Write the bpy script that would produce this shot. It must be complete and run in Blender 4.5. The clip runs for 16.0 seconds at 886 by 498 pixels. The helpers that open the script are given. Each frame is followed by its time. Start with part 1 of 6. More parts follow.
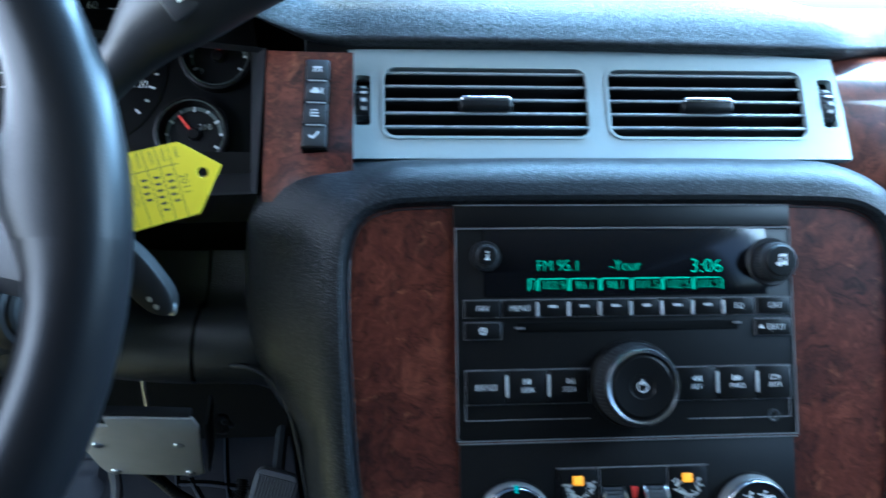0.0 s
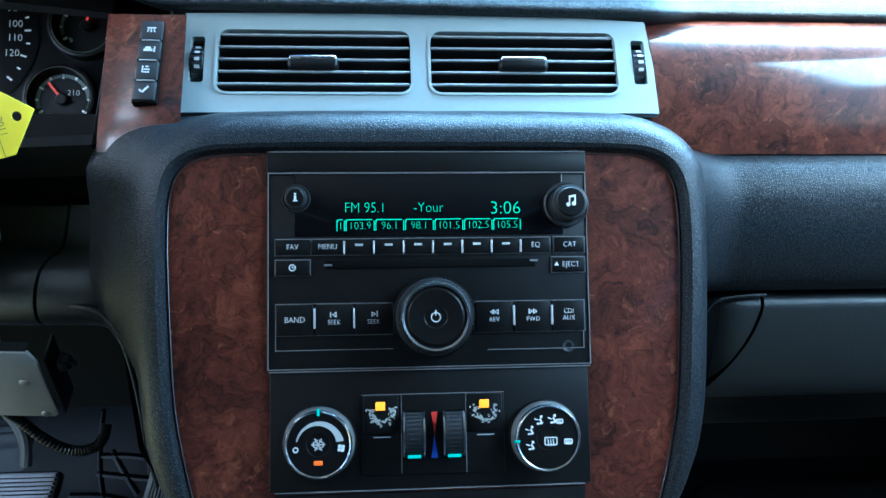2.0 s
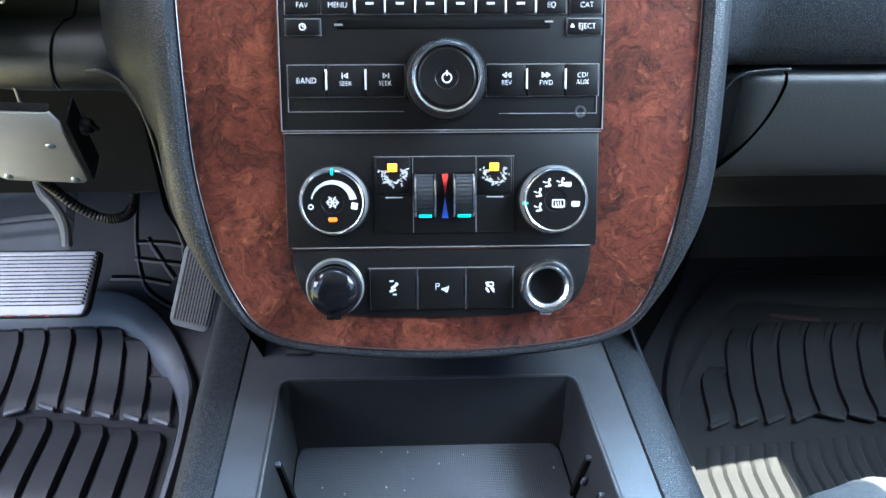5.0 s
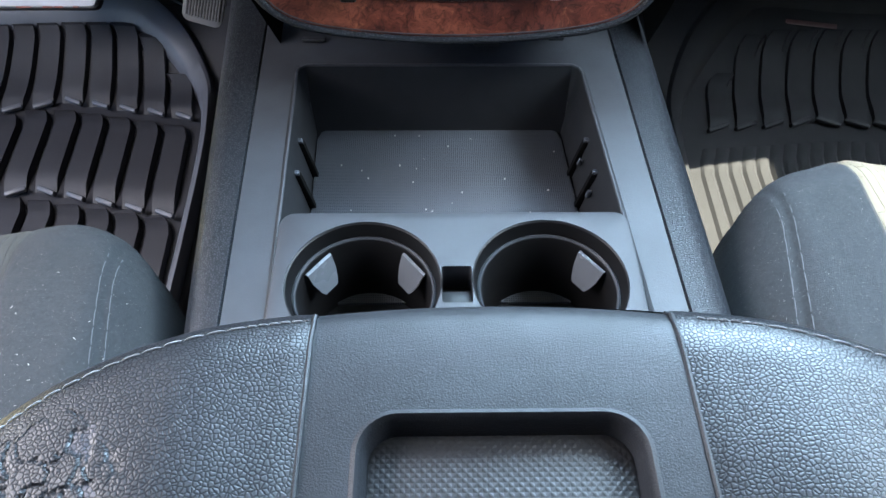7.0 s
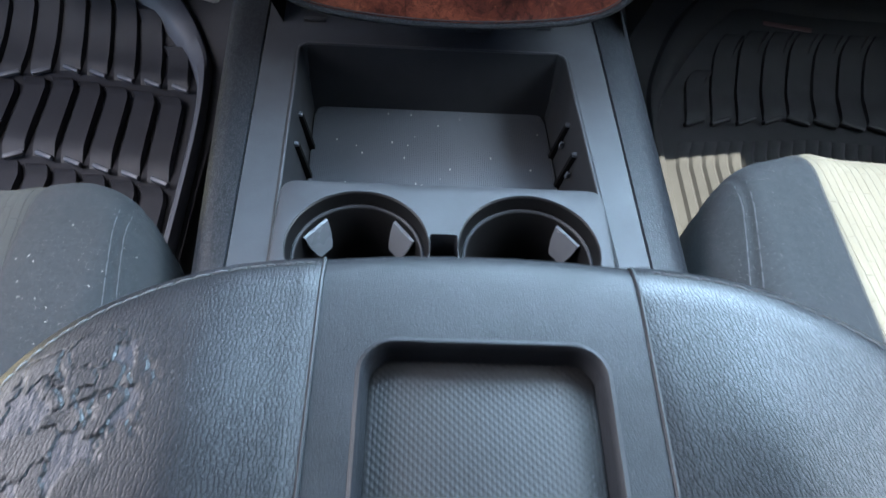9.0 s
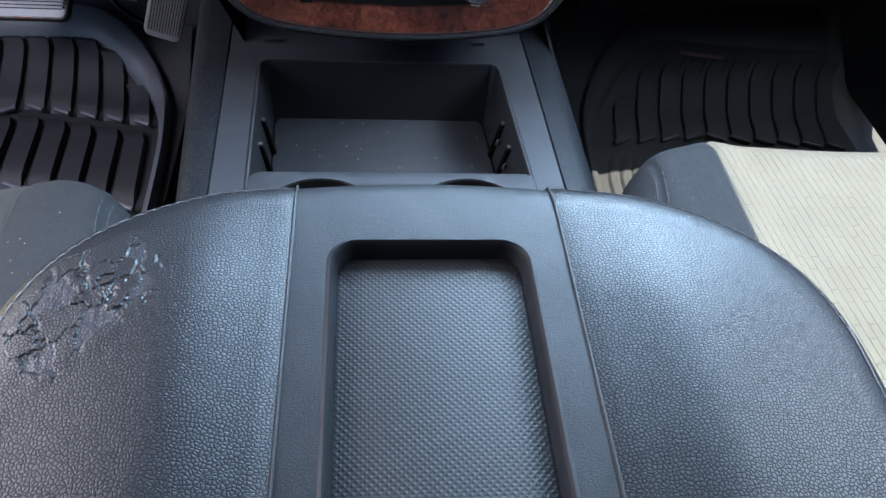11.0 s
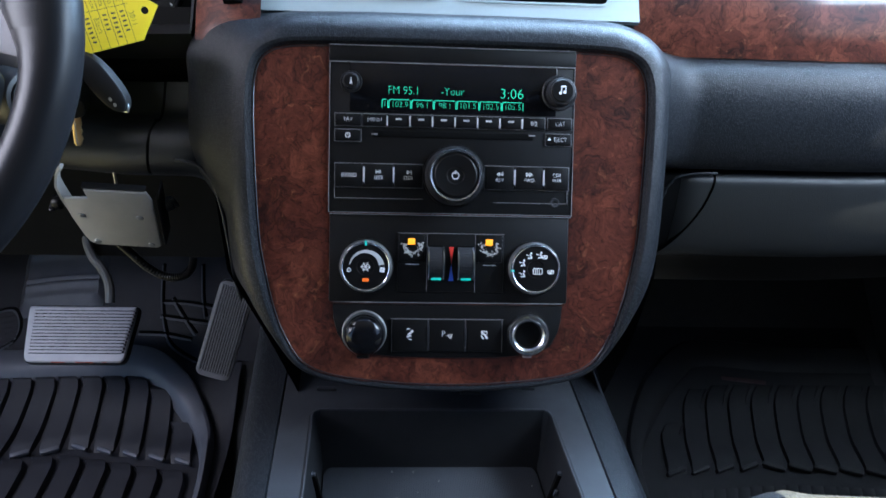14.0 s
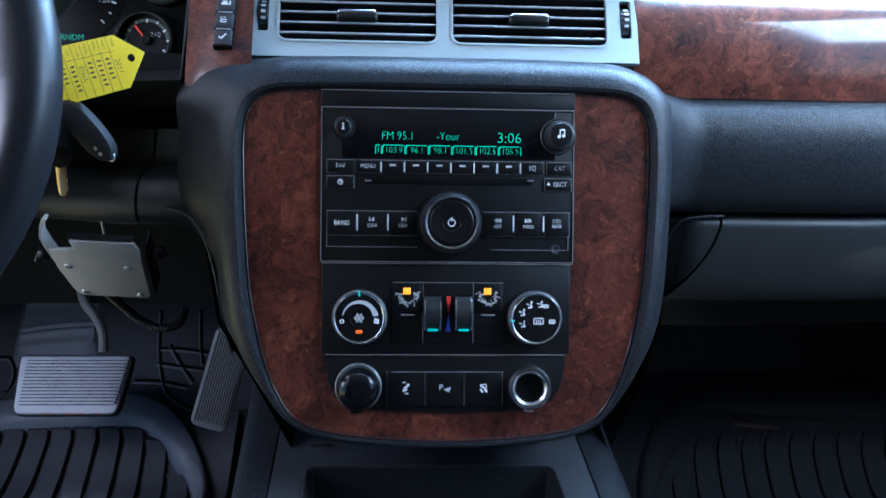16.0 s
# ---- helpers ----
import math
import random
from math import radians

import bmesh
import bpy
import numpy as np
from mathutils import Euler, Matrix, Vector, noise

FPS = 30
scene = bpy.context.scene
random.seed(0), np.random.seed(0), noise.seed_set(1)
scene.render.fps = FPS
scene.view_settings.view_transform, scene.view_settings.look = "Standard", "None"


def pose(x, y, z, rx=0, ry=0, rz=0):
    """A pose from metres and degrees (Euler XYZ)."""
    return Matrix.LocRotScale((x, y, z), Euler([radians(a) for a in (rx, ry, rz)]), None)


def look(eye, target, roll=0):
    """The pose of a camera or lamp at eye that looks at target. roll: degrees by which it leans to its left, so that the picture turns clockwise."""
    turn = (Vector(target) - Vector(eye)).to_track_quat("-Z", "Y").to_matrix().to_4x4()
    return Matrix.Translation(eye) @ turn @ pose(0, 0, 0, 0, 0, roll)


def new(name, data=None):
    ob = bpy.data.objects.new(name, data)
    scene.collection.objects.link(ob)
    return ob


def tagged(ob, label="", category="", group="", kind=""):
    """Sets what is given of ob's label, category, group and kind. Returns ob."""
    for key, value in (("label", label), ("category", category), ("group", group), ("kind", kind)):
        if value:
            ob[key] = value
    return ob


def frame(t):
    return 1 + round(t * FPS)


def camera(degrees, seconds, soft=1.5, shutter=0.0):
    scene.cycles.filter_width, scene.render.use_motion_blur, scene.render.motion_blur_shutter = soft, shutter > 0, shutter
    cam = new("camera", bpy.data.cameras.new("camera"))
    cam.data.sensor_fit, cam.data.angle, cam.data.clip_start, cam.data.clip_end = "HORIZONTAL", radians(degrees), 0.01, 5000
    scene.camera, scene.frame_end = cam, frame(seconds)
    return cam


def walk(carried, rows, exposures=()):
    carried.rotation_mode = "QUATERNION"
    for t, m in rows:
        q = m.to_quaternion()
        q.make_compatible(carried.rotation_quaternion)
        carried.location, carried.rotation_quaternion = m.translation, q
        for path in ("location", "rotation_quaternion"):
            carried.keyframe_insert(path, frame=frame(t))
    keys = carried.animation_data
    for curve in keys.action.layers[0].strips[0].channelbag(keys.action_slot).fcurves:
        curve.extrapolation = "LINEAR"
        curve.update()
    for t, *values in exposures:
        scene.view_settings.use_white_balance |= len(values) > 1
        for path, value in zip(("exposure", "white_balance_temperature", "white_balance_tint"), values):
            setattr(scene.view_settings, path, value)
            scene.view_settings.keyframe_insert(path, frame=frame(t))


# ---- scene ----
cam = camera(59.7, 16.0, shutter=0.4)
METRES, EYE, TILT, LEAN, TURN = 0.51, 0.705, -18.0, -1.0, -4.4
EXPOSURES = [(0.0, 2.95, 4750, 0), (0.6, 3.05, 4750, -2), (1.0, 3.05, 4750, -6), (1.5, 3.05, 4700, -6), (2.0, 3.2, 4700, -6), (3.0, 3.3, 4750, -4), (3.5, 4.2, 5550, -3), (3.7, 4.5, 5550, 0), (5.8, 4.65, 6150, 8), (6.0, 4.5, 6350, 8), (6.5, 4.15, 6250, 10),
             (7.0, 3.98, 6200, 10), (8.5, 3.92, 6150, 10), (9.5, 3.45, 6100, 11), (12.0, 3.3, 6000, 14), (12.7, 3.38, 6000, 13), (13.0, 3.85, 6100, 12), (13.5, 4.55, 6100, 6), (14.0, 3.1, 5700, 13), (14.5, 2.88, 5300, 13), (15.5, 2.87, 5250, 13), (16.0, 2.95, 5100, 11)]
ROWS = [
    (0.0, 0.0, 0.0, 0.0, -0.0, -0.0, 0.0),
    (0.5, 0.1474, -0.0358, -0.0395, -0.32, 0.13, 0.92),
    (1.0, 0.2078, -0.0524, -0.0588, -0.58, 0.39, 1.11),
    (1.5, 0.2223, -0.0641, -0.079, -0.3, 0.47, 0.87),
    (2.0, 0.2248, -0.0649, -0.0804, 0.1, 0.69, 0.27),
    (2.5, 0.2284, -0.0678, -0.0818, 0.44, 0.82, -0.04),
    (3.0, 0.2322, -0.0682, -0.0871, 0.59, -0.02, -0.15),
    (3.5, 0.2407, -0.0651, -0.1322, 1.01, -8.83, -0.19),
    (3.7, 0.2460, -0.0675, -0.1335, 1.3, -10.57, -0.15),
    (5.8, 0.2490, -0.0815, -0.1585, 2.95, -14.25, -0.17),
    (6.0, 0.249, -0.0832, -0.1597, 3.12, -20.28, -0.19),
    (6.5, 0.2532, -0.1393, -0.1721, 3.49, -32.07, -0.28),
    (7.0, 0.2544, -0.1557, -0.1681, 3.53, -33.04, -0.7),
    (7.5, 0.2475, -0.1468, -0.1523, 3.69, -33.04, -1.87),
    (8.0, 0.2457, -0.1451, -0.1546, 3.86, -32.26, -2.97),
    (8.5, 0.2465, -0.1443, -0.1565, 3.88, -32.35, -3.19),
    (9.0, 0.2481, -0.2317, -0.1466, 3.48, -33.94, -3.42),
    (9.5, 0.2574, -0.358, -0.1584, 2.27, -32.49, -3.16),
    (9.7, 0.2571, -0.3862, -0.1639, 1.65, -31.33, -3.16),
    (11.8, 0.2626, -0.3946, -0.1841, -0.93, -29.16, -3.22),
    (12.0, 0.2624, -0.3749, -0.1782, -0.92, -29.14, -3.18),
    (12.5, 0.2564, -0.3234, -0.1636, -0.75, -29.25, -3.24),
    (13.0, 0.2488, -0.2804, -0.1445, -0.62, -23.96, -2.93),
    (13.5, 0.2306, -0.3363, -0.1262, -0.08, -11.66, -2.16),
    (14.0, 0.2169, -0.3644, -0.1187, 1.08, -6.89, -1.69),
    (14.5, 0.2179, -0.358, -0.1191, 1.61, -5.2, -1.53),
    (15.0, 0.2287, -0.3576, -0.1215, 1.71, -5.14, -1.3),
    (15.5, 0.2296, -0.3548, -0.1223, 1.73, -5.02, -1.21),
    (16.0, 0.2319, -0.3181, -0.1049, 1.55, -4.14, -1.12),
]
walk(cam, [(t, pose(-0.14, 0, EYE, TILT, LEAN, TURN) @ pose(METRES * x, METRES * y, METRES * z, 90 + pitch, roll, yaw)) for t, x, y, z, yaw, pitch, roll in ROWS], EXPOSURES)

# ---- world, sun, exposure ----
world = bpy.data.worlds.new("world")
scene.world = world
world.use_nodes = True
wn, wl = world.node_tree.nodes, world.node_tree.links
sky = wn.new("ShaderNodeTexSky")
sky.sky_type = "NISHITA"
sky.sun_disc = False
SUN_DIR = Vector((0.55, -0.14, 1.0)).normalized()
sky.sun_elevation = math.asin(SUN_DIR.z)
sky.sun_rotation = math.atan2(SUN_DIR.x, SUN_DIR.y)
wl.new(sky.outputs["Color"], wn["Background"].inputs["Color"])
wn["Background"].inputs["Strength"].default_value = 0.05
sun = new("sun", bpy.data.lights.new("sun", "SUN"))
sun.data.energy, sun.data.angle, sun.data.color = 5.0, radians(0.5), (1.0, 0.95, 0.72)
sun.matrix_world = look(SUN_DIR * 10, (0, 0, 0))


def window_light(name, at, to, w, h, watts, color):
    """Soft daylight that comes in through one window opening."""
    la = bpy.data.lights.new(name, "AREA")
    la.shape, la.size, la.size_y, la.energy, la.color = "RECTANGLE", w, h, watts, color
    ob = new(name, la)
    ob.matrix_world = look(at, to)
    return ob


window_light("windscreen_daylight", (0.34, 0.75, 0.922), (0.30, 0.75 - 0.30, 0.922 - 0.62), 0.84, 0.44, 7.6, (0.56, 0.80, 1.0))
window_light("left_door_daylight", (-0.75, 0.24, 0.84), (0, 0.08, 0.50), 0.72, 0.50, 2.4, (0.99, 0.93, 0.94))
window_light("right_window_daylight", (0.74, 0.26, 0.95), (0.38, 0.66, 0.68), 0.50, 0.30, 2.0, (0.78, 0.92, 1.0))

# ---- materials ----
def node(nt, kind, **kw):
    n = nt.nodes.new(kind)
    for k, v in kw.items():
        n.inputs[k.replace("_", " ")].default_value = v
    return n


def mat(name, base, rough=0.5, metal=0.0, coat=0.0, vary=0.25, scale=60.0, grain=0.0, grain_scale=900.0, grain_kind="leather",
        depth=0.0003, spec=0.5, speckle=0.0, rough_vary=0.12, crease=0.42, wander=0.35, flat=False):
    m = bpy.data.materials.new(name)
    m.use_nodes = True
    nt = m.node_tree
    b = nt.nodes["Principled BSDF"]
    b.inputs["Roughness"].default_value = rough
    b.inputs["Metallic"].default_value = metal
    b.inputs["Coat Weight"].default_value = coat
    b.inputs["Coat Roughness"].default_value = 0.06
    b.inputs["Specular IOR Level"].default_value = spec
    tc = nt.nodes.new("ShaderNodeTexCoord")
    n1 = node(nt, "ShaderNodeTexNoise", Scale=scale, Detail=6.0, Roughness=0.6)
    nt.links.new(tc.outputs["Object"], n1.inputs["Vector"])
    mix = nt.nodes.new("ShaderNodeMix")
    mix.data_type = "RGBA"
    lo = [max(0.0, c * (1 - vary)) for c in base]
    hi = [min(1.0, c * (1 + vary)) for c in base]
    mix.inputs[6].default_value, mix.inputs[7].default_value = (*lo, 1), (*hi, 1)
    nt.links.new(n1.outputs["Fac"], mix.inputs[0])
    out = mix.outputs[2]
    if speckle > 0:
        n3 = node(nt, "ShaderNodeTexNoise", Scale=1400.0, Detail=2.0)
        nt.links.new(tc.outputs["Object"], n3.inputs["Vector"])
        mr = node(nt, "ShaderNodeMapRange")
        mr.inputs[1].default_value, mr.inputs[2].default_value, mr.inputs[4].default_value = 0.70, 0.76, speckle
        nt.links.new(n3.outputs["Fac"], mr.inputs[0])
        m2 = nt.nodes.new("ShaderNodeMix")
        m2.data_type = "RGBA"
        m2.inputs[7].default_value = (0.45, 0.43, 0.40, 1)
        nt.links.new(mr.outputs[0], m2.inputs[0])
        nt.links.new(out, m2.inputs[6])
        out = m2.outputs[2]
    nt.links.new(out, b.inputs["Base Color"])
    n2 = node(nt, "ShaderNodeTexNoise", Scale=scale * 0.35, Detail=4.0)
    nt.links.new(tc.outputs["Object"], n2.inputs["Vector"])
    mr = node(nt, "ShaderNodeMapRange")
    mr.inputs[3].default_value, mr.inputs[4].default_value = max(0.02, rough - rough_vary), min(1.0, rough + rough_vary)
    nt.links.new(n2.outputs["Fac"], mr.inputs[0])
    nt.links.new(mr.outputs[0], b.inputs["Roughness"])
    if grain > 0:
        if grain_kind == "leather":
            w = node(nt, "ShaderNodeTexNoise", Scale=grain_scale * 0.5, Detail=2.0)
            nt.links.new(tc.outputs["Object"], w.inputs["Vector"])
            vm = nt.nodes.new("ShaderNodeMix")
            vm.data_type = "VECTOR"
            vm.inputs[0].default_value = 0.0003
            nt.links.new(tc.outputs["Object"], vm.inputs[4])
            nt.links.new(w.outputs["Color"], vm.inputs[5])
            g = node(nt, "ShaderNodeTexVoronoi", Scale=grain_scale)
            g.feature = "F1"
            nt.links.new(vm.outputs[1], g.inputs["Vector"])
            inv = nt.nodes.new("ShaderNodeMath")
            inv.operation = "SUBTRACT"
            inv.inputs[0].default_value = 1.0
            nt.links.new(g.outputs["Distance"], inv.inputs[1])
            h = inv.outputs[0]
        elif grain_kind == "pebble":
            # rounded pebbles with narrow creases between them, whose shade is put into colour and gloss
            w = node(nt, "ShaderNodeTexNoise", Scale=grain_scale * 0.4, Detail=2.0)
            nt.links.new(tc.outputs["Object"], w.inputs["Vector"])
            vm = nt.nodes.new("ShaderNodeMix")
            vm.data_type = "VECTOR"
            vm.inputs[0].default_value = wander / grain_scale
            nt.links.new(tc.outputs["Object"], vm.inputs[4])
            nt.links.new(w.outputs["Color"], vm.inputs[5])
            g = node(nt, "ShaderNodeTexVoronoi", Scale=grain_scale)
            g.feature = "DISTANCE_TO_EDGE"
            g.voronoi_dimensions = "2D" if flat else "3D"
            nt.links.new(vm.outputs[1], g.inputs["Vector"])
            ss = node(nt, "ShaderNodeMapRange")
            ss.interpolation_type = "SMOOTHSTEP"
            ss.inputs[2].default_value = crease
            nt.links.new(g.outputs["Distance"], ss.inputs[0])
            h = ss.outputs[0]
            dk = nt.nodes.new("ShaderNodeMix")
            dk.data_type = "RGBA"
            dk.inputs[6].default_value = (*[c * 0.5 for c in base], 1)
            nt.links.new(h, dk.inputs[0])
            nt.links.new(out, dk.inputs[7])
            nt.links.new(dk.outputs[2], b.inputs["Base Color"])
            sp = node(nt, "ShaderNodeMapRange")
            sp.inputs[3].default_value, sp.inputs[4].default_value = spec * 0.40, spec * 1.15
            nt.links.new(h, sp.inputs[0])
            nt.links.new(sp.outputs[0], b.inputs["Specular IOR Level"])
        elif grain_kind == "weave":
            g1 = node(nt, "ShaderNodeTexWave", Scale=grain_scale)
            g1.bands_direction = "X"
            g2 = node(nt, "ShaderNodeTexWave", Scale=grain_scale)
            g2.bands_direction = "Y"
            nt.links.new(tc.outputs["Object"], g1.inputs["Vector"])
            nt.links.new(tc.outputs["Object"], g2.inputs["Vector"])
            a = nt.nodes.new("ShaderNodeMath")
            a.operation = "ADD"
            nt.links.new(g1.outputs["Fac"], a.inputs[0])
            nt.links.new(g2.outputs["Fac"], a.inputs[1])
            h = a.outputs[0]
        elif grain_kind == "brick":
            mp = nt.nodes.new("ShaderNodeMapping")
            mp.inputs["Rotation"].default_value = (0, 0, radians(86))
            nt.links.new(tc.outputs["Object"], mp.inputs["Vector"])
            br = node(nt, "ShaderNodeTexBrick", Scale=1.0, Mortar_Size=0.00055, Mortar_Smooth=0.5, Brick_Width=0.031, Row_Height=0.0064)
            br.offset = 0.37
            nt.links.new(mp.outputs["Vector"], br.inputs["Vector"])
            inv = nt.nodes.new("ShaderNodeMath")
            inv.operation = "MULTIPLY_ADD"
            inv.inputs[1].default_value, inv.inputs[2].default_value = -3.0, 3.0
            nt.links.new(br.outputs["Fac"], inv.inputs[0])
            g = node(nt, "ShaderNodeTexNoise", Scale=1500.0, Detail=2.0)
            nt.links.new(tc.outputs["Object"], g.inputs["Vector"])
            a = nt.nodes.new("ShaderNodeMath")
            nt.links.new(inv.outputs[0], a.inputs[0])
            nt.links.new(g.outputs["Fac"], a.inputs[1])
            h = a.outputs[0]
            # the woven outlines are darker than the blocks between them
            dk = nt.nodes.new("ShaderNodeMix")
            dk.data_type = "RGBA"
            dk.inputs[7].default_value = (*[c * 0.82 for c in base], 1)
            nt.links.new(br.outputs["Fac"], dk.inputs[0])
            nt.links.new(out, dk.inputs[6])
            nt.links.new(dk.outputs[2], b.inputs["Base Color"])
        elif grain_kind == "knurl":
            g1 = node(nt, "ShaderNodeTexWave", Scale=grain_scale)
            g1.bands_direction = "DIAGONAL"
            mp = nt.nodes.new("ShaderNodeMapping")
            mp.inputs["Rotation"].default_value = (0, 0, radians(90))
            g2 = node(nt, "ShaderNodeTexWave", Scale=grain_scale)
            g2.bands_direction = "DIAGONAL"
            fl = nt.nodes.new("ShaderNodeMapping")
            fl.inputs["Scale"].default_value = (1, 1, 0)
            nt.links.new(tc.outputs["Object"], fl.inputs["Vector"])
            nt.links.new(fl.outputs["Vector"], g1.inputs["Vector"])
            nt.links.new(fl.outputs["Vector"], mp.inputs["Vector"])
            nt.links.new(mp.outputs["Vector"], g2.inputs["Vector"])
            a = nt.nodes.new("ShaderNodeMath")
            a.operation = "MAXIMUM"
            nt.links.new(g1.outputs["Fac"], a.inputs[0])
            nt.links.new(g2.outputs["Fac"], a.inputs[1])
            h = a.outputs[0]
        else:
            g = node(nt, "ShaderNodeTexNoise", Scale=grain_scale, Detail=3.0)
            nt.links.new(tc.outputs["Object"], g.inputs["Vector"])
            h = g.outputs["Fac"]
        bp = nt.nodes.new("ShaderNodeBump")
        bp.inputs["Strength"].default_value, bp.inputs["Distance"].default_value = grain, depth
        nt.links.new(h, bp.inputs["Height"])
        nt.links.new(bp.outputs["Normal"], b.inputs["Normal"])
    return m


def glow(name, color, strength):
    m = bpy.data.materials.new(name)
    m.use_nodes = True
    b = m.node_tree.nodes["Principled BSDF"]
    b.inputs["Base Color"].default_value = (*[c * 0.3 for c in color], 1)
    b.inputs["Emission Color"].default_value = (*color, 1)
    b.inputs["Emission Strength"].default_value = strength
    return m


def wood(name, dark, mid, light):
    """Polished burl veneer: swirled figure, mottling, small dark eyes, pores and gold flecks under clear lacquer."""
    m = bpy.data.materials.new(name)
    m.use_nodes = True
    nt = m.node_tree
    b = nt.nodes["Principled BSDF"]
    tc = nt.nodes.new("ShaderNodeTexCoord")

    def ranged(src, a, c, lo=0.0, hi=1.0):
        r = nt.nodes.new("ShaderNodeMapRange")
        for k, v in zip((1, 2, 3, 4), (a, c, lo, hi)):
            r.inputs[k].default_value = v
        nt.links.new(src, r.inputs[0])
        return r.outputs[0]

    def math2(op, x, y):
        n = nt.nodes.new("ShaderNodeMath")
        n.operation = op
        for k, v in enumerate((x, y)):
            if isinstance(v, float):
                n.inputs[k].default_value = v
            else:
                nt.links.new(v, n.inputs[k])
        return n.outputs[0]

    def blend(kind, fac, x, y):
        n = nt.nodes.new("ShaderNodeMix")
        n.data_type, n.blend_type = "RGBA", kind
        for k, v in ((0, fac), (6, x), (7, y)):
            if isinstance(v, (float, tuple)):
                n.inputs[k].default_value = v
            else:
                nt.links.new(v, n.inputs[k])
        return n.outputs[2]

    w1 = node(nt, "ShaderNodeTexNoise", Scale=26.0, Detail=3.0, Roughness=0.55)
    nt.links.new(tc.outputs["Object"], w1.inputs["Vector"])
    vm = nt.nodes.new("ShaderNodeMix")
    vm.data_type = "VECTOR"
    vm.inputs[0].default_value = 0.045
    nt.links.new(tc.outputs["Object"], vm.inputs[4])
    nt.links.new(w1.outputs["Color"], vm.inputs[5])
    warped = vm.outputs[1]
    n1 = node(nt, "ShaderNodeTexNoise", Scale=21.0, Detail=4.0, Roughness=0.55, Distortion=0.5)
    n2 = node(nt, "ShaderNodeTexNoise", Scale=130.0, Detail=8.0, Roughness=0.72, Distortion=0.8)
    n3 = node(nt, "ShaderNodeTexNoise", Scale=46.0, Detail=6.0, Roughness=0.65, Distortion=1.6)
    for n in (n1, n2, n3):
        nt.links.new(warped, n.inputs["Vector"])
    swirl = math2("PINGPONG", math2("MULTIPLY", n1.outputs["Fac"], 9.0), 0.5)
    fac = math2("ADD", ranged(n1.outputs["Fac"], 0.33, 0.67, 0.0, 0.42), ranged(n2.outputs["Fac"], 0.3, 0.7, 0.0, 0.42))
    fac = math2("ADD", fac, math2("MULTIPLY", swirl, 0.32))
    ramp = nt.nodes.new("ShaderNodeValToRGB")
    e = ramp.color_ramp.elements
    e[0].position, e[0].color = 0.18, (*dark, 1)
    e[1].position, e[1].color = 0.92, (*light, 1)
    e.new(0.52).color = (*mid, 1)
    nt.links.new(fac, ramp.inputs["Fac"])
    eyes = node(nt, "ShaderNodeTexVoronoi", Scale=62.0, Randomness=1.0)
    nt.links.new(warped, eyes.inputs["Vector"])
    col = blend("MULTIPLY", 0.85, ramp.outputs["Color"], ranged(eyes.outputs["Distance"], 0.05, 0.22, 0.45, 1.0))
    # thin dark veins along the swirls
    col = blend("MULTIPLY", 0.9, col, ranged(swirl, 0.0, 0.07, 0.5, 1.0))
    gold = math2("MULTIPLY", ranged(n3.outputs["Fac"], 0.57, 0.70), ranged(n2.outputs["Fac"], 0.44, 0.60))
    col = blend("MIX", math2("MULTIPLY", gold, 0.7), col, (light[0] * 1.7, light[1] * 2.4, light[2] * 2.0, 1))
    pore = node(nt, "ShaderNodeTexNoise", Scale=900.0, Detail=2.0)
    nt.links.new(warped, pore.inputs["Vector"])
    col = blend("MULTIPLY", 0.6, col, ranged(pore.outputs["Fac"], 0.34, 0.44, 0.4, 1.0))
    nt.links.new(col, b.inputs["Base Color"])
    b.inputs["Roughness"].default_value = 0.45
    b.inputs["Specular IOR Level"].default_value = 0.15
    b.inputs["Coat IOR"].default_value = 1.38
    b.inputs["Coat Weight"].default_value = 1.0
    sm = node(nt, "ShaderNodeTexNoise", Scale=18.0, Detail=4.0)
    nt.links.new(tc.outputs["Object"], sm.inputs["Vector"])
    nt.links.new(ranged(sm.outputs["Fac"], 0.3, 0.7, 0.08, 0.17), b.inputs["Coat Roughness"])
    return m


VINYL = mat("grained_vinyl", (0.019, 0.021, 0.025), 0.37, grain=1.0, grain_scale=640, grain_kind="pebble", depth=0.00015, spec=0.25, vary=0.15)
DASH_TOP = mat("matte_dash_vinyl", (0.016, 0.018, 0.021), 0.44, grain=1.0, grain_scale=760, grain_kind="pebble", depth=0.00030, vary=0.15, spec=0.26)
VINYL_SOFT = mat("lower_vinyl", (0.0155, 0.0165, 0.0175), 0.42, spec=0.28, grain=0.6, grain_scale=1100, depth=0.0003, vary=0.15)
HARD = mat("hard_plastic", (0.018, 0.0185, 0.0205), 0.42, spec=0.32, grain=0.25, grain_scale=1500, grain_kind="noise", depth=0.0002, vary=0.15)
SMOOTH = mat("smooth_plastic", (0.0245, 0.0259, 0.0298), 0.52, grain=0.6, grain_scale=1100, grain_kind="noise", depth=0.00018, vary=0.4, scale=45, spec=0.27, rough_vary=0.12)
BLACK = mat("satin_black", (0.0052, 0.0050, 0.0052), 0.42, vary=0.2, speckle=0.05, spec=0.17)
BUTTON = mat("button_black", (0.0050, 0.0048, 0.0050), 0.36, vary=0.2, spec=0.18)
GLASS_BLACK = mat("display_window", (0.004, 0.004, 0.005), 0.12, spec=0.3, vary=0.1, rough_vary=0.04)
# near-black without sheen: the shade of voids, slots and gaps is in the colour
VOID = mat("void_shade", (0.006, 0.006, 0.006), 0.8, spec=0.1)
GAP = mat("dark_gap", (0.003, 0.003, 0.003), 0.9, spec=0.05)
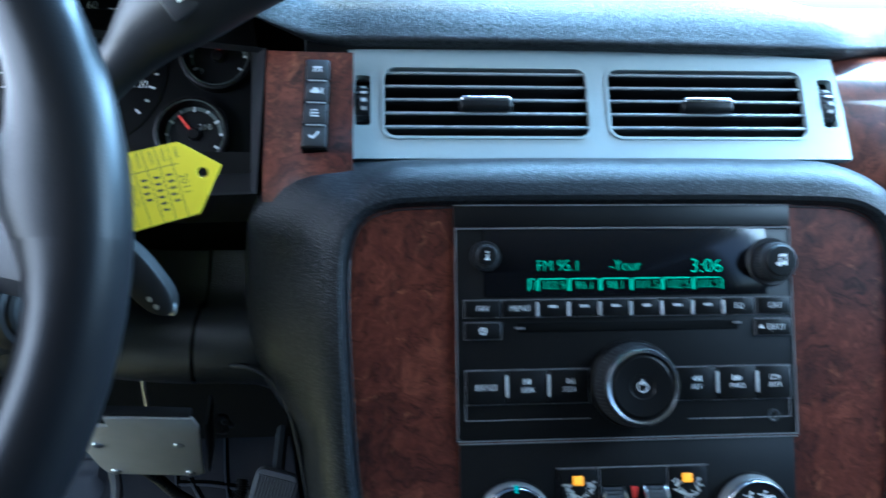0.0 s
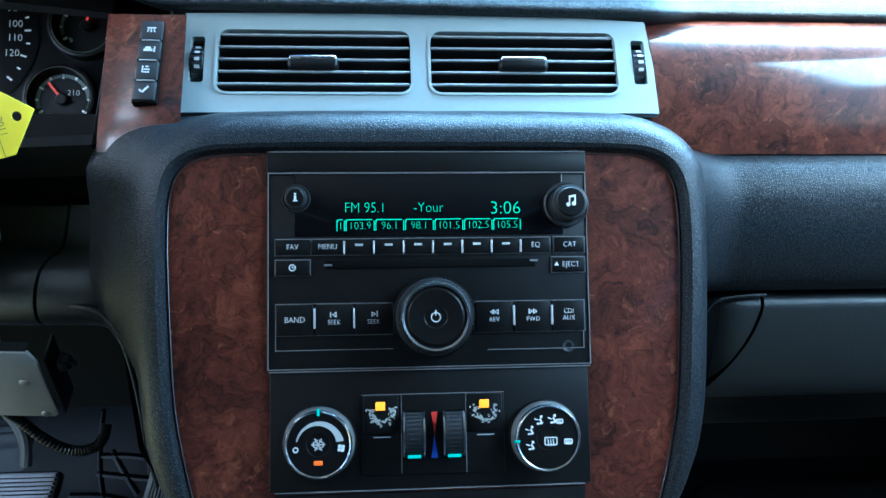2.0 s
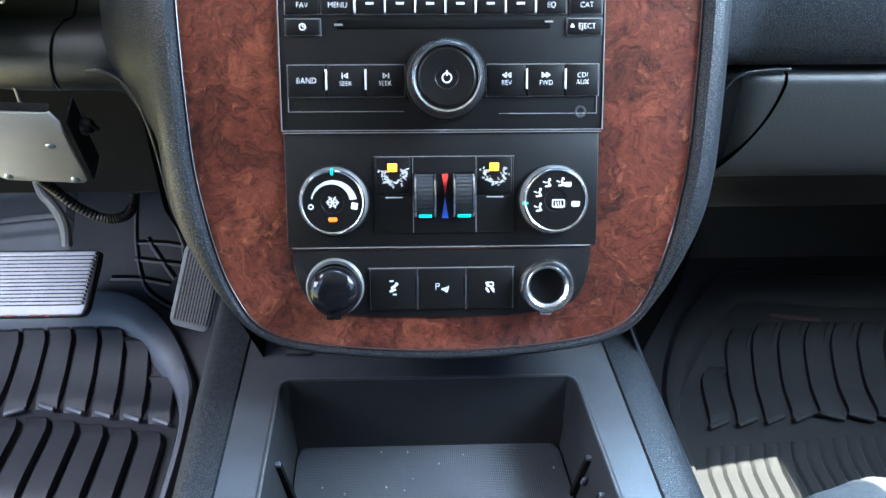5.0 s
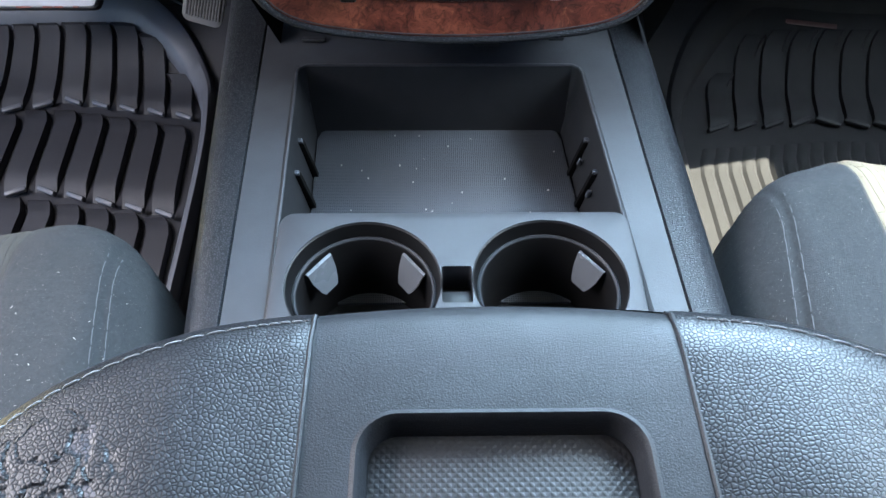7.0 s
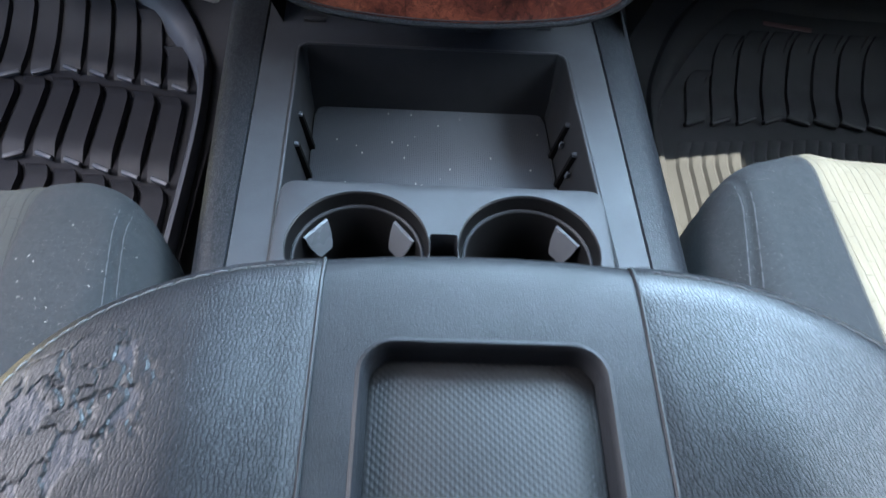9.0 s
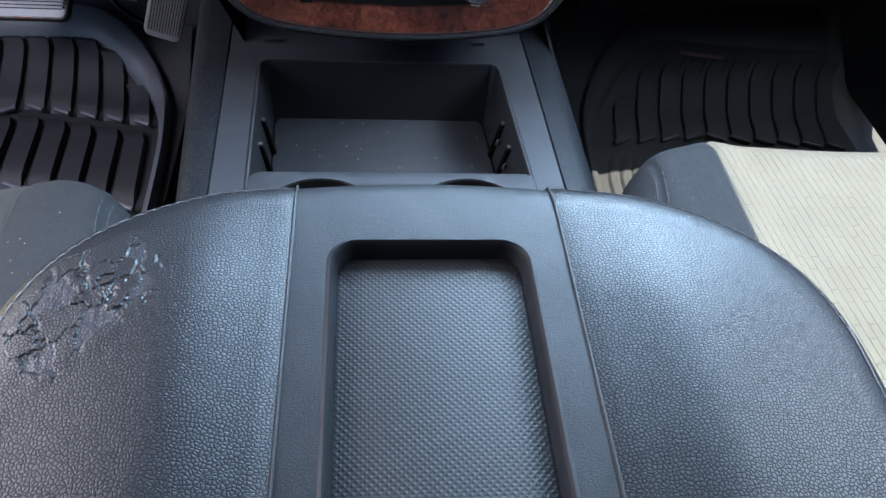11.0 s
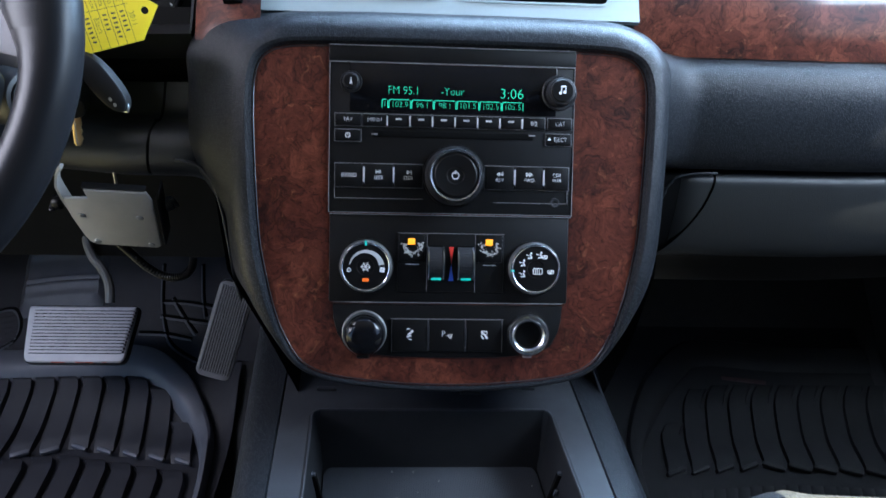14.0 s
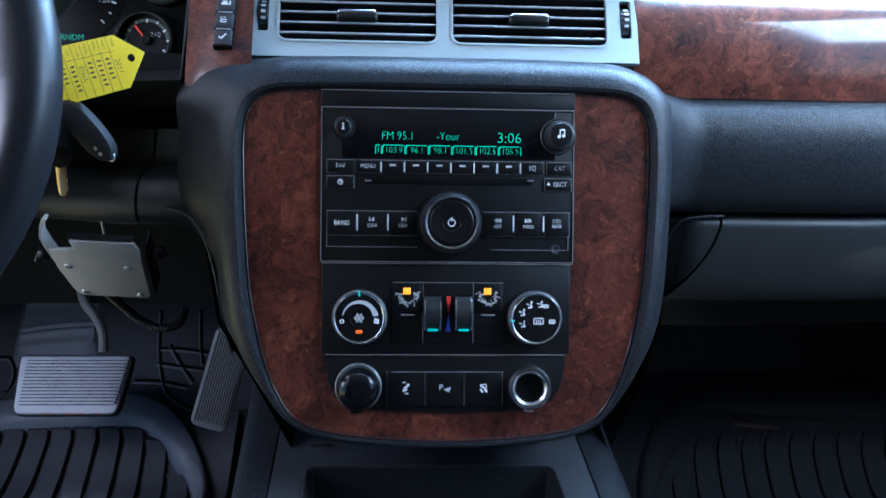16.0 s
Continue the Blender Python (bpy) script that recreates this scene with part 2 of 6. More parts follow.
SPOKE = mat("grey_spoke_paint", (0.045, 0.045, 0.05), 0.5, metal=0.2, vary=0.1)
SILVER = mat("silver_paint", (0.34, 0.39, 0.40), 0.38, metal=0.45, vary=0.05, scale=400, grain=0.05, grain_scale=3000, grain_kind="noise", depth=0.00005)
CHROME = mat("chrome", (0.50, 0.51, 0.53), 0.24, metal=1.0, vary=0.05, rough_vary=0.05)
STEEL = mat("scuffed_metal", (0.42, 0.43, 0.43), 0.42, metal=0.9, vary=0.12, scale=120)
PAINTED_STEEL = mat("grey_bracket_metal", (0.40, 0.40, 0.39), 0.45, metal=0.3, vary=0.1, scale=90)
EDGE = mat("edge_line", (0.03, 0.03, 0.033), 0.3, metal=0.3)
BURL = wood("burl_wood", (0.0185, 0.0060, 0.0048), (0.066, 0.0165, 0.0098), (0.145, 0.043, 0.0235))
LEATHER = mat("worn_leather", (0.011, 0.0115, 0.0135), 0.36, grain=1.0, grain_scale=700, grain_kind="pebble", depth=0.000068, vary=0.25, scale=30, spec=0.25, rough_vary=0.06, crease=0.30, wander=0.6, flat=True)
STRIP = mat("lid_strip_plastic", (0.0105, 0.0112, 0.013), 0.44, grain=0.9, grain_scale=1700, grain_kind="noise", depth=0.00020, vary=0.6, scale=70, spec=0.155, rough_vary=0.12, speckle=0.1)
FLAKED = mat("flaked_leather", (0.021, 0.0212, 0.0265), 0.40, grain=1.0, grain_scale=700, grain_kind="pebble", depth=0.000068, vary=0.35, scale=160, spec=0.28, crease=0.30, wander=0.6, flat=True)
WHEEL_LEATHER = mat("wheel_leather", (0.010, 0.010, 0.0115), 0.34, spec=0.18, grain=0.2, grain_scale=900, depth=0.0002, vary=0.15, scale=25)
CLOTH = mat("bolster_cloth", (0.0195, 0.0208, 0.0228), 0.85, spec=0.25, grain=1.0, grain_scale=1600, grain_kind="noise", depth=0.0006, vary=0.5, scale=500, speckle=0.5)
INSERT = mat("insert_cloth", (0.0185, 0.0188, 0.0165), 0.85, grain=0.9, grain_scale=220, grain_kind="brick", depth=0.0005, vary=0.15)
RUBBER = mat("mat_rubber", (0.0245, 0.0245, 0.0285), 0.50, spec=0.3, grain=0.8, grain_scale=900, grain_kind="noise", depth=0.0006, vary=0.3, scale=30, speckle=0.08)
# passenger mat: the same rubber, darkened for the deep shade of its footwell
RUBBER_SHADED = mat("shaded_mat_rubber", (0.0165, 0.0165, 0.018), 0.55, spec=0.10, grain=0.5, grain_scale=1000, grain_kind="noise", depth=0.0003, vary=0.3, scale=30)
# the mat's rubber again, painted paler where raised parts catch the light
RUBBER_LIT = mat("lit_mat_rubber", (0.080, 0.083, 0.096), 0.45, vary=0.2, scale=30, spec=0.35)
TRAY_MAT = mat("tray_rubber", (0.041, 0.046, 0.055), 0.48, spec=0.36, grain=1.0, grain_scale=210, grain_kind="weave", depth=0.00016, vary=0.25, scale=25)
KNURL = mat("knurled_rubber", (0.0105, 0.0105, 0.0116), 0.5, spec=0.24, grain=1.0, grain_scale=215, grain_kind="knurl", depth=0.00016, vary=0.2, scale=25)
# the console plastic again, darker: the tray's shade is put into the colour
TRAY_SHADE = mat("shaded_tray_plastic", (0.0115, 0.0121, 0.0134), 0.48, grain=0.3, grain_scale=1300, grain_kind="noise", depth=0.00015, vary=0.3, spec=0.22)
PEDAL = mat("pedal_rubber", (0.33, 0.335, 0.37), 0.5, vary=0.25, scale=50)
CARPET = mat("dark_carpet", (0.022, 0.022, 0.024), 0.95, grain=0.9, grain_scale=500, grain_kind="noise", depth=0.0015, vary=0.4)
HEADLINER = mat("headliner", (0.12, 0.115, 0.105), 0.9, grain=0.3, grain_scale=600, grain_kind="noise")
TRIM_GREY = mat("door_trim", (0.026, 0.026, 0.028), 0.6, grain=0.3, grain_scale=900)
WHITE_INK = mat("white_ink", (0.74, 0.75, 0.76), 0.5, vary=0.05)
GREY_INK = mat("grey_ink", (0.45, 0.46, 0.47), 0.5, vary=0.05)
WORN_WHITE = mat("worn_through_white", (0.45, 0.45, 0.43), 0.6, vary=0.3)
RED_INK = mat("red_ink", (0.55, 0.03, 0.02), 0.5, vary=0.05)
BLUE_INK = mat("blue_ink", (0.03, 0.08, 0.45), 0.5, vary=0.05)
YELLOW = mat("yellow_card", (0.80, 0.66, 0.02), 0.45, vary=0.06)
PEN = mat("pen_ink", (0.05, 0.05, 0.06), 0.6)
BRASS = mat("brass_key", (0.55, 0.40, 0.20), 0.3, metal=1.0, vary=0.1)
TAB = mat("translucent_tab", (0.075, 0.08, 0.088), 0.3, vary=0.1)
GREEN = glow("green_segment", (0.05, 0.75, 0.42), 0.085)
TEAL = glow("teal_marker", (0.03, 0.60, 0.50), 0.09)
AMBER = glow("amber_lamp", (1.0, 0.36, 0.01), 0.2)
ORANGE = glow("orange_lamp", (0.9, 0.17, 0.01), 0.10)
NEEDLE = glow("needle_red", (0.7, 0.05, 0.03), 0.10)
KEY_RUBBER = mat("key_rubber", (0.006, 0.006, 0.0065), 0.6, vary=0.2, spec=0.25)
DUST = mat("crumb", (0.30, 0.29, 0.27), 0.8)
GRASS = mat("dry_grass", (0.22, 0.19, 0.10), 0.9, vary=0.5, scale=2.0)

# ---- building helpers ----
def thing(name, at=(0, 0, 0), label="", category="", group="", kind=""):
    ob = new(name)
    ob.empty_display_size = 0.02
    ob.location = at
    return tagged(ob, label, category, group, kind)


def part(name, bm, material, parent=None, label="", smooth=35):
    """One bmesh, in world metres, as one mesh object under a thing or a part."""
    me = bpy.data.meshes.new(name)
    bmesh.ops.recalc_face_normals(bm, faces=bm.faces[:])
    bm.to_mesh(me)
    bm.free()
    me.materials.append(material)
    if smooth:
        me.polygons.foreach_set("use_smooth", [True] * len(me.polygons))
        me.set_sharp_from_angle(angle=radians(smooth))
    ob = new(name, me)
    if parent is not None:
        ob.parent = parent
        ob.matrix_parent_inverse = parent.matrix_basis.inverted() if parent.parent is None else Matrix.Identity(4)
    if label:
        ob["label"] = label
    return ob


def setting(name, bm, material, label, smooth=35):
    return tagged(part(name, bm, material, None, "", smooth), label, "", "", "structure")


def put(bm, M):
    bmesh.ops.transform(bm, matrix=M, verts=bm.verts[:])
    return bm


def join(*bms):
    """Several pieces of one part as one mesh."""
    out = bmesh.new()
    for b in bms:
        me = bpy.data.meshes.new("tmp")
        b.to_mesh(me)
        b.free()
        out.from_mesh(me)
        bpy.data.meshes.remove(me)
    return out


def rbox(size, at=(0, 0, 0), M=None, r=0.001, seg=2):
    bm = bmesh.new()
    bmesh.ops.create_cube(bm, size=1.0, matrix=Matrix.Translation(at) @ Matrix.Diagonal((*size, 1)))
    if r > 0:
        bmesh.ops.bevel(bm, geom=bm.edges[:], offset=r, segments=seg, affect="EDGES", profile=0.5)
    return put(bm, M) if M else bm


def loft(rings, closed=True, cap=True, M=None):
    """A skin over rings of points, all of one length."""
    bm = bmesh.new()
    vs = [[bm.verts.new(p) for p in ring] for ring in rings]
    n = len(rings[0])
    for a, b in zip(vs[:-1], vs[1:]):
        for i in range(n if closed else n - 1):
            j = (i + 1) % n
            bm.faces.new((a[i], a[j], b[j], b[i]))
    if cap and closed:
        bm.faces.new(vs[0][::-1])
        bm.faces.new(vs[-1])
    return put(bm, M) if M else bm


def lathe(profile, n=40, M=None):
    """profile: (radius, height) from the bottom up, round the local z axis."""
    bm = bmesh.new()
    rings = []
    for r, h in profile:
        if r < 1e-6:
            rings.append([bm.verts.new((0, 0, h))])
        else:
            rings.append([bm.verts.new((r * math.cos(2 * math.pi * i / n), r * math.sin(2 * math.pi * i / n), h)) for i in range(n)])
    for a, b in zip(rings[:-1], rings[1:]):
        for i in range(n):
            j = (i + 1) % n
            if len(a) == 1 and len(b) == 1:
                continue
            if len(a) == 1:
                bm.faces.new((a[0], b[i], b[j]))
            elif len(b) == 1:
                bm.faces.new((a[i], a[j], b[0]))
            else:
                bm.faces.new((a[i], a[j], b[j], b[i]))
    return put(bm, M) if M else bm


def tube(path, r, n=10, M=None):
    path = [Vector(p) for p in path]
    rings, up = [], Vector((0.3, 0.2, 1)).normalized()
    for i, p in enumerate(path):
        d = (path[min(i + 1, len(path) - 1)] - path[max(i - 1, 0)]).normalized()
        a = d.cross(up).normalized()
        b = d.cross(a).normalized()
        rr = r[i] if isinstance(r, (list, tuple)) else r
        rings.append([p + rr * (math.cos(2 * math.pi * k / n) * a + math.sin(2 * math.pi * k / n) * b) for k in range(n)])
    return loft(rings, True, True, M)


def spline(pts, n=8, closed=False):
    """Catmull-Rom through the points."""
    P = [Vector(p) for p in pts]
    out = []
    m = len(P)
    for i in range(m if closed else m - 1):
        p1, p2 = P[i], P[(i + 1) % m]
        p0 = P[i - 1] if (closed or i > 0) else p1
        p3 = P[(i + 2) % m] if (closed or i + 2 < m) else p2
        for k in range(n):
            t = k / n
            out.append(0.5 * (2 * p1 + (p2 - p0) * t + (2 * p0 - 5 * p1 + 4 * p2 - p3) * t * t + (3 * p1 - p0 - 3 * p2 + p3) * t ** 3))
    if not closed:
        out.append(P[-1])
    return out


def rrect(w, h, r, at=(0, 0), n=6):
    """A rounded rectangle as a closed outline."""
    out = []
    for cx, cy, a in ((w / 2 - r, h / 2 - r, 0), (-w / 2 + r, h / 2 - r, 90), (-w / 2 + r, -h / 2 + r, 180), (w / 2 - r, -h / 2 + r, 270)):
        for k in range(n + 1):
            t = radians(a + 90 * k / n)
            out.append((at[0] + cx + r * math.cos(t), at[1] + cy + r * math.sin(t)))
    return out


def circle(r, at=(0, 0), n=40):
    return [(at[0] + r * math.cos(2 * math.pi * k / n), at[1] + r * math.sin(2 * math.pi * k / n)) for k in range(n)]


def plate(outer, holes=(), z0=-0.004, z1=0.0, M=None, soft=0.0):
    """A flat plate with holes right through it; soft rounds the outer rim."""
    bm = bmesh.new()
    loops = []
    c = Vector((sum(p[0] for p in outer) / len(outer), sum(p[1] for p in outer) / len(outer)))
    for k, lp in enumerate((outer, *holes)):
        if k == 0 and soft > 0:
            ins = inset(outer, soft)
        else:
            ins = lp
        vs = [bm.verts.new((x, y, z1)) for x, y in ins]
        loops.append((vs, lp, k == 0 and soft > 0))
        for i in range(len(vs)):
            bm.edges.new((vs[i], vs[(i + 1) % len(vs)]))
    bmesh.ops.triangle_fill(bm, use_beauty=True, use_dissolve=False, edges=bm.edges[:])
    for vs, lp, s in loops:
        prev = vs
        steps = []
        if s:
            full = inset(lp, soft * 0.3)
            steps.append((full, z1 - soft * 0.3))
            steps.append((lp, z1 - soft))
        steps.append((lp, z0))
        for pts, z in steps:
            cur = [bm.verts.new((x, y, z)) for x, y in pts]
            for i in range(len(cur)):
                j = (i + 1) % len(cur)
                bm.faces.new((prev[i], prev[j], cur[j], cur[i]))
            prev = cur
    return put(bm, M) if M else bm


def normals2(outline):
    """Outward normals of a closed outline (either sense)."""
    n = len(outline)
    area = sum(outline[i][0] * outline[(i + 1) % n][1] - outline[(i + 1) % n][0] * outline[i][1] for i in range(n))
    s = 1 if area > 0 else -1
    res = []
    for i in range(n):
        a, b = outline[i - 1], outline[(i + 1) % n]
        d = Vector((b[0] - a[0], b[1] - a[1]))
        d = d.normalized() if d.length > 0 else Vector((1, 0))
        res.append(Vector((d.y, -d.x)) * s)
    return res


def inset(outline, d):
    return [(p[0] - d * q.x, p[1] - d * q.y) for p, q in zip(outline, normals2(outline))]


def profile_sheet(prof, x0, x1, steps=24, warp=None):
    """A sheet with the given (y, z) profile, drawn out along x; warp(x, y, z) may bend it."""
    rings = []
    for k in range(steps + 1):
        x = x0 + (x1 - x0) * k / steps
        rings.append([Vector(warp(x, y, z)) if warp else Vector((x, y, z)) for y, z in prof])
    return loft(rings, closed=False, cap=False)


def smoothstep(a, b, x):
    t = min(1.0, max(0.0, (x - a) / (b - a)))
    return t * t * (3 - 2 * t)


def lettering(text, size, at, M, material, parent, name="lettering", align="CENTER", squeeze=1.0, rot=0.0, label="", thick=0.00012, lift=0.0002, thin=-0.018):
    """Real raised letters: the built-in font turned into a mesh, lying on the plane of M."""
    cu = bpy.data.curves.new("t", "FONT")
    cu.body, cu.size, cu.align_x, cu.align_y = text, size, align, "CENTER"
    cu.extrude, cu.resolution_u, cu.offset = thick, 3, thin * size
    ob = bpy.data.objects.new("t", cu)
    scene.collection.objects.link(ob)
    dg = bpy.context.evaluated_depsgraph_get()
    me = bpy.data.meshes.new_from_object(ob.evaluated_get(dg))
    bpy.data.objects.remove(ob)
    bpy.data.curves.remove(cu)
    bm = bmesh.new()
    bm.from_mesh(me)
    bpy.data.meshes.remove(me)
    put(bm, M @ Matrix.Translation((at[0], at[1], lift + thick)) @ Matrix.Rotation(radians(rot), 4, "Z") @ Matrix.Diagonal((squeeze, 1, 1, 1)))
    return part(name, bm, material, parent, label, smooth=0)


def bar(w, h, at, M, material, parent, name="mark", rot=0.0, t=0.0003, lift=0.0):
    return part(name, rbox((w, h, t), (0, 0, 0), M @ Matrix.Translation((at[0], at[1], lift + t / 2)) @ Matrix.Rotation(radians(rot), 4, "Z"), 0), material, parent, smooth=0)


def frame_on(origin, lean):
    """A plane that faces the seats and leans back by lean degrees: x right, y up the face, z out of it."""
    s, c = math.sin(radians(lean)), math.cos(radians(lean))
    return Matrix(((1, 0, 0, origin[0]), (0, s, -c, origin[1]), (0, c, s, origin[2]), (0, 0, 0, 1)))


STACK = frame_on((0, 0.376, 0.468), 22)      # face of the centre stack
VENT = frame_on((0, 0.466, 0.611), 33.5)     # face of the vent bezel
CLUSTER = frame_on((-0.277, 0.578, 0.613), 22)  # dials


def on(M, u, v, w=0.0):
    return M @ Matrix.Translation((u, v, w))


# ---- cabin shell ----
setting("ground", loft([[(-60, -60, -0.62), (60, -60, -0.62)], [(-60, 60, -0.62), (60, 60, -0.62)]], False, False), GRASS, "dry yellow-green grass ground outside the vehicle")
floor_prof = [(-1.2, -0.03), (0.60, -0.03), (0.66, -0.024), (0.74, 0.018), (0.82, 0.07), (0.92, 0.17), (1.0, 0.27), (1.04, 0.40), (1.05, 0.70)]
setting("floor", profile_sheet([(y, z - 0.008) for y, z in floor_prof], -0.78, 0.78, 8), CARPET, "dark carpeted cabin floor rising into the footwell")


def shell_side(s):
    # lower door side and the frame round the window openings
    x = 0.76 * s
    if s > 0:
        b = [rbox((0.05, 2.5, 0.62), (x, -0.15, 0.31), None, 0.01)]
    else:
        # the driver door stands open: only its sill and the rear door are there
        b = [rbox((0.05, 2.5, 0.10), (x, -0.15, -0.01), None, 0.01), rbox((0.05, 1.04, 0.62), (x, -0.88, 0.31), None, 0.01), rbox((0.05, 0.5, 0.62), (x, 0.85, 0.31), None, 0.01)]
    b.append(rbox((0.05, 2.3, 0.10), (0, 0, 0), Matrix.Translation((0.690 * s, -0.22, 1.16)), 0.01))
    b.append(rbox((0.05, 0.12, 0.56), (0.745 * s, -0.42, 0.86), None, 0.01))
    b.append(rbox((0.05, 0.14, 0.56), (0.745 * s, -1.33, 0.86), None, 0.01))
    b.append(tube([(0.76 * s, 0.98, 0.60), (0.72 * s, 0.43, 1.16)], 0.045, 8))
    return join(*b)


setting("wall_left", shell_side(-1), TRIM_GREY, "grey door trim and window frame of the driver side")
setting("wall_right", shell_side(1), TRIM_GREY, "grey door trim and window frame of the passenger side")
# unseen opaque panels added in the rear windows to keep light out
REAR_BLOCK = mat("rear_light_block", (0.006, 0.007, 0.008), 0.05, rough_vary=0.01)
for s, n in ((-1, "window_block_1"), (1, "window_block_2")):
    setting(n, rbox((0.006, 0.80, 0.52), (0.745 * s, -0.87, 0.865), None, 0.001), REAR_BLOCK, "unseen opaque dark panel filling the rear side window opening")
setting("wall_back", rbox((1.5, 0.05, 1.24), (0, -1.42, 0.58), None, 0.01), TRIM_GREY, "grey trim closing the rear of the cabin")
setting("ceiling", rbox((1.48, 1.90, 0.04), (0, -0.505, 1.19), None, 0.01), HEADLINER, "pale fabric headliner under the roof")

# made-up dark trees some way off ahead, added to dim sky reflections on the dashboard
SKY_SCREEN = mat("sky_screen", (0.05, 0.07, 0.03), 0.9, vary=0.6, scale=1.5)
screen_rows = [[(-14 + 14.5 * k / 60, 9 + 0.6 * math.sin(k * 1.3), -0.62), (-14 + 14.5 * k / 60, 9 + 0.5 * math.sin(k * 0.9), 1.2), (-14 + 14.5 * k / 60, 9.3, 2.6 + 0.5 * math.sin(k * 0.7) + 0.4 * noise.noise(Vector((k * 0.8, 2, 0))))] for k in range(61)]
setting("backdrop", loft(screen_rows, False, False), SKY_SCREEN, "added dark screen far outside the windscreen that dims sky reflections")

# ---- dashboard ----
dash = thing("dashboard", (0, 0.5, 0.4), "black grained vinyl dashboard with burl wood trim", "dashboard")

# upper pad with a rounded overhanging lip
def pad_warp(x, y, z):
    hood = smoothstep(-0.17, -0.26, x) * smoothstep(-0.66, -0.56, x)
    k = smoothstep(0.49, 0.53, y)
    return (x, y + 0.028 * smoothstep(0.155, 0.21, x) * (1 - smoothstep(0.52, 0.64, y)) - 0.03 * hood * (1 - smoothstep(0.5, 0.62, y)), z + hood * (0.055 * k + 0.02) - 0.0035 * smoothstep(-0.1, 0.3, x) - 0.030 * smoothstep(0.06, 0.24, x) * smoothstep(0.500, 0.575, y))


pad_prof = spline([(0.545, 0.674), (0.522, 0.6735), (0.507, 0.6745), (0.4995, 0.6795), (0.503, 0.6855), (0.511, 0.694), (0.525, 0.705), (0.545, 0.716), (0.575, 0.726), (0.62, 0.733), (0.70, 0.736), (0.90, 0.730), (1.06, 0.720)], 4)
part("upper_pad", profile_sheet([(p[0], p[1]) for p in pad_prof], -0.76, 0.76, 120, warp=pad_warp), DASH_TOP, dash, "grained soft-touch top pad")

# wood trim on the passenger side
right_wood = spline([(0.4780, 0.581), (0.4785, 0.600), (0.4810, 0.620), (0.4850, 0.636), (0.4915, 0.649), (0.5010, 0.659), (0.514, 0.666), (0.530, 0.6715), (0.548, 0.675)], 6)
part("wood_trim", profile_sheet([(p[0], p[1]) for p in right_wood], 0.1600, 0.76, 40, warp=lambda x, y, z: (x, y + 0.02 * smoothstep(0.3, 0.76, x), z)), BURL, dash, "glossy reddish burl wood trim")
part("wood_trim", profile_sheet([(p[0], p[1]) for p in spline([(0.452, 0.588), (0.4625, 0.6075), (0.476, 0.628), (0.4895, 0.649), (0.504, 0.672)], 6)], -0.2110, -0.157, 12,
     warp=lambda x, y, z: (x, y - 0.010 * smoothstep(-0.2145, -0.165, x), z)), BURL, dash, "glossy reddish burl wood strip")

# padded surround of the centre stack
half = [(0.0, 0.1345), (0.06, 0.1345), (0.115, 0.1335), (0.137, 0.1315), (0.1515, 0.1245), (0.1585, 0.110), (0.1602, 0.085), (0.1595, 0.055), (0.1575, 0.015), (0.1545, -0.022),
        (0.149, -0.052), (0.1425, -0.078), (0.1345, -0.099), (0.120, -0.121), (0.095, -0.1325), (0.05, -0.1385)]
OUT = [(p[0], p[1]) for p in spline([Vector((u, v, 0)) for u, v in half] + [Vector((0, -0.1405, 0))] + [Vector((-u, v, 0)) for u, v in half[:0:-1]], 6, True)]
SIDE = [(-0.001, -0.006), (0.0005, 0.002), (0.002, 0.0058), (0.0045, 0.0070), (0.010, 0.0058), (0.016, 0.000), (0.021, -0.010), (0.026, -0.024), (0.034, -0.050), (0.040, -0.095)]
LEFT = [(-0.001, -0.006), (0.0005, 0.002), (0.002, 0.0058), (0.0045, 0.0070), (0.010, 0.0058), (0.018, 0.000), (0.028, -0.011), (0.042, -0.024), (0.062, -0.048), (0.073, -0.095)]
TOP = [(-0.001, -0.006), (0.0005, 0.002), (0.002, 0.0055), (0.0045, 0.0068), (0.012, 0.0055), (0.020, 0.001), (0.027, -0.009), (0.0305, -0.018), (0.032, -0.030), (0.03, -0.06)]
TOPC = [(-0.001, -0.006), (0.0005, 0.002), (0.002, 0.0055), (0.0045, 0.0068), (0.011, 0.0055), (0.0185, 0.000), (0.0245, -0.008), (0.0295, -0.018), (0.034, -0.035), (0.038, -0.07)]
TOPL = [(-0.001, -0.006), (0.0005, 0.002), (0.002, 0.0055), (0.0045, 0.0068), (0.011, 0.0055), (0.0195, 0.000), (0.030, -0.008), (0.047, -0.018), (0.066, -0.034), (0.075, -0.08)]
BOTTOM = [(-0.001, -0.006), (0.0003, 0.0005), (0.0015, 0.002), (0.003, 0.0022), (0.0045, 0.0008), (0.0055, -0.003), (0.0055, -0.009), (0.003, -0.025), (-0.002, -0.05), (-0.012, -0.09)]


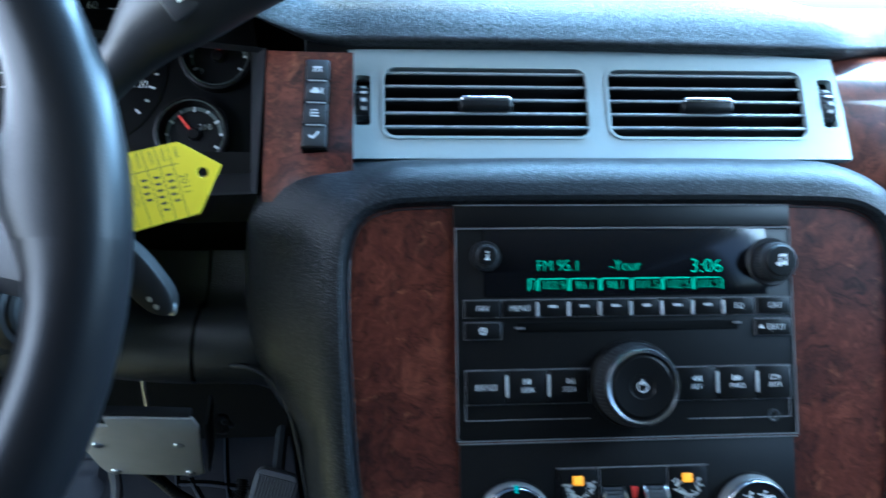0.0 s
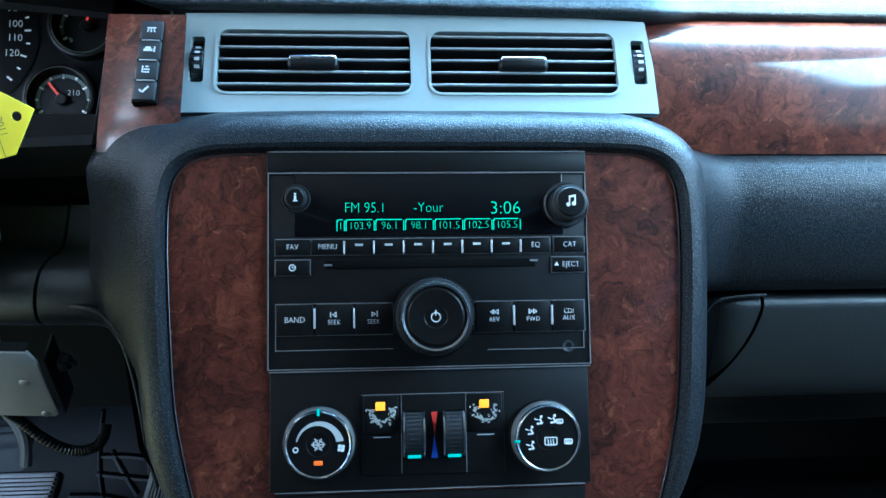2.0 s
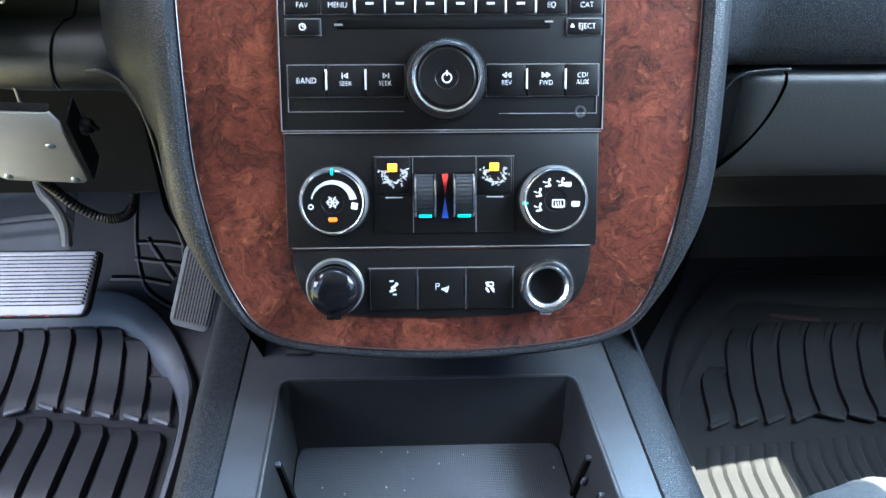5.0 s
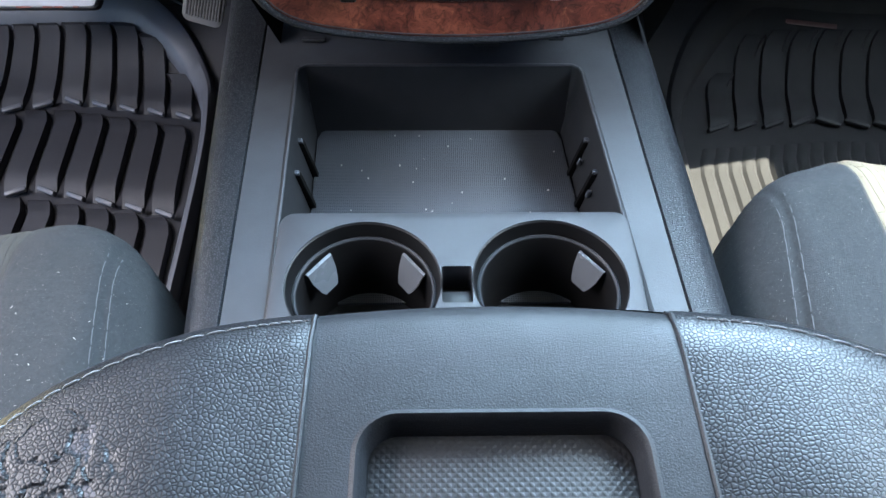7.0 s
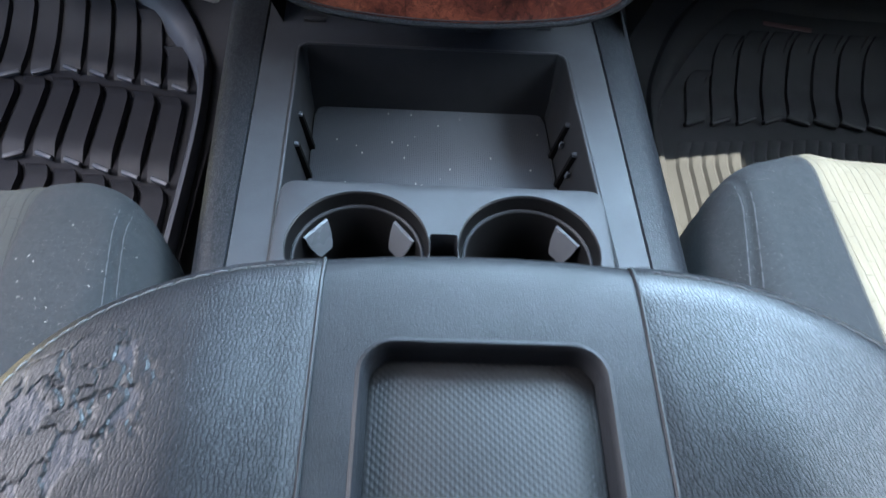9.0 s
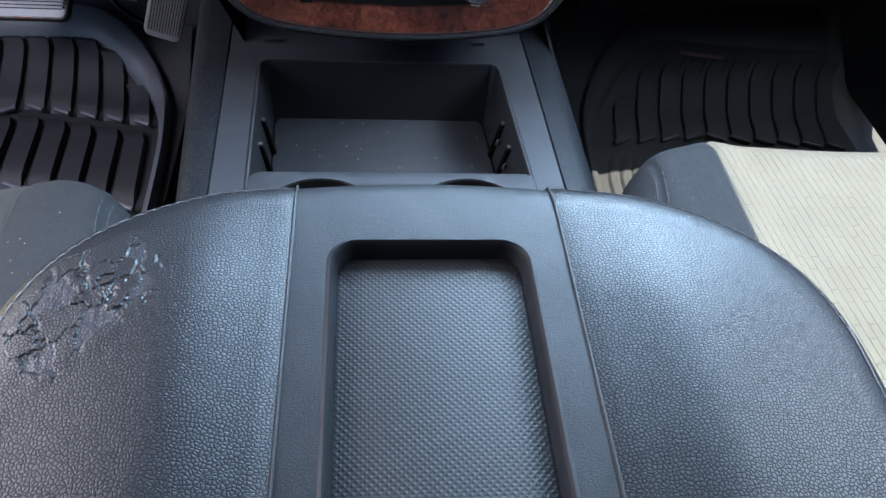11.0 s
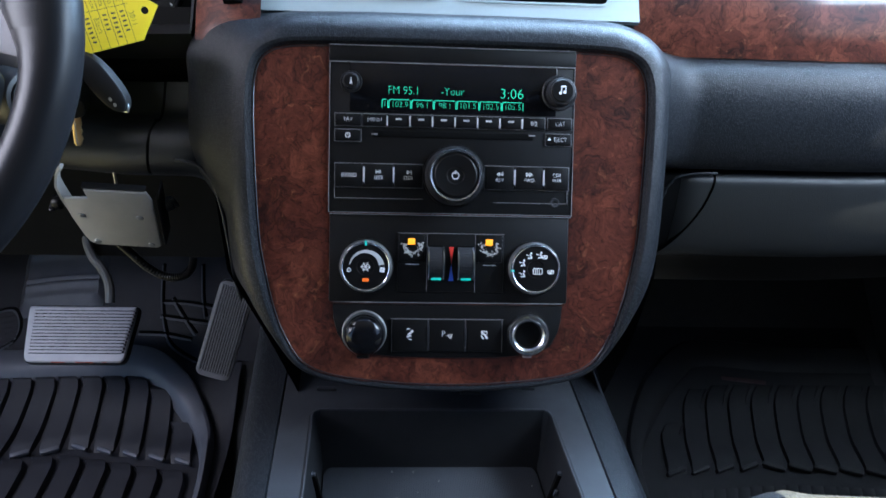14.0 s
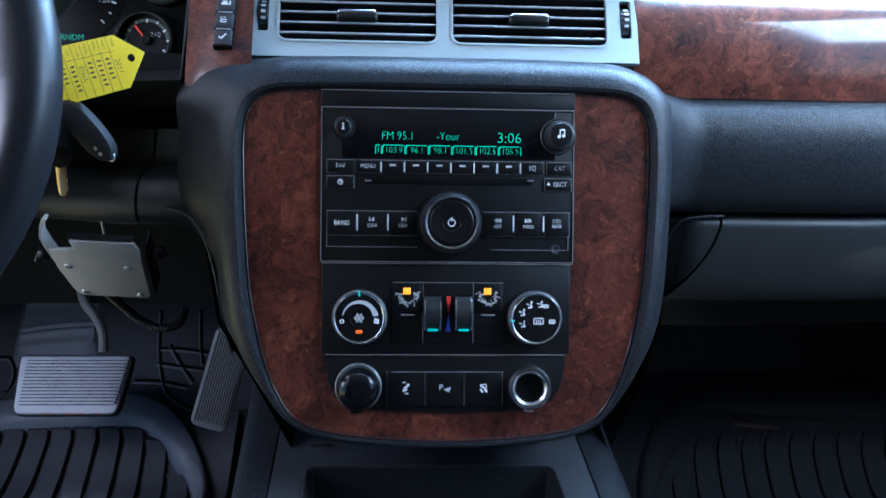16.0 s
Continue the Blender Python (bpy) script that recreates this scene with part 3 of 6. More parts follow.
def surround():
    nn = normals2(OUT)
    rings = []
    for (u, v), q in zip(OUT, nn):
        top = max(0.0, q.y) ** 1.5
        corner = 4 * max(0.0, q.y) * abs(q.x) * (1 if q.y > 0 else 0)
        bot = smoothstep(-0.04, -0.13, v)
        left = smoothstep(0.0, -0.1, u) * smoothstep(-0.01, 0.06, v)
        ring = []
        for s, l, t, tc, tl_, b in zip(SIDE, LEFT, TOP, TOPC, TOPL, BOTTOM):
            a = Vector(s).lerp(Vector(l), left)
            a = a.lerp(Vector(t), top)
            if u < 0:
                reach = 0.0365 + 0.022 * smoothstep(0.30, 1.0, -q.x)
                e = Vector((tl_[0] if tl_[0] < 0.005 else 0.0045 + (tl_[0] - 0.0045) * (reach - 0.0045) / 0.0545, tl_[1]))
                a = a.lerp(e, smoothstep(0.1, 0.6, -q.x) * smoothstep(0.0, 0.3, q.y))
            else:
                a = a.lerp(Vector(tc), min(1.0, corner * 0.7))
            a = a.lerp(Vector(b), bot)
            ring.append((u + a[0] * q.x, v + a[0] * q.y, a[1]))
        rings.append(ring)
    rings.append(rings[0])
    return loft(rings, False, False, STACK)


part("stack_surround", surround(), VINYL, dash, "padded black surround round the centre stack")
part("wood_trim", plate(OUT, (), -0.006, 0.0, STACK), BURL, dash, "dark reddish burl wood panel of the centre stack")
rim = [STACK @ Vector((u - 0.0012 * q.x, v - 0.0012 * q.y, 0.0002)) for (u, v), q in zip(OUT, normals2(OUT))]
part("trim_edge", tube(rim + rim[:1], 0.0005, 5), EDGE, dash)

# passenger side: padded front, glove box, lower panel
def right_warp(x, y, z):
    return (x, y + 0.05 * smoothstep(0.35, 0.80, x), z)


def pad_fillet(x, y, z):
    # the pad sweeps forward and up into the surround of the stack
    e = 1 - smoothstep(0.158, 0.222, x)
    x, y, z = right_warp(x, y, z)
    return (x, y - 0.030 * e * smoothstep(0.475, 0.50, z), z + 0.017 * e * e * smoothstep(0.53, 0.575, z))


pass_prof = spline([(0.512, 0.579), (0.495, 0.5805), (0.478, 0.580), (0.464, 0.5745), (0.4545, 0.563), (0.4495, 0.545), (0.4485, 0.522), (0.452, 0.500), (0.459, 0.4855), (0.468, 0.481), (0.49, 0.480)], 4)
part("front_pad", profile_sheet([(p[0], p[1]) for p in pass_prof], 0.15, 0.76, 110, warp=pad_fillet), VINYL, dash, "grained black pad above the glove box")
glove_prof = spline([(0.485, 0.4775), (0.468, 0.4765), (0.4615, 0.472), (0.4605, 0.462), (0.462, 0.44), (0.4665, 0.412), (0.472, 0.394), (0.480, 0.3865), (0.505, 0.385)], 4)


def glove_left(z):
    t = min(1.0, max(0.0, (0.4775 - z) / 0.092))
    return 0.2515 - 0.006 * t - 0.040 * t * t


def glove_sheet(x_of, x1, shift=0.0):
    rings = []
    for k in range(31):
        ring = []
        for p in glove_prof:
            a = x_of(p[1])
            x = a + (x1 - a) * k / 30
            ring.append(right_warp(x, p[0] + shift, p[1]))
        rings.append(ring)
    return loft(rings, False, False)


part("glove_box_door", glove_sheet(lambda z: glove_left(z) + 0.0015, 0.74), VINYL_SOFT, dash, "dark grey glove box door")
part("glove_box_trim", glove_sheet(lambda z: 0.16, 0.3, 0.005), GAP, dash)
tr_rings = []
for p in glove_prof:
    b = glove_left(p[1]) - 0.0012
    tr_rings.append([(0.165 + (b - 0.165) * k / 10, p[0] + 0.014 * smoothstep(0.235, 0.20, 0.165 + (b - 0.165) * k / 10), p[1]) for k in range(11)])
part("lower_trim", loft(tr_rings, False, False), VINYL_SOFT, dash)
part("trim_edge", tube(spline([(0.2020, 0.470, 0.434), (0.2045, 0.4625, 0.453), (0.2090, 0.4610, 0.468), (0.2180, 0.4605, 0.4762), (0.2350, 0.4605, 0.4790), (0.2520, 0.4605, 0.4795)], 5), 0.0012, 6), VINYL, dash, "rounded edge of the trim beside the glove box")
low_prof = spline([(0.485, 0.3835), (0.50, 0.380), (0.508, 0.365), (0.516, 0.345), (0.528, 0.337), (0.60, 0.335), (0.80, 0.345), (1.04, 0.37)], 3)
part("lower_panel", profile_sheet([(p[0], p[1]) for p in low_prof], 0.16, 0.76, 10, warp=right_warp), BLACK, dash)

# driver side: panel below the dials, knee panel, kick sides
knee = spline([(0.535, 0.535), (0.515, 0.5105), (0.492, 0.509), (0.474, 0.5055), (0.463, 0.496), (0.4585, 0.484), (0.461, 0.4735), (0.472, 0.467), (0.50, 0.462), (0.56, 0.455), (0.70, 0.45)], 4)


def knee_warp(x, y, z):
    # the panel bulges towards the seat beside the stack
    return (x, y - 0.026 * smoothstep(-0.36, -0.214, x) * smoothstep(0.70, 0.56, y), z + 0.004 * smoothstep(-0.30, -0.225, x) - 0.012 * smoothstep(-0.222, -0.19, x))


part("knee_panel", profile_sheet([(p[0], p[1]) for p in knee], -0.76, -0.2585, 40, warp=knee_warp), VINYL_SOFT, dash, "black knee panel below the steering column")
part("knee_panel", profile_sheet([(p[0] + 0.0005, p[1]) for p in knee], -0.2560, -0.19, 16, warp=knee_warp), VINYL_SOFT, dash)
part("panel_gap", loft([[knee_warp(-0.2600, p[0] + 0.003, p[1]), knee_warp(-0.2545, p[0] + 0.003, p[1])] for p in knee], False, False), GAP, dash)
# near-black sheets stand in for the shade beneath and beside the dashboard
part("underdash_shade", profile_sheet([(0.545, 0.60), (0.530, 0.565), (0.535, 0.53), (0.54, 0.50)], -0.76, -0.15, 4), VOID, dash)
part("underdash_shade", profile_sheet([(0.70, 0.452), (0.745, 0.43), (0.75, 0.34), (0.752, 0.245)], -0.76, -0.16, 6), VOID, dash)
part("void_wall", loft([[(-0.200, 0.425, 0.47), (-0.190, 0.405, 0.40), (-0.155, 0.385, 0.345), (-0.13, 0.38, 0.29)], [(-0.200, 0.46, 0.47), (-0.188, 0.47, 0.40), (-0.155, 0.48, 0.33), (-0.130, 0.50, 0.28)],
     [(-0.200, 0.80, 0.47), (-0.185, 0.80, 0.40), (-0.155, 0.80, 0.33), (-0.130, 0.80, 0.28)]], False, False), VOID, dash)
part("void_wall", loft([[(0.19, 0.425, 0.47), (0.188, 0.405, 0.40), (0.170, 0.385, 0.345), (0.15, 0.38, 0.29)], [(0.20, 0.50, 0.47), (0.195, 0.50, 0.40), (0.18, 0.50, 0.33), (0.165, 0.52, 0.28)],
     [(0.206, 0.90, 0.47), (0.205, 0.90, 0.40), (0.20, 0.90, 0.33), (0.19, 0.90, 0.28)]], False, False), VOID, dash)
edge = spline([(-0.256, 0.452, 0.4795), (-0.240, 0.440, 0.4865), (-0.226, 0.431, 0.4905), (-0.213, 0.428, 0.487), (-0.203, 0.424, 0.478), (-0.197, 0.420, 0.465), (-0.1925, 0.417, 0.446), (-0.189, 0.413, 0.422), (-0.186, 0.408, 0.398), (-0.180, 0.402, 0.372)], 6)
part("panel_edge", tube(edge, 0.0013, 8), SMOOTH, dash, "lighter edge of the knee panel")
part("knee_panel_side", loft([[p + Vector((0.0, 0.0004, 0.0)), p + Vector((0.004, 0.014, -0.001)), p + Vector((0.006, 0.055, -0.004))] for p in edge], False, False), VINYL_SOFT, dash)

# ---- instrument cluster ----
cluster = thing("instrument_cluster", (-0.39, 0.58, 0.6), "black instrument cluster with round white-marked dials", "instrument cluster")
part("cluster_panel", rbox((0.42, 0.16, 0.01), (-0.13, 0.035, -0.012), CLUSTER, 0.001), BLACK, cluster)
funnel = [[(-0.60, 0.46, 0.575), (-0.215, 0.4565, 0.592), (-0.215, 0.528, 0.672), (-0.60, 0.50, 0.71)],
          [(-0.60, 0.48, 0.572), (-0.222, 0.4785, 0.588), (-0.222, 0.54, 0.668), (-0.60, 0.52, 0.70)],
          [(-0.60, 0.56, 0.572), (-0.236, 0.572, 0.585), (-0.236, 0.612, 0.69), (-0.60, 0.61, 0.70)]]
part("bezel", loft(funnel, True, False), HARD, cluster, smooth=30)
part("bezel", loft([[(-0.60, 0.50, 0.552), (-0.215, 0.503, 0.5625)], [(-0.60, 0.489, 0.556), (-0.215, 0.488, 0.566)], [(-0.60, 0.470, 0.574), (-0.215, 0.4545, 0.592)]], False, False), HARD, cluster, smooth=30)


DIAL_GREY = mat("dial_arc_ink", (0.10, 0.12, 0.11), 0.5)


def gauge(u, v, r, needle, labels, ticks, a0, a1, big=False):
    G = on(CLUSTER, u, v, 0)
    flat = [(r * 1.02, -0.0062), (r, -0.0056), (0, -0.0056)]
    g = part("gauge", lathe(flat if big else [(r * 1.22, -0.006), (r * 1.2, 0.0035), (r * 1.12, 0.004), (r * 1.05, 0.001), (r, -0.004), (r * 0.98, -0.0055), (0, -0.0055)], 48, G), BLACK, cluster)
    if not big:
        part("ring", lathe([(r * 1.075, 0.0042), (r * 1.055, 0.0048), (r * 1.035, 0.0042)], 48, G), DIAL_GREY, g)
        arc = [(r * 0.92 * math.cos(radians(a)), r * 0.92 * math.sin(radians(a))) for a in range(0, 201, 8)] + [(r * 0.80 * math.cos(radians(a)), r * 0.80 * math.sin(radians(a))) for a in range(200, -1, -8)]
        part("scale_arc", plate(arc, (), -0.0055, -0.0053, G), DIAL_GREY, g, smooth=0)
    tk = []
    for k in range(ticks + 1):
        a = radians(a0 + (a1 - a0) * k / ticks)
        long = k % 2 == 0
        L = r * ((0.075 if long else 0.045) if big else (0.16 if long else 0.09))
        tk.append(rbox((L, r * (0.022 if big else 0.07), 0.0003), (0, 0, 0), G @ Matrix.Rotation(a, 4, "Z") @ Matrix.Translation((r * 0.92 - L / 2, 0, -0.0052)), 0))
    part("tick_marks", join(*tk), WHITE_INK, g, smooth=0)
    part("needle", rbox((r * 0.78, r * 0.075, 0.0008), (0, 0, 0), G @ Matrix.Rotation(radians(needle), 4, "Z") @ Matrix.Translation((r * 0.36, 0, -0.003)), 0.0002), NEEDLE, g)
    part("hub", lathe([(r * 0.2, -0.0055), (r * 0.2, -0.002), (r * 0.16, -0.001), (0, -0.001)], 24, G), BUTTON, g)
    for txt, x, y, s in labels:
        lettering(txt, s, (x, y), on(CLUSTER, u, v, -0.0053), WHITE_INK if big else GREY_INK, g)
    return g


gauge(-0.001, -0.0055, 0.0225, 128, [("210", 0.008, 0.0055, 0.0066), ("160", -0.0125, -0.0125, 0.0058)], 8, -30, 210)
gauge(0.016, 0.0535, 0.0225, 80, [("9", -0.012, -0.0115, 0.0066)], 8, -30, 210)
gauge(-0.084, 0.047, 0.0625, 215, [("110", 0.0455, -0.003, 0.0080), ("100", 0.0455, 0.0083, 0.0080), ("90", 0.0430, 0.021, 0.0085), ("80", 0.035, 0.031, 0.0085), ("70", 0.0233, 0.0390, 0.0085), ("60", 0.0085, 0.0440, 0.0085), ("50", -0.0085, 0.0440, 0.0085), ("40", -0.0235, 0.0390, 0.0085), ("120", 0.0435, -0.0152, 0.0080), ("MPH", 0.006, 0.0250, 0.0065)], 24, -40, 220, True)
lettering("RNDM", 0.0075, (-0.070, -0.004), on(CLUSTER, 0, 0, -0.006), GREEN, cluster, "readout")

# ---- driver information buttons ----
keys = thing("trip_button_panel", (-0.184, 0.48, 0.64), "column of four black trip computer buttons in wood trim", "button panel")
KEY = frame_on((-0.1797, 0.4615, 0.6250), 36) @ Matrix.Rotation(radians(-1.5), 4, "Z")
for k, mark in enumerate(("check", "list", "car", "beam")):
    b = part("button", rbox((0.0142, 0.0140, 0.010), (0, 0.0149 * k, -0.0025), KEY, 0.0012), HARD, keys)
    F = on(KEY, 0, 0.0149 * k, 0.0025)
    if k < 3:
        part("edge_strip", rbox((0.0115, 0.0010, 0.0008), (0.0004, 0.0067, 0.0002), F, 0.0003), STEEL, b)
    if mark == "check":
        bar(0.0022, 0.0012, (-0.0022, -0.0006), F, GREY_INK, b, rot=-50)
        bar(0.0058, 0.0012, (0.0008, 0.0004), F, GREY_INK, b, rot=50)
    elif mark == "list":
        for y in (-0.002, 0, 0.002):
            bar(0.0036 if y < 0.001 else 0.0018, 0.0008, (0.0002, y), F, GREY_INK, b)
        bar(0.0008, 0.005, (-0.0024, 0), F, GREY_INK, b)
    elif mark == "car":
        bar(0.0055, 0.0018, (-0.0006, -0.0006), F, GREY_INK, b)
        bar(0.0032, 0.0014, (-0.0006, 0.0012), F, GREY_INK, b)
        bar(0.0008, 0.004, (0.0034, 0), F, GREY_INK, b)
    else:
        bar(0.0055, 0.0009, (0, 0.0012), F, GREY_INK, b)
        for x in (-0.002, 0, 0.002):
            bar(0.0008, 0.0022, (x, -0.0008), F, GREY_INK, b, rot=20 * x / 0.002)
part("frame", rbox((0.0158, 0.0608, 0.008), (0, 0.02235, -0.0036), KEY, 0.001), GAP, keys)

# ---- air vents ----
# pale strip for each black slat's front: the bright glint is painted
SLAT_GLINT = mat("slat_glint", (0.20, 0.21, 0.22), 0.28, vary=0.1)
vents = thing("air_vent_panel", (0, 0.48, 0.61), "silver painted bezel with two black louvred air vents", "air vent")
vl = rrect(0.131, 0.0485, 0.008, (-0.0735, 0.0385))
vr = rrect(0.131, 0.0485, 0.008, (0.0695, 0.0385))
wl_, wr_ = rrect(0.0095, 0.034, 0.002, (-0.1515, 0.0395)), rrect(0.0095, 0.034, 0.002, (0.1505, 0.0395))
bez = [(-0.1635, 0.0005), (0.1605, 0.0005), (0.1603, 0.035), (0.1575, 0.0715), (0.10, 0.0745), (0.0, 0.0755), (-0.10, 0.0755), (-0.1605, 0.0745)]
part("bezel", plate([(p[0], p[1]) for p in bez], (vl, vr, wl_, wr_), -0.006, 0.0, VENT), SILVER, vents, "silver painted bezel")
for cx in (-0.0735, 0.0695):
    fr = plate(rrect(0.1325, 0.050, 0.0088, (cx, 0.0385)), (rrect(0.1292, 0.0467, 0.0072, (cx, 0.0385)),), -0.004, 0.0010, VENT)
    part("vent_frame", fr, SILVER, vents)
    cav = loft([[(p[0], p[1], -0.003) for p in rrect(0.131, 0.0485, 0.008, (cx, 0.0385))], [(p[0], p[1], -0.05) for p in rrect(0.125, 0.044, 0.008, (cx, 0.0385))]], True, False, VENT)
    # duct and vanes are painted near-black for the shade inside the vent
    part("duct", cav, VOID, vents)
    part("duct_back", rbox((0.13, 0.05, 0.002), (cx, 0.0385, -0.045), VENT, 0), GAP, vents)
    for k in range(5):
        y = 0.0385 + (k - 2) * 0.0092
        sl = rbox((0.129, 0.0016, 0.013), (0, 0, 0), on(VENT, cx, y, -0.0075) @ Matrix.Rotation(radians(-16), 4, "X"), 0.0006)
        sl = part("slat", sl, BLACK, vents)
        part("edge_glint", rbox((0.1285, 0.0019, 0.0022), (0, 0, 0), on(VENT, cx, y, -0.0075) @ Matrix.Rotation(radians(-16), 4, "X") @ Matrix.Translation((0, 0.0002, 0.0062)), 0.0006), SLAT_GLINT, sl)
    for k in range(9):
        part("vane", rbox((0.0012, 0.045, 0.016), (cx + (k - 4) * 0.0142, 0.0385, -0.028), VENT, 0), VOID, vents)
    tab = part("tab", rbox((0.034, 0.0085, 0.010), (cx - 0.001, 0.0362, -0.0005), VENT, 0.003, 3), BUTTON, vents)
    part("tab_cap", rbox((0.032, 0.004, 0.004), (cx - 0.001, 0.0393, 0.003), VENT, 0.0018, 3), CHROME, tab, "bright silver strip on the tab")
for cx in (-0.1515, 0.1505):
    wh = part("thumbwheel", lathe([(0.013, -0.0042), (0.014, -0.0036), (0.014, 0.0036), (0.013, 0.0042)], 28, on(VENT, cx, 0.0395, -0.0125) @ Matrix.Rotation(radians(90), 4, "Y")), HARD, vents)
    part("wheel_well", rbox((0.011, 0.037, 0.004), (cx, 0.0395, -0.014), VENT, 0), GAP, vents)
    for k in range(9):
        a = radians(-60 + 15 * k)
        part("grip_rib", rbox((0.0078, 0.0012, 0.0012), (0, 0, 0), on(VENT, cx, 0.0395, -0.0125) @ Matrix.Rotation(a, 4, "X") @ Matrix.Translation((0, 0, 0.0142)), 0), SMOOTH, wh, smooth=0)
    for k in range(4):
        a = radians(-36 + 20 * k)
        part("dot", rbox((0.0034, 0.0022, 0.0004), (0, 0, 0), on(VENT, cx + 0.0005, 0.0395, -0.0125) @ Matrix.Rotation(a, 4, "X") @ Matrix.Translation((0, 0, 0.0151)), 0), GREY_INK, wh, smooth=0)

# ---- radio ----
radio = thing("car_radio", (0, 0.40, 0.53), "black car radio with green lit display and chrome-ringed knob", "car radio")
part("top_strip", rbox((0.199, 0.0125, 0.006), (0, 0.1275, -0.0012), STACK, 0.0008), BLACK, radio)
part("faceplate", rbox((0.1975, 0.1195, 0.008), (0, 0.0605, -0.0022), STACK, 0.0012), BLACK, radio)
F = on(STACK, 0, 0, 0.0018)
part("display_window", rbox((0.1665, 0.0385, 0.0012), (0.0005, 0.1005, 0.0002), F, 0.0005), GLASS_BLACK, radio, "glossy dark display window")
D = on(F, 0, 0, 0.0008)
lettering("FM 95.1", 0.0092, (-0.0525, 0.0985), D, GREEN, radio, "readout", align="LEFT", squeeze=0.86, thin=-0.022)
lettering("-Your", 0.0092, (-0.010, 0.0985), D, GREEN, radio, "readout", align="LEFT", squeeze=0.86, thin=-0.022)
lettering("3:06", 0.0115, (0.0474, 0.0978), D, GREEN, radio, "readout", align="CENTER", squeeze=1.0, thin=-0.016)
# preset row: little folder tabs with their frequencies
tabs = [-0.0575, -0.0520, -0.0338, -0.0156, 0.0027, 0.0210, 0.0392, 0.0570]
tb = []
for a, b in zip(tabs[:-1], tabs[1:]):
    tb.append(rbox((b - a - 0.003, 0.0006, 0.0003), ((a + b) / 2, 0.0913, 0.0003), D, 0))
    tb.append(rbox((0.0006, 0.0062, 0.0003), (a + 0.0006, 0.0876, 0.0003), D, 0))
    tb.append(rbox((0.0006, 0.0062, 0.0003), (b - 0.0004, 0.0876, 0.0003), D, 0))
    tb.append(rbox((0.0006, 0.0016, 0.0003), (a + 0.0011, 0.0907, 0.0003), D @ Matrix.Identity(4), 0))
part("preset_tabs", join(*tb), GREEN, radio, "green lit preset tabs", smooth=0)
lettering("1", 0.0066, (-0.0547, 0.0874), D, GREEN, radio, "readout", thin=-0.022)
for txt, x in (("103.9", -0.0428), ("96.1", -0.0246), ("98.1", -0.0064), ("101.5", 0.0119), ("102.5", 0.0302), ("105.5", 0.0482)):
    lettering(txt, 0.0068, (x, 0.0874), D, GREEN, radio, "readout", squeeze=0.93, thin=-0.026)


def key_cap(u0, u1, v0, v1, h=0.0022, r=0.0006, parent=None):
    return part("button", rbox((u1 - u0 - 0.0006, v1 - v0, h), ((u0 + u1) / 2, (v0 + v1) / 2, h / 2), F, r), BUTTON, parent or radio)


def key_frame(u0, u1, v0, v1, parent, m=None):
    """A fine light line along the top and sides of a key bank."""
    part("key_line", join(rbox((u1 - u0, 0.0004, 0.0012), ((u0 + u1) / 2, v1, 0.0003), F, 0), rbox((0.0004, v1 - v0, 0.0012), (u0, (v0 + v1) / 2, 0.0003), F, 0),
                          rbox((0.0004, v1 - v0, 0.0012), (u1, (v0 + v1) / 2, 0.0003), F, 0), rbox((u1 - u0, 0.0003, 0.0012), ((u0 + u1) / 2, v0, 0.0003), F, 0)), m or GREY_LINE, parent, smooth=0)


GREY_LINE = mat("fine_grey_line", (0.155, 0.155, 0.16), 0.4, vary=0.25, scale=200)
K = on(F, 0, 0, 0.0022)
for txt, u0, u1, v0, v1 in (("FAV", -0.0940, -0.0735, 0.0700, 0.0793), ("MENU", -0.0722, -0.0530, 0.0700, 0.0793), ("EQ", 0.0566, 0.0748, 0.0700, 0.0793), ("CAT", 0.0776, 0.0966, 0.0700, 0.0793), ("EJECT", 0.0760, 0.0966, 0.0577, 0.0667)):
    b = key_cap(u0, u1, v0, v1)
    lettering(txt, 0.0047, ((u0 + u1) / 2 + (0.0012 if txt == "EJECT" else 0), (v0 + v1) / 2), K, WHITE_INK, b, squeeze=0.9)
    if txt == "EJECT":
        part("mark", lathe([(0.0016, 0), (0.0016, 0.0003), (0, 0.0003)], 3, on(K, -0.0078 + 0.0863, 0.0624, 0.0002) @ Matrix.Rotation(radians(90), 4, "Z")), WHITE_INK, b, smooth=0)
b = key_cap(-0.0940, -0.0735, 0.0577, 0.0667)
part("mark", plate(circle(0.0021, (-0.0838, 0.0622), 20), (circle(0.0015, (-0.0838, 0.0622), 20),), 0.0, 0.0004, K), WHITE_INK, b, smooth=0)
bar(0.0014, 0.0005, (-0.0832, 0.0622), K, WHITE_INK, b)
bar(0.0005, 0.0015, (-0.0838, 0.0628), K, WHITE_INK, b)
seps = [-0.0526, -0.0345, -0.0164, 0.0017, 0.0199, 0.0380, 0.0562]
for a, c in zip(seps[:-1], seps[1:]):
    b = key_cap(a + 0.0008, c - 0.0008, 0.0700, 0.0793)
    bar(0.0048, 0.0014, ((a + c) / 2, 0.0757), K, GREY_INK, b)
for s in seps:
    part("divider", rbox((0.0011, 0.0080, 0.0032), (s, 0.0742, 0.0016), F, 0.0004), GREY_INK, radio)
key_frame(-0.0944, -0.0731, 0.0696, 0.0797, radio)
key_frame(-0.0726, 0.0752, 0.0696, 0.0797, radio)
key_frame(0.0772, 0.0970, 0.0696, 0.0797, radio)
key_frame(0.0756, 0.0970, 0.0573, 0.0671, radio)
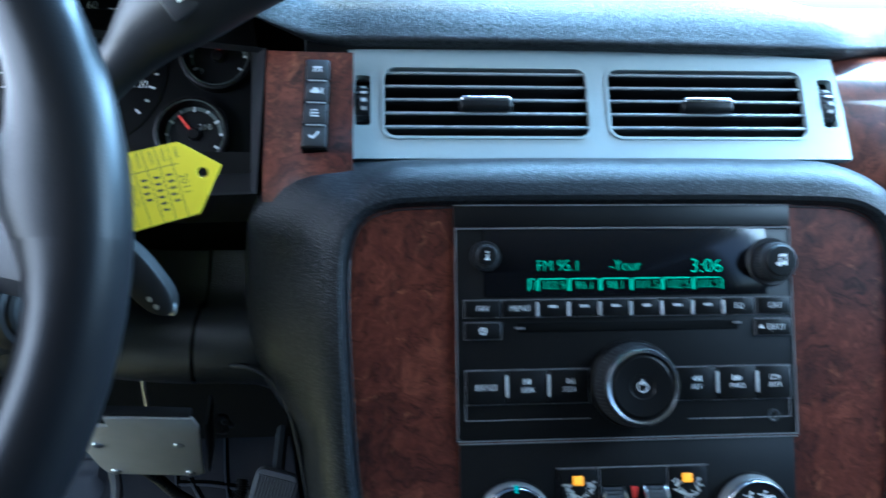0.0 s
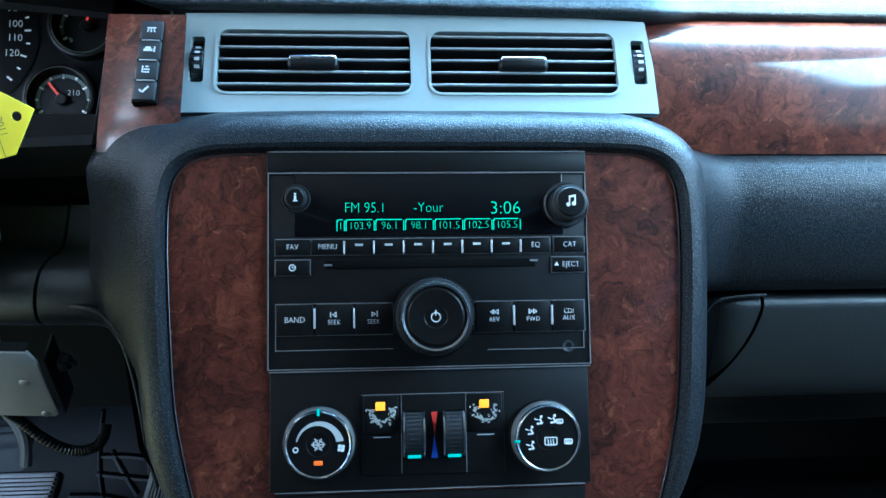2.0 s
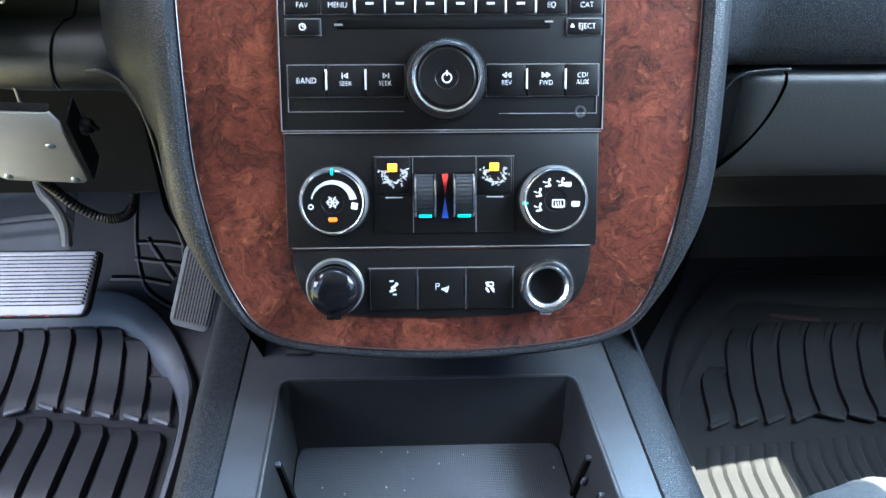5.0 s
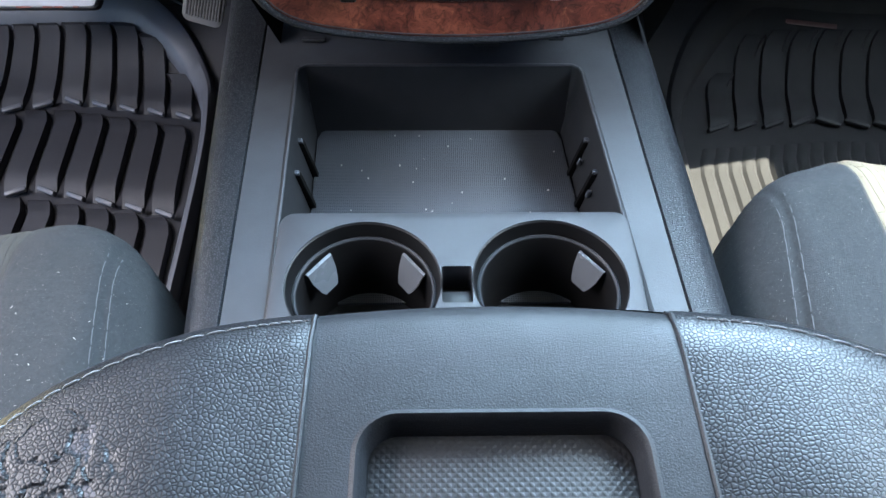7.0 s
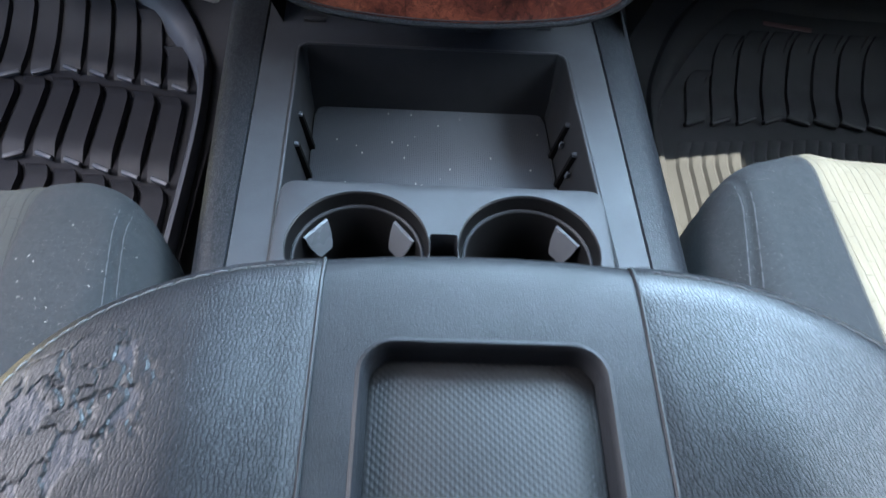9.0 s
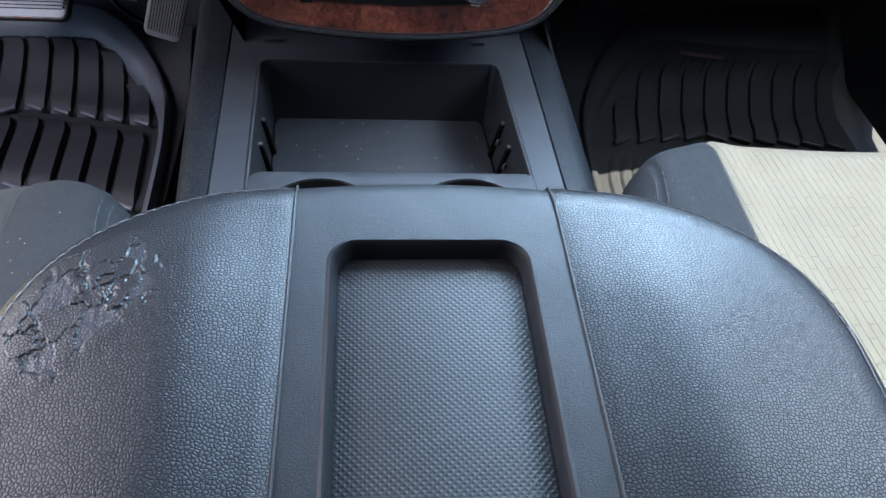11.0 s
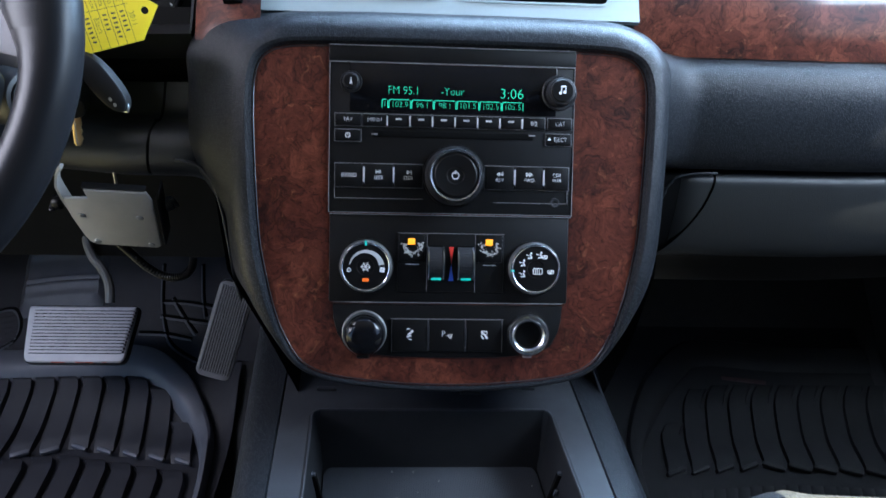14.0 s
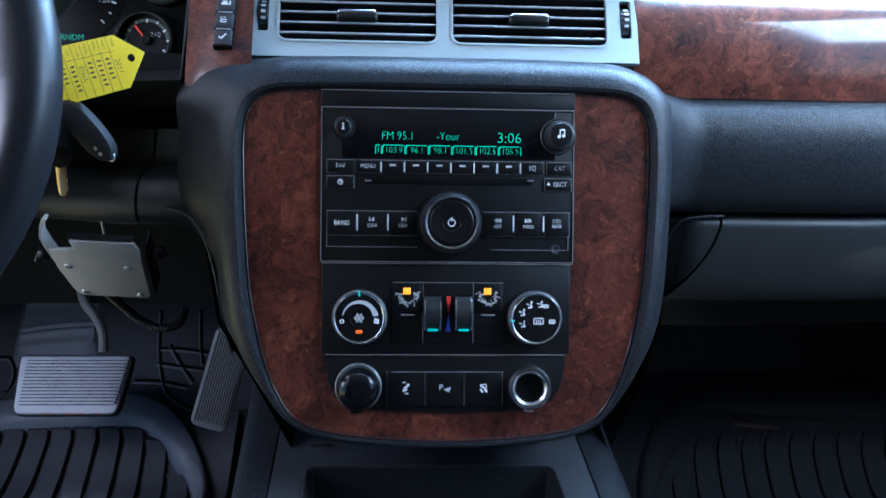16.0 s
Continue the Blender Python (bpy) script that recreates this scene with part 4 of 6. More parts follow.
key_frame(-0.0944, -0.0731, 0.0573, 0.0671, radio)
# a raised near-black strip stands in for the shade inside the slot
part("disc_slot", rbox((0.1290, 0.0052, 0.0014), (0.001, 0.0640, 0.0002), F, 0.0006), GAP, radio, "narrow black disc slot")
for s in (-1, 1):
    part("slot_end", rbox((0.0050, 0.0012, 0.0012), (0.001 + 0.0635 * s, 0.0643 + 0.0008 * s, 0.0010), F, 0.0003), GREY_LINE, radio)
# lower key banks
for txt, sub, u0, u1 in (("BAND", "", -0.0937, -0.0712), ("|<", "SEEK", -0.0702, -0.0474), (">|", "SEEK", -0.0464, -0.0236), ("<<", "REV", 0.0270, 0.0506), (">>", "FWD", 0.0516, 0.0743), ("CD/", "AUX", 0.0753, 0.0953)):
    b = key_cap(u0, u1, 0.0213, 0.0398)
    c = (u0 + u1) / 2
    if sub == "":
        lettering(txt, 0.0050, (c, 0.0305), K, WHITE_INK, b, squeeze=0.9)
    elif txt == "CD/":
        lettering(txt, 0.0042, (c, 0.0333), K, WHITE_INK, b, squeeze=0.9)
        lettering(sub, 0.0042, (c, 0.0292), K, WHITE_INK, b, squeeze=0.9)
    else:
        lettering(sub, 0.0042, (c, 0.0288), K, WHITE_INK, b, squeeze=0.9)
        s = -1 if "<" in txt else 1
        n = 2 if len(txt.strip("|")) == 2 else 1
        for k in range(n):
            base = c + (k - (n - 1) / 2) * 0.0027
            P3 = [(base - 0.0013 * s, 0.0352), (base - 0.0013 * s, 0.0318), (base + 0.0013 * s, 0.0335)]
            P4 = [(base - 0.0008 * s, 0.0344), (base - 0.0008 * s, 0.0326), (base + 0.0005 * s, 0.0335)]
            part("mark", plate(P3, (P4,), 0.0, 0.0004, K), WHITE_INK, b, smooth=0)
        if "|" in txt:
            bar(0.0005, 0.0034, (c + 0.0021 * s, 0.0335), K, WHITE_INK, b)
for u in (-0.0707, -0.0469, 0.0511, 0.0748):
    part("divider", rbox((0.0011, 0.0122, 0.0032), (u, 0.0312, 0.0016), F, 0.0004), GREY_INK, radio)
key_frame(-0.0941, -0.0232, 0.0209, 0.0402, radio)
key_frame(0.0266, 0.0957, 0.0209, 0.0402, radio)
part("fine_line", rbox((0.0705, 0.0004, 0.0008), (-0.0588, 0.0122, 0.0003), F, 0), GREY_LINE, radio, smooth=0)
part("fine_line", rbox((0.0600, 0.0004, 0.0008), (0.0645, 0.0105, 0.0003), F, 0), GREY_LINE, radio, smooth=0)
part("fine_line", rbox((0.0004, 0.0087, 0.0008), (-0.0941, 0.0165, 0.0003), F, 0), GREY_LINE, radio, smooth=0)
part("fine_line", rbox((0.0004, 0.0104, 0.0008), (0.0947, 0.0155, 0.0003), F, 0), GREY_LINE, radio, smooth=0)
part("aux_jack", lathe([(0.0037, 0.0), (0.0036, 0.0006), (0.0030, 0.0007), (0.0022, 0.0002), (0.0016, -0.001), (0, -0.001)], 24, on(F, 0.0848, 0.0114, 0.0001)), SMOOTH, radio, "small round audio jack")
part("top_line", rbox((0.1975, 0.0006, 0.0014), (0, 0.1204, 0.0007), F, 0), GREY_LINE, radio, smooth=0)
part("top_line", rbox((0.1985, 0.0006, 0.0014), (0, 0.1338, -0.0002), F, 0), GREY_LINE, radio, smooth=0)
part("bottom_line", rbox((0.1975, 0.0005, 0.0014), (0, 0.0008, 0.0003), F, 0), GREY_LINE, radio, smooth=0)
for s in (-1, 1):
    part("side_line", rbox((0.0005, 0.119, 0.0014), (0.0986 * s, 0.0605, 0.0001), F, 0), GREY_LINE, radio, smooth=0)
# power knob: chrome ring round a black dished face
pk = part("power_knob", lathe([(0.0252, 0.0), (0.0250, 0.0035), (0.0243, 0.0045)], 64, on(F, 0.0018, 0.0312, 0)), BUTTON, radio)
part("knurled_ring", lathe([(0.0238, 0.0040), (0.0217, 0.0150), (0.0204, 0.0178)], 64, on(F, 0.0018, 0.0312, 0)), HARD, pk)
part("chrome_ring", lathe([(0.0208, 0.0168), (0.0206, 0.0188), (0.0199, 0.0200), (0.0187, 0.0196), (0.0180, 0.0184)], 64, on(F, 0.0018, 0.0312, 0)), CHROME, pk, "bright chrome ring")
part("knob_face", lathe([(0.0183, 0.0190), (0.0178, 0.0182), (0.0168, 0.0187), (0.0160, 0.0192), (0.0100, 0.0184), (0.0070, 0.0182), (0.0064, 0.0176), (0, 0.0175)], 64, on(F, 0.0018, 0.0312, 0)), BUTTON, pk)
PK = on(F, 0.0018, 0.0312, 0.0177)
part("power_mark", join(plate(circle(0.0030, (0, -0.0002), 24), (circle(0.0024, (0, -0.0002), 24),), 0.0, 0.0004, PK), rbox((0.0006, 0.0032, 0.0006), (0, 0.0024, 0.0003), PK, 0)), WHITE_INK, pk, smooth=0)
for k in range(60):
    a = 2 * math.pi * k / 60
    part("knurl", rbox((0.0006, 0.0010, 0.0100), (0, 0, 0), on(F, 0.0018, 0.0312, 0.0105) @ Matrix.Rotation(a, 4, "Z") @ Matrix.Translation((0.02275, 0, 0)) @ Matrix.Rotation(radians(-10.8), 4, "Y"), 0), HARD, pk, smooth=0)


def small_knob(u, v, r, mark, tall=1.0):
    k = part("knob_base", lathe([(r * 1.28, 0.0), (r * 1.27, 0.0015), (r * 1.20, 0.0024), (r * 1.04, 0.0020)], 40, on(F, u, v, 0)), HARD, radio, "dark ring round the knob")
    part("knob_barrel", lathe([(r * 1.02, 0.0010), (r * 0.99, 0.0105 * tall), (r * 0.92, 0.0120 * tall), (r * 0.80, 0.0124 * tall)], 40, on(F, u, v, 0)), HARD, k)
    part("knob_cap", lathe([(r * 0.82, 0.0095 * tall), (r * 0.80, 0.0138 * tall), (r * 0.74, 0.0146 * tall), (r * 0.3, 0.0149 * tall), (0, 0.0149 * tall)], 40, on(F, u, v, 0)), BUTTON, k)
    for j in range(36):
        part("knurl", rbox((0.0005, 0.0008, 0.0075 * tall), (0, 0, 0), on(F, u, v, 0.0064 * tall) @ Matrix.Rotation(2 * math.pi * j / 36, 4, "Z") @ Matrix.Translation((r * 1.0, 0, 0)), 0), HARD, k, smooth=0)
    Q = on(F, u, v, 0.0150 * tall)
    if mark == "i":
        bar(0.0012, 0.0030, (0, -0.0006), Q, WHITE_INK, k)
        bar(0.0012, 0.0011, (0, 0.0020), Q, WHITE_INK, k)
        bar(0.0026, 0.0007, (0, -0.0021), Q, WHITE_INK, k)
    else:
        bar(0.0007, 0.0050, (-0.0012, 0.0004), Q, WHITE_INK, k)
        bar(0.0007, 0.0050, (0.0022, 0.0010), Q, WHITE_INK, k)
        bar(0.0041, 0.0012, (0.0005, 0.0031), Q, WHITE_INK, k, rot=9)
        part("mark", plate(circle(0.0013, (-0.0020, -0.0020), 14), (), 0.0, 0.0003, Q), WHITE_INK, k, smooth=0)
        part("mark", plate(circle(0.0013, (0.0014, -0.0014), 14), (), 0.0, 0.0003, Q), WHITE_INK, k, smooth=0)


small_knob(-0.0815, 0.1045, 0.0068, "i", 0.5)
small_knob(0.0860, 0.1000, 0.0112, "note")

# ---- climate control panel ----
climate = thing("climate_panel", (0, 0.365, 0.435), "black climate control panel with two chrome-ringed dials", "control panel")
part("faceplate", rbox((0.1945, 0.0710, 0.008), (-0.0005, -0.0362, -0.0022), STACK, 0.0012), BLACK, climate)
part("top_line", rbox((0.1960, 0.0005, 0.0012), (0, -0.0006, 0.0004), F, 0), GREY_LINE, climate, smooth=0)
part("bottom_line", rbox((0.187, 0.0005, 0.0012), (-0.001, -0.0718, 0.0004), F, 0), GREY_LINE, climate, smooth=0)


def dial(u, v):
    C = on(F, u, v, 0)
    d = part("dial_base", lathe([(0.0222, 0.0), (0.0220, 0.0020), (0.0214, 0.0028)], 56, C), BUTTON, climate)
    part("dial_body", lathe([(0.0215, 0.0010), (0.0203, 0.0080), (0.0196, 0.0092)], 56, C), STEEL, d, "scuffed silver dial body")
    part("chrome_ring", lathe([(0.0199, 0.0086), (0.0196, 0.0103), (0.0190, 0.0110), (0.0182, 0.0106), (0.0179, 0.0097)], 56, C), CHROME, d, "bright chrome ring")
    part("dial_face", lathe([(0.0181, 0.0100), (0.0120, 0.0104), (0.0070, 0.0104), (0.0066, 0.0098), (0, 0.0098)], 56, C), BUTTON, d)
    return d, on(F, u, v, 0.0105)


d1, Q = dial(-0.0680, -0.0424)
ring = []
for k in range(25):
    a = radians(168 - 158 * k / 24)
    w = 0.0004 + 0.0018 * k / 24
    ring.append((12.8e-3 * math.cos(a), 12.8e-3 * math.sin(a) - 0.0005, w))
outer = [((0.0128 + w) * x / 0.0128, (0.0128 + w) * y / 0.0128) for x, y, w in ring] + [((0.0128 - w) * x / 0.0128, (0.0128 - w) * y / 0.0128) for x, y, w in ring[::-1]]
part("fan_arc", plate(outer, (), 0.0, 0.0004, Q), GREY_INK, d1, "pale swept fan speed arc", smooth=0)
part("mark", plate(circle(0.0017, (-0.0131, -0.0026), 18), (circle(0.0010, (-0.0131, -0.0026), 18),), 0.0, 0.0004, Q), WHITE_INK, d1, smooth=0)
for k in range(4):
    part("fan_mark", plate([(p[0] * 1.0, p[1]) for p in circle(0.0011, (0.0133 + 0.0014 * math.cos(k * math.pi / 2 + 0.6), -0.0022 + 0.0014 * math.sin(k * math.pi / 2 + 0.6)), 10)], (), 0.0, 0.0004, Q), WHITE_INK, d1, smooth=0)
Q0 = on(F, -0.0680, -0.0424, 0.0099)
for k in range(6):
    a = 60 * k
    bar(0.0080, 0.0008, (0.0, 0.0), Q0, WHITE_INK, d1, "snow_mark", rot=a)
    bar(0.0026, 0.0007, (0.0028 * math.cos(radians(a)), 0.0022 * math.sin(radians(a))), Q0, WHITE_INK, d1, "snow_mark", rot=a + 90)
part("pointer", rbox((0.0016, 0.0042, 0.0012), (-0.0680, -0.0424 + 0.0188, 0.0104), F, 0.0003), TEAL, d1, "teal pointer")
part("lamp", rbox((0.0052, 0.0026, 0.0010), (-0.0680, -0.0424 - 0.0105, 0.0104), F, 0.0006), ORANGE, d1, "orange lit mark")
d2, Q = dial(0.0685, -0.0424)
for a, s in ((205, 1), (158, 1), (115, 1), (72, 1)):
    x, y = 0.0112 * math.cos(radians(a)), 0.0112 * math.sin(radians(a))
    bar(0.0011, 0.0034, (x + 0.0006, y), Q, WHITE_INK, d2, "seat_mark", rot=25)
    bar(0.0030, 0.0010, (x - 0.0004, y - 0.0014), Q, WHITE_INK, d2, "seat_mark", rot=8)
    part("seat_mark", plate(circle(0.0008, (x + 0.0008, y + 0.0026), 10), (), 0, 0.0004, Q), WHITE_INK, d2, smooth=0)
    bar(0.0024, 0.0006, (x - 0.0022, y + 0.0010), Q, WHITE_INK, d2, "seat_mark", rot=-20)
for c, w, r in (((0.0016, -0.0018), 0.0078, 0), ((0.0122, -0.0022), 0.0050, 0), ((0.0072, 0.0098), 0.0044, 0)):
    part("screen_mark", plate(rrect(w, w * 0.62, 0.0008, c), (rrect(w - 0.0012, w * 0.62 - 0.0012, 0.0004, c),), 0.0, 0.0004, Q), WHITE_INK, d2, smooth=0)
    for k in (-1, 0, 1):
        bar(0.0005, w * 0.5, (c[0] + k * w * 0.2, c[1] - w * 0.12), Q, WHITE_INK, d2, "screen_mark", rot=8)
part("pointer", rbox((0.0036, 0.0014, 0.0010), (0.0685 - 0.0188, -0.0440, 0.0104), F, 0.0003), TEAL, d2, "teal pointer")
# temperature wheels and worn buttons
part("centre_block", rbox((0.0865, 0.0475, 0.0016), (0.0004, -0.0390, 0.0004), F, 0.0006), BUTTON, climate)
key_frame(-0.0430, 0.0438, -0.0628, -0.0153, climate, BUTTON)
part("fine_line", rbox((0.0870, 0.0004, 0.0010), (0.0004, -0.0153, 0.0010), F, 0), GREY_LINE, climate, smooth=0)
for u in (-0.0190, 0.0202):
    part("fine_line", rbox((0.0004, 0.0470, 0.0010), (u, -0.0390, 0.0010), F, 0), GREY_LINE, climate, smooth=0)
for u in (-0.0115, 0.0125):
    C = on(F, u, -0.0395, -0.0070) @ Matrix.Rotation(radians(90), 4, "Y")
    wv = part("thumbwheel", lathe([(0.0150, -0.0056), (0.0158, -0.0050), (0.0158, 0.0050), (0.0150, 0.0056)], 40, C), SMOOTH, climate)
    for s in (-1, 1):
        part("wheel_rim", lathe([(0.0150, -0.0009), (0.0164, -0.0006), (0.0164, 0.0006), (0.0150, 0.0009)], 40, on(F, u + 0.0060 * s, -0.0395, -0.0070) @ Matrix.Rotation(radians(90), 4, "Y")), CHROME, wv, "chrome rim")
    for k in range(11):
        for j in range(5):
            part("stud", rbox((0.0012, 0.0012, 0.0005), (0, 0, 0), on(F, u + (j - 2) * 0.0020, -0.0395, -0.0070) @ Matrix.Rotation(radians(-50 + 9.5 * k), 4, "X") @ Matrix.Translation((0, 0, 0.0160)), 0), HARD, wv, smooth=0)
    part("well", rbox((0.0140, 0.0290, 0.0020), (u, -0.0395, 0.0006), F, 0.0004), GAP, climate)
    part("marker", rbox((0.0080, 0.0018, 0.0010), (u, -0.0519, 0.0052), F, 0.0003), TEAL, wv, "teal marker")
part("mark", plate([(-0.0010, -0.0262), (0.0028, -0.0262), (0.0009, -0.0400)], (), 0.0, 0.0018, F), RED_INK, climate, "red wedge", smooth=0)
part("mark", plate([(-0.0012, -0.0535), (0.0028, -0.0535), (0.0008, -0.0400)], (), 0.0, 0.0018, F), BLUE_INK, climate, "blue wedge", smooth=0)
rng = random.Random(4)
for u, lamp in ((-0.0310, -0.0316), (0.0318, 0.0313)):
    b = part("button", rbox((0.0212, 0.0225, 0.0022), (u - 0.0002, -0.0270, 0.0012), F, 0.0008), BUTTON, climate)
    part("lamp", rbox((0.0058, 0.0050, 0.0010), (lamp, -0.0219, 0.0027), F, 0.0004), AMBER, b, "amber lit lamp")
    # paint rubbed through round the mark
    for k in range(85):
        a = radians(rng.uniform(150, 395))
        rr = rng.gauss(0.0064, 0.0011)
        bar(rng.uniform(0.0004, 0.0019), rng.uniform(0.0003, 0.0012), (u + 0.0004 + rr * math.cos(a), -0.0262 + rr * 0.9 * math.sin(a)), on(F, 0, 0, 0.0022), WORN_WHITE, b, "worn_spot", rot=rng.uniform(0, 180), t=0.00015)
    bar(0.0105, 0.0006, (u + 0.0002, -0.0405), on(F, 0, 0, 0.0012), GREY_INK, climate, "fine_line")

# ---- lower switch panel ----
sw = thing("switch_panel", (0, 0.34, 0.38), "black switch panel with power sockets and three buttons", "switch panel")
L = on(F, -0.0007, -0.0012, 0)
pan = [(-0.0945, -0.0735), (0.0930, -0.0735), (0.0922, -0.0860), (0.0895, -0.0970), (0.0835, -0.1074), (0.0740, -0.1134), (0.040, -0.1164), (0.0, -0.1172), (-0.040, -0.1164), (-0.0740, -0.1134), (-0.0845, -0.1074), (-0.0907, -0.0970), (-0.0937, -0.0860)]
part("faceplate", plate(pan, (), -0.004, 0.0018, STACK, 0.0006), BLACK, sw)
for k, u in enumerate((-0.0312, -0.0010, 0.0296)):
    b = part("button", rbox((0.0288, 0.0262, 0.0024), (u, -0.0972, 0.0010), L, 0.0008), BUTTON, sw)
    Q = on(L, u, -0.0960, 0.0023)
    if k == 0:
        bar(0.0034, 0.0016, (-0.0002, 0.0004), Q, WHITE_INK, b, rot=35)
        bar(0.0040, 0.0014, (-0.0006, -0.0018), Q, WHITE_INK, b, rot=20)
        bar(0.0026, 0.0008, (-0.0014, 0.0042), Q, WHITE_INK, b)
        bar(0.0026, 0.0008, (0.0006, -0.0044), Q, WHITE_INK, b)
        part("mark", plate(circle(0.0011, (0.0018, 0.0022), 12), (), 0, 0.0003, Q), WHITE_INK, b, smooth=0)
    elif k == 1:
        lettering("P", 0.0064, (-0.0028, 0.0002), Q, WHITE_INK, b)
        for j in range(4):
            bar(0.0006, 0.0010 + 0.0011 * j, (0.0002 + 0.0012 * j, -0.0012 - 0.0001 * j), Q, WHITE_INK, b, rot=-18)
    else:
        part("mark", plate(rrect(0.0048, 0.0030, 0.0008, (0.0, 0.0014)), (rrect(0.0036, 0.0018, 0.0004, (0.0, 0.0014)),), 0.0, 0.0003, Q), WHITE_INK, b, smooth=0)
        bar(0.0012, 0.0034, (-0.0016, -0.0022), Q, WHITE_INK, b, rot=35)
        bar(0.0012, 0.0034, (0.0016, -0.0022), Q, WHITE_INK, b, rot=35)
        bar(0.0008, 0.0074, (0.0, 0.0002), Q, WHITE_INK, b, rot=48)
part("fine_line", rbox((0.0925, 0.0004, 0.0010), (-0.0008, -0.0838, 0.0008), L, 0), GREY_LINE, sw, smooth=0)
for u in (-0.0460, 0.0444):
    part("fine_line", rbox((0.0004, 0.0270, 0.0010), (u, -0.0972, 0.0008), L, 0), GREY_LINE, sw, smooth=0)
for u in (-0.0161, 0.0143):
    part("fine_line", rbox((0.0004, 0.0270, 0.0010), (u, -0.0972, 0.0008), L, 0), GREY_LINE, sw, smooth=0)
    part("divider", rbox((0.0012, 0.0110, 0.0034), (u, -0.0955, 0.0012), L, 0.0004), SMOOTH, sw)
plug = part("socket_ring", lathe([(0.0182, 0.0), (0.0181, 0.0030), (0.0172, 0.0042), (0.0162, 0.0036), (0.0150, 0.0030)], 48, on(L, -0.0680, -0.0952, 0)), STEEL, sw, "chrome ring of the capped socket")
part("socket_cap", lathe([(0.0158, 0.0020), (0.0156, 0.0085), (0.0148, 0.0125), (0.0125, 0.0152), (0.0070, 0.0168), (0, 0.0172)], 48, on(L, -0.0678, -0.0968, 0)), GLASS_BLACK, plug, "glossy black socket cap")
part("cap_tab", rbox((0.0100, 0.0040, 0.0030), (-0.0690, -0.1140, 0.0030), L, 0.0010), BUTTON, plug)
sock = part("socket_ring", lathe([(0.0172, 0.0), (0.0170, 0.0080), (0.0160, 0.0098), (0.0148, 0.0100), (0.0140, 0.0085), (0.0130, 0.0092), (0.0114, 0.0082), (0.0108, 0.0070)], 48, on(L, 0.0652, -0.0955, 0)), CHROME, sw, "chrome ring of the open power socket")
part("socket_barrel", lathe([(0.0112, 0.0076), (0.0104, 0.0012), (0.0060, 0.0006), (0, 0.0006)], 36, on(L, 0.0652, -0.0955, 0)), BLACK, sock)
part("socket_tab", rbox((0.0070, 0.0040, 0.0040), (0.0650, -0.1125, 0.0030), L, 0.0008), STEEL, sock)

# ---- centre console ----
console = thing("center_console", (0, 0.15, 0), "dark grey plastic center console with open tray and cup holders", "console")


def lin(y, y0, a, y1, b):
    return a + (b - a) * (y - y0) / (y1 - y0)


def cl(y):
    return lin(y, 0.14, -0.1600, 0.44, -0.1825)


def cr(y):
    return lin(y, 0.14, 0.1590, 0.44, 0.1560)


def sl(y):
    return lin(y, 0.14, -0.1345, 0.40, -0.1430)


def sr(y):
    return lin(y, 0.14, 0.1285, 0.40, 0.1215)


def tl(y):
    return lin(y, 0.14, -0.1085, 0.352, -0.1145)


def tr(y):
    return lin(y, 0.14, 0.1065, 0.352, 0.0945)


ZC = 0.2905
ys = [-0.36 + 0.92 * k / 46 for k in range(47)]
left_rings, right_rings = [], []
for y in ys:
    a, s = cl(y), sl(y) - 0.0006
    left_rings.append([(a - 0.004, y, -0.03), (a - 0.003, y, 0.20), (a, y, 0.270), (a + 0.003, y, 0.282), (a + 0.009, y, 0.2885), (a + 0.017, y, ZC + 0.0005), (s - 0.001, y, ZC + 0.0006), (s, y, ZC - 0.001), (s, y, ZC - 0.02)])
    a, s = cr(y), sr(y) + 0.0006
    right_rings.append([(a + 0.004, y, -0.03), (a + 0.003, y, 0.20), (a, y, 0.270), (a - 0.003, y, 0.282), (a - 0.009, y, 0.2885), (a - 0.017, y, ZC + 0.0005), (s + 0.001, y, ZC + 0.0006), (s, y, ZC - 0.001), (s, y, ZC - 0.02)])
part("side_panel", loft(left_rings, False, False), VINYL, console, "grained side panel")
part("side_panel", loft(right_rings, False, False), VINYL, console, "grained side panel")
part("seam_gap", loft([[(sl(y) - 0.004, y, ZC - 0.004), (sl(y) + 0.004, y, ZC - 0.004)] for y in ys], False, False), GAP, console)
part("seam_gap", loft([[(sr(y) - 0.004, y, ZC - 0.004), (sr(y) + 0.004, y, ZC - 0.004)] for y in ys], False, False), GAP, console)

# inner panel with the tray opening through it
NY = 30
open_l = [(tl(0.030 + (0.345 - 0.030) * k / NY), 0.030 + (0.345 - 0.030) * k / NY) for k in range(NY + 1)]
open_r = [(tr(0.030 + (0.345 - 0.030) * k / NY), 0.030 + (0.345 - 0.030) * k / NY) for k in range(NY + 1)]
front = [(tl(0.35) + 0.0015, 0.350), (tl(0.35) + 0.006, 0.3535)] + [(tr(0.35) - 0.006, 0.3535), (tr(0.35) - 0.0015, 0.350)]
opening = open_l + front + open_r[::-1]
panel = [(sl(y), y) for y in ys if y > 0.0] + [(sr(y), y) for y in ys[::-1] if y > 0.0]
part("inner_panel", plate(panel, (opening,), ZC - 0.006, ZC), SMOOTH, console)
rings = []
for dz, d in ((0.0003, -0.0022), (0.0011, -0.0008), (0.0004, 0.0008), (-0.003, 0.0018), (-0.03, 0.0050), (-0.068, 0.0085)):
    ins = inset(opening, d)
    rings.append([(x, y, ZC + dz) for x, y in ins])
part("tray_wall", loft(rings, True, False), TRAY_SHADE, console)
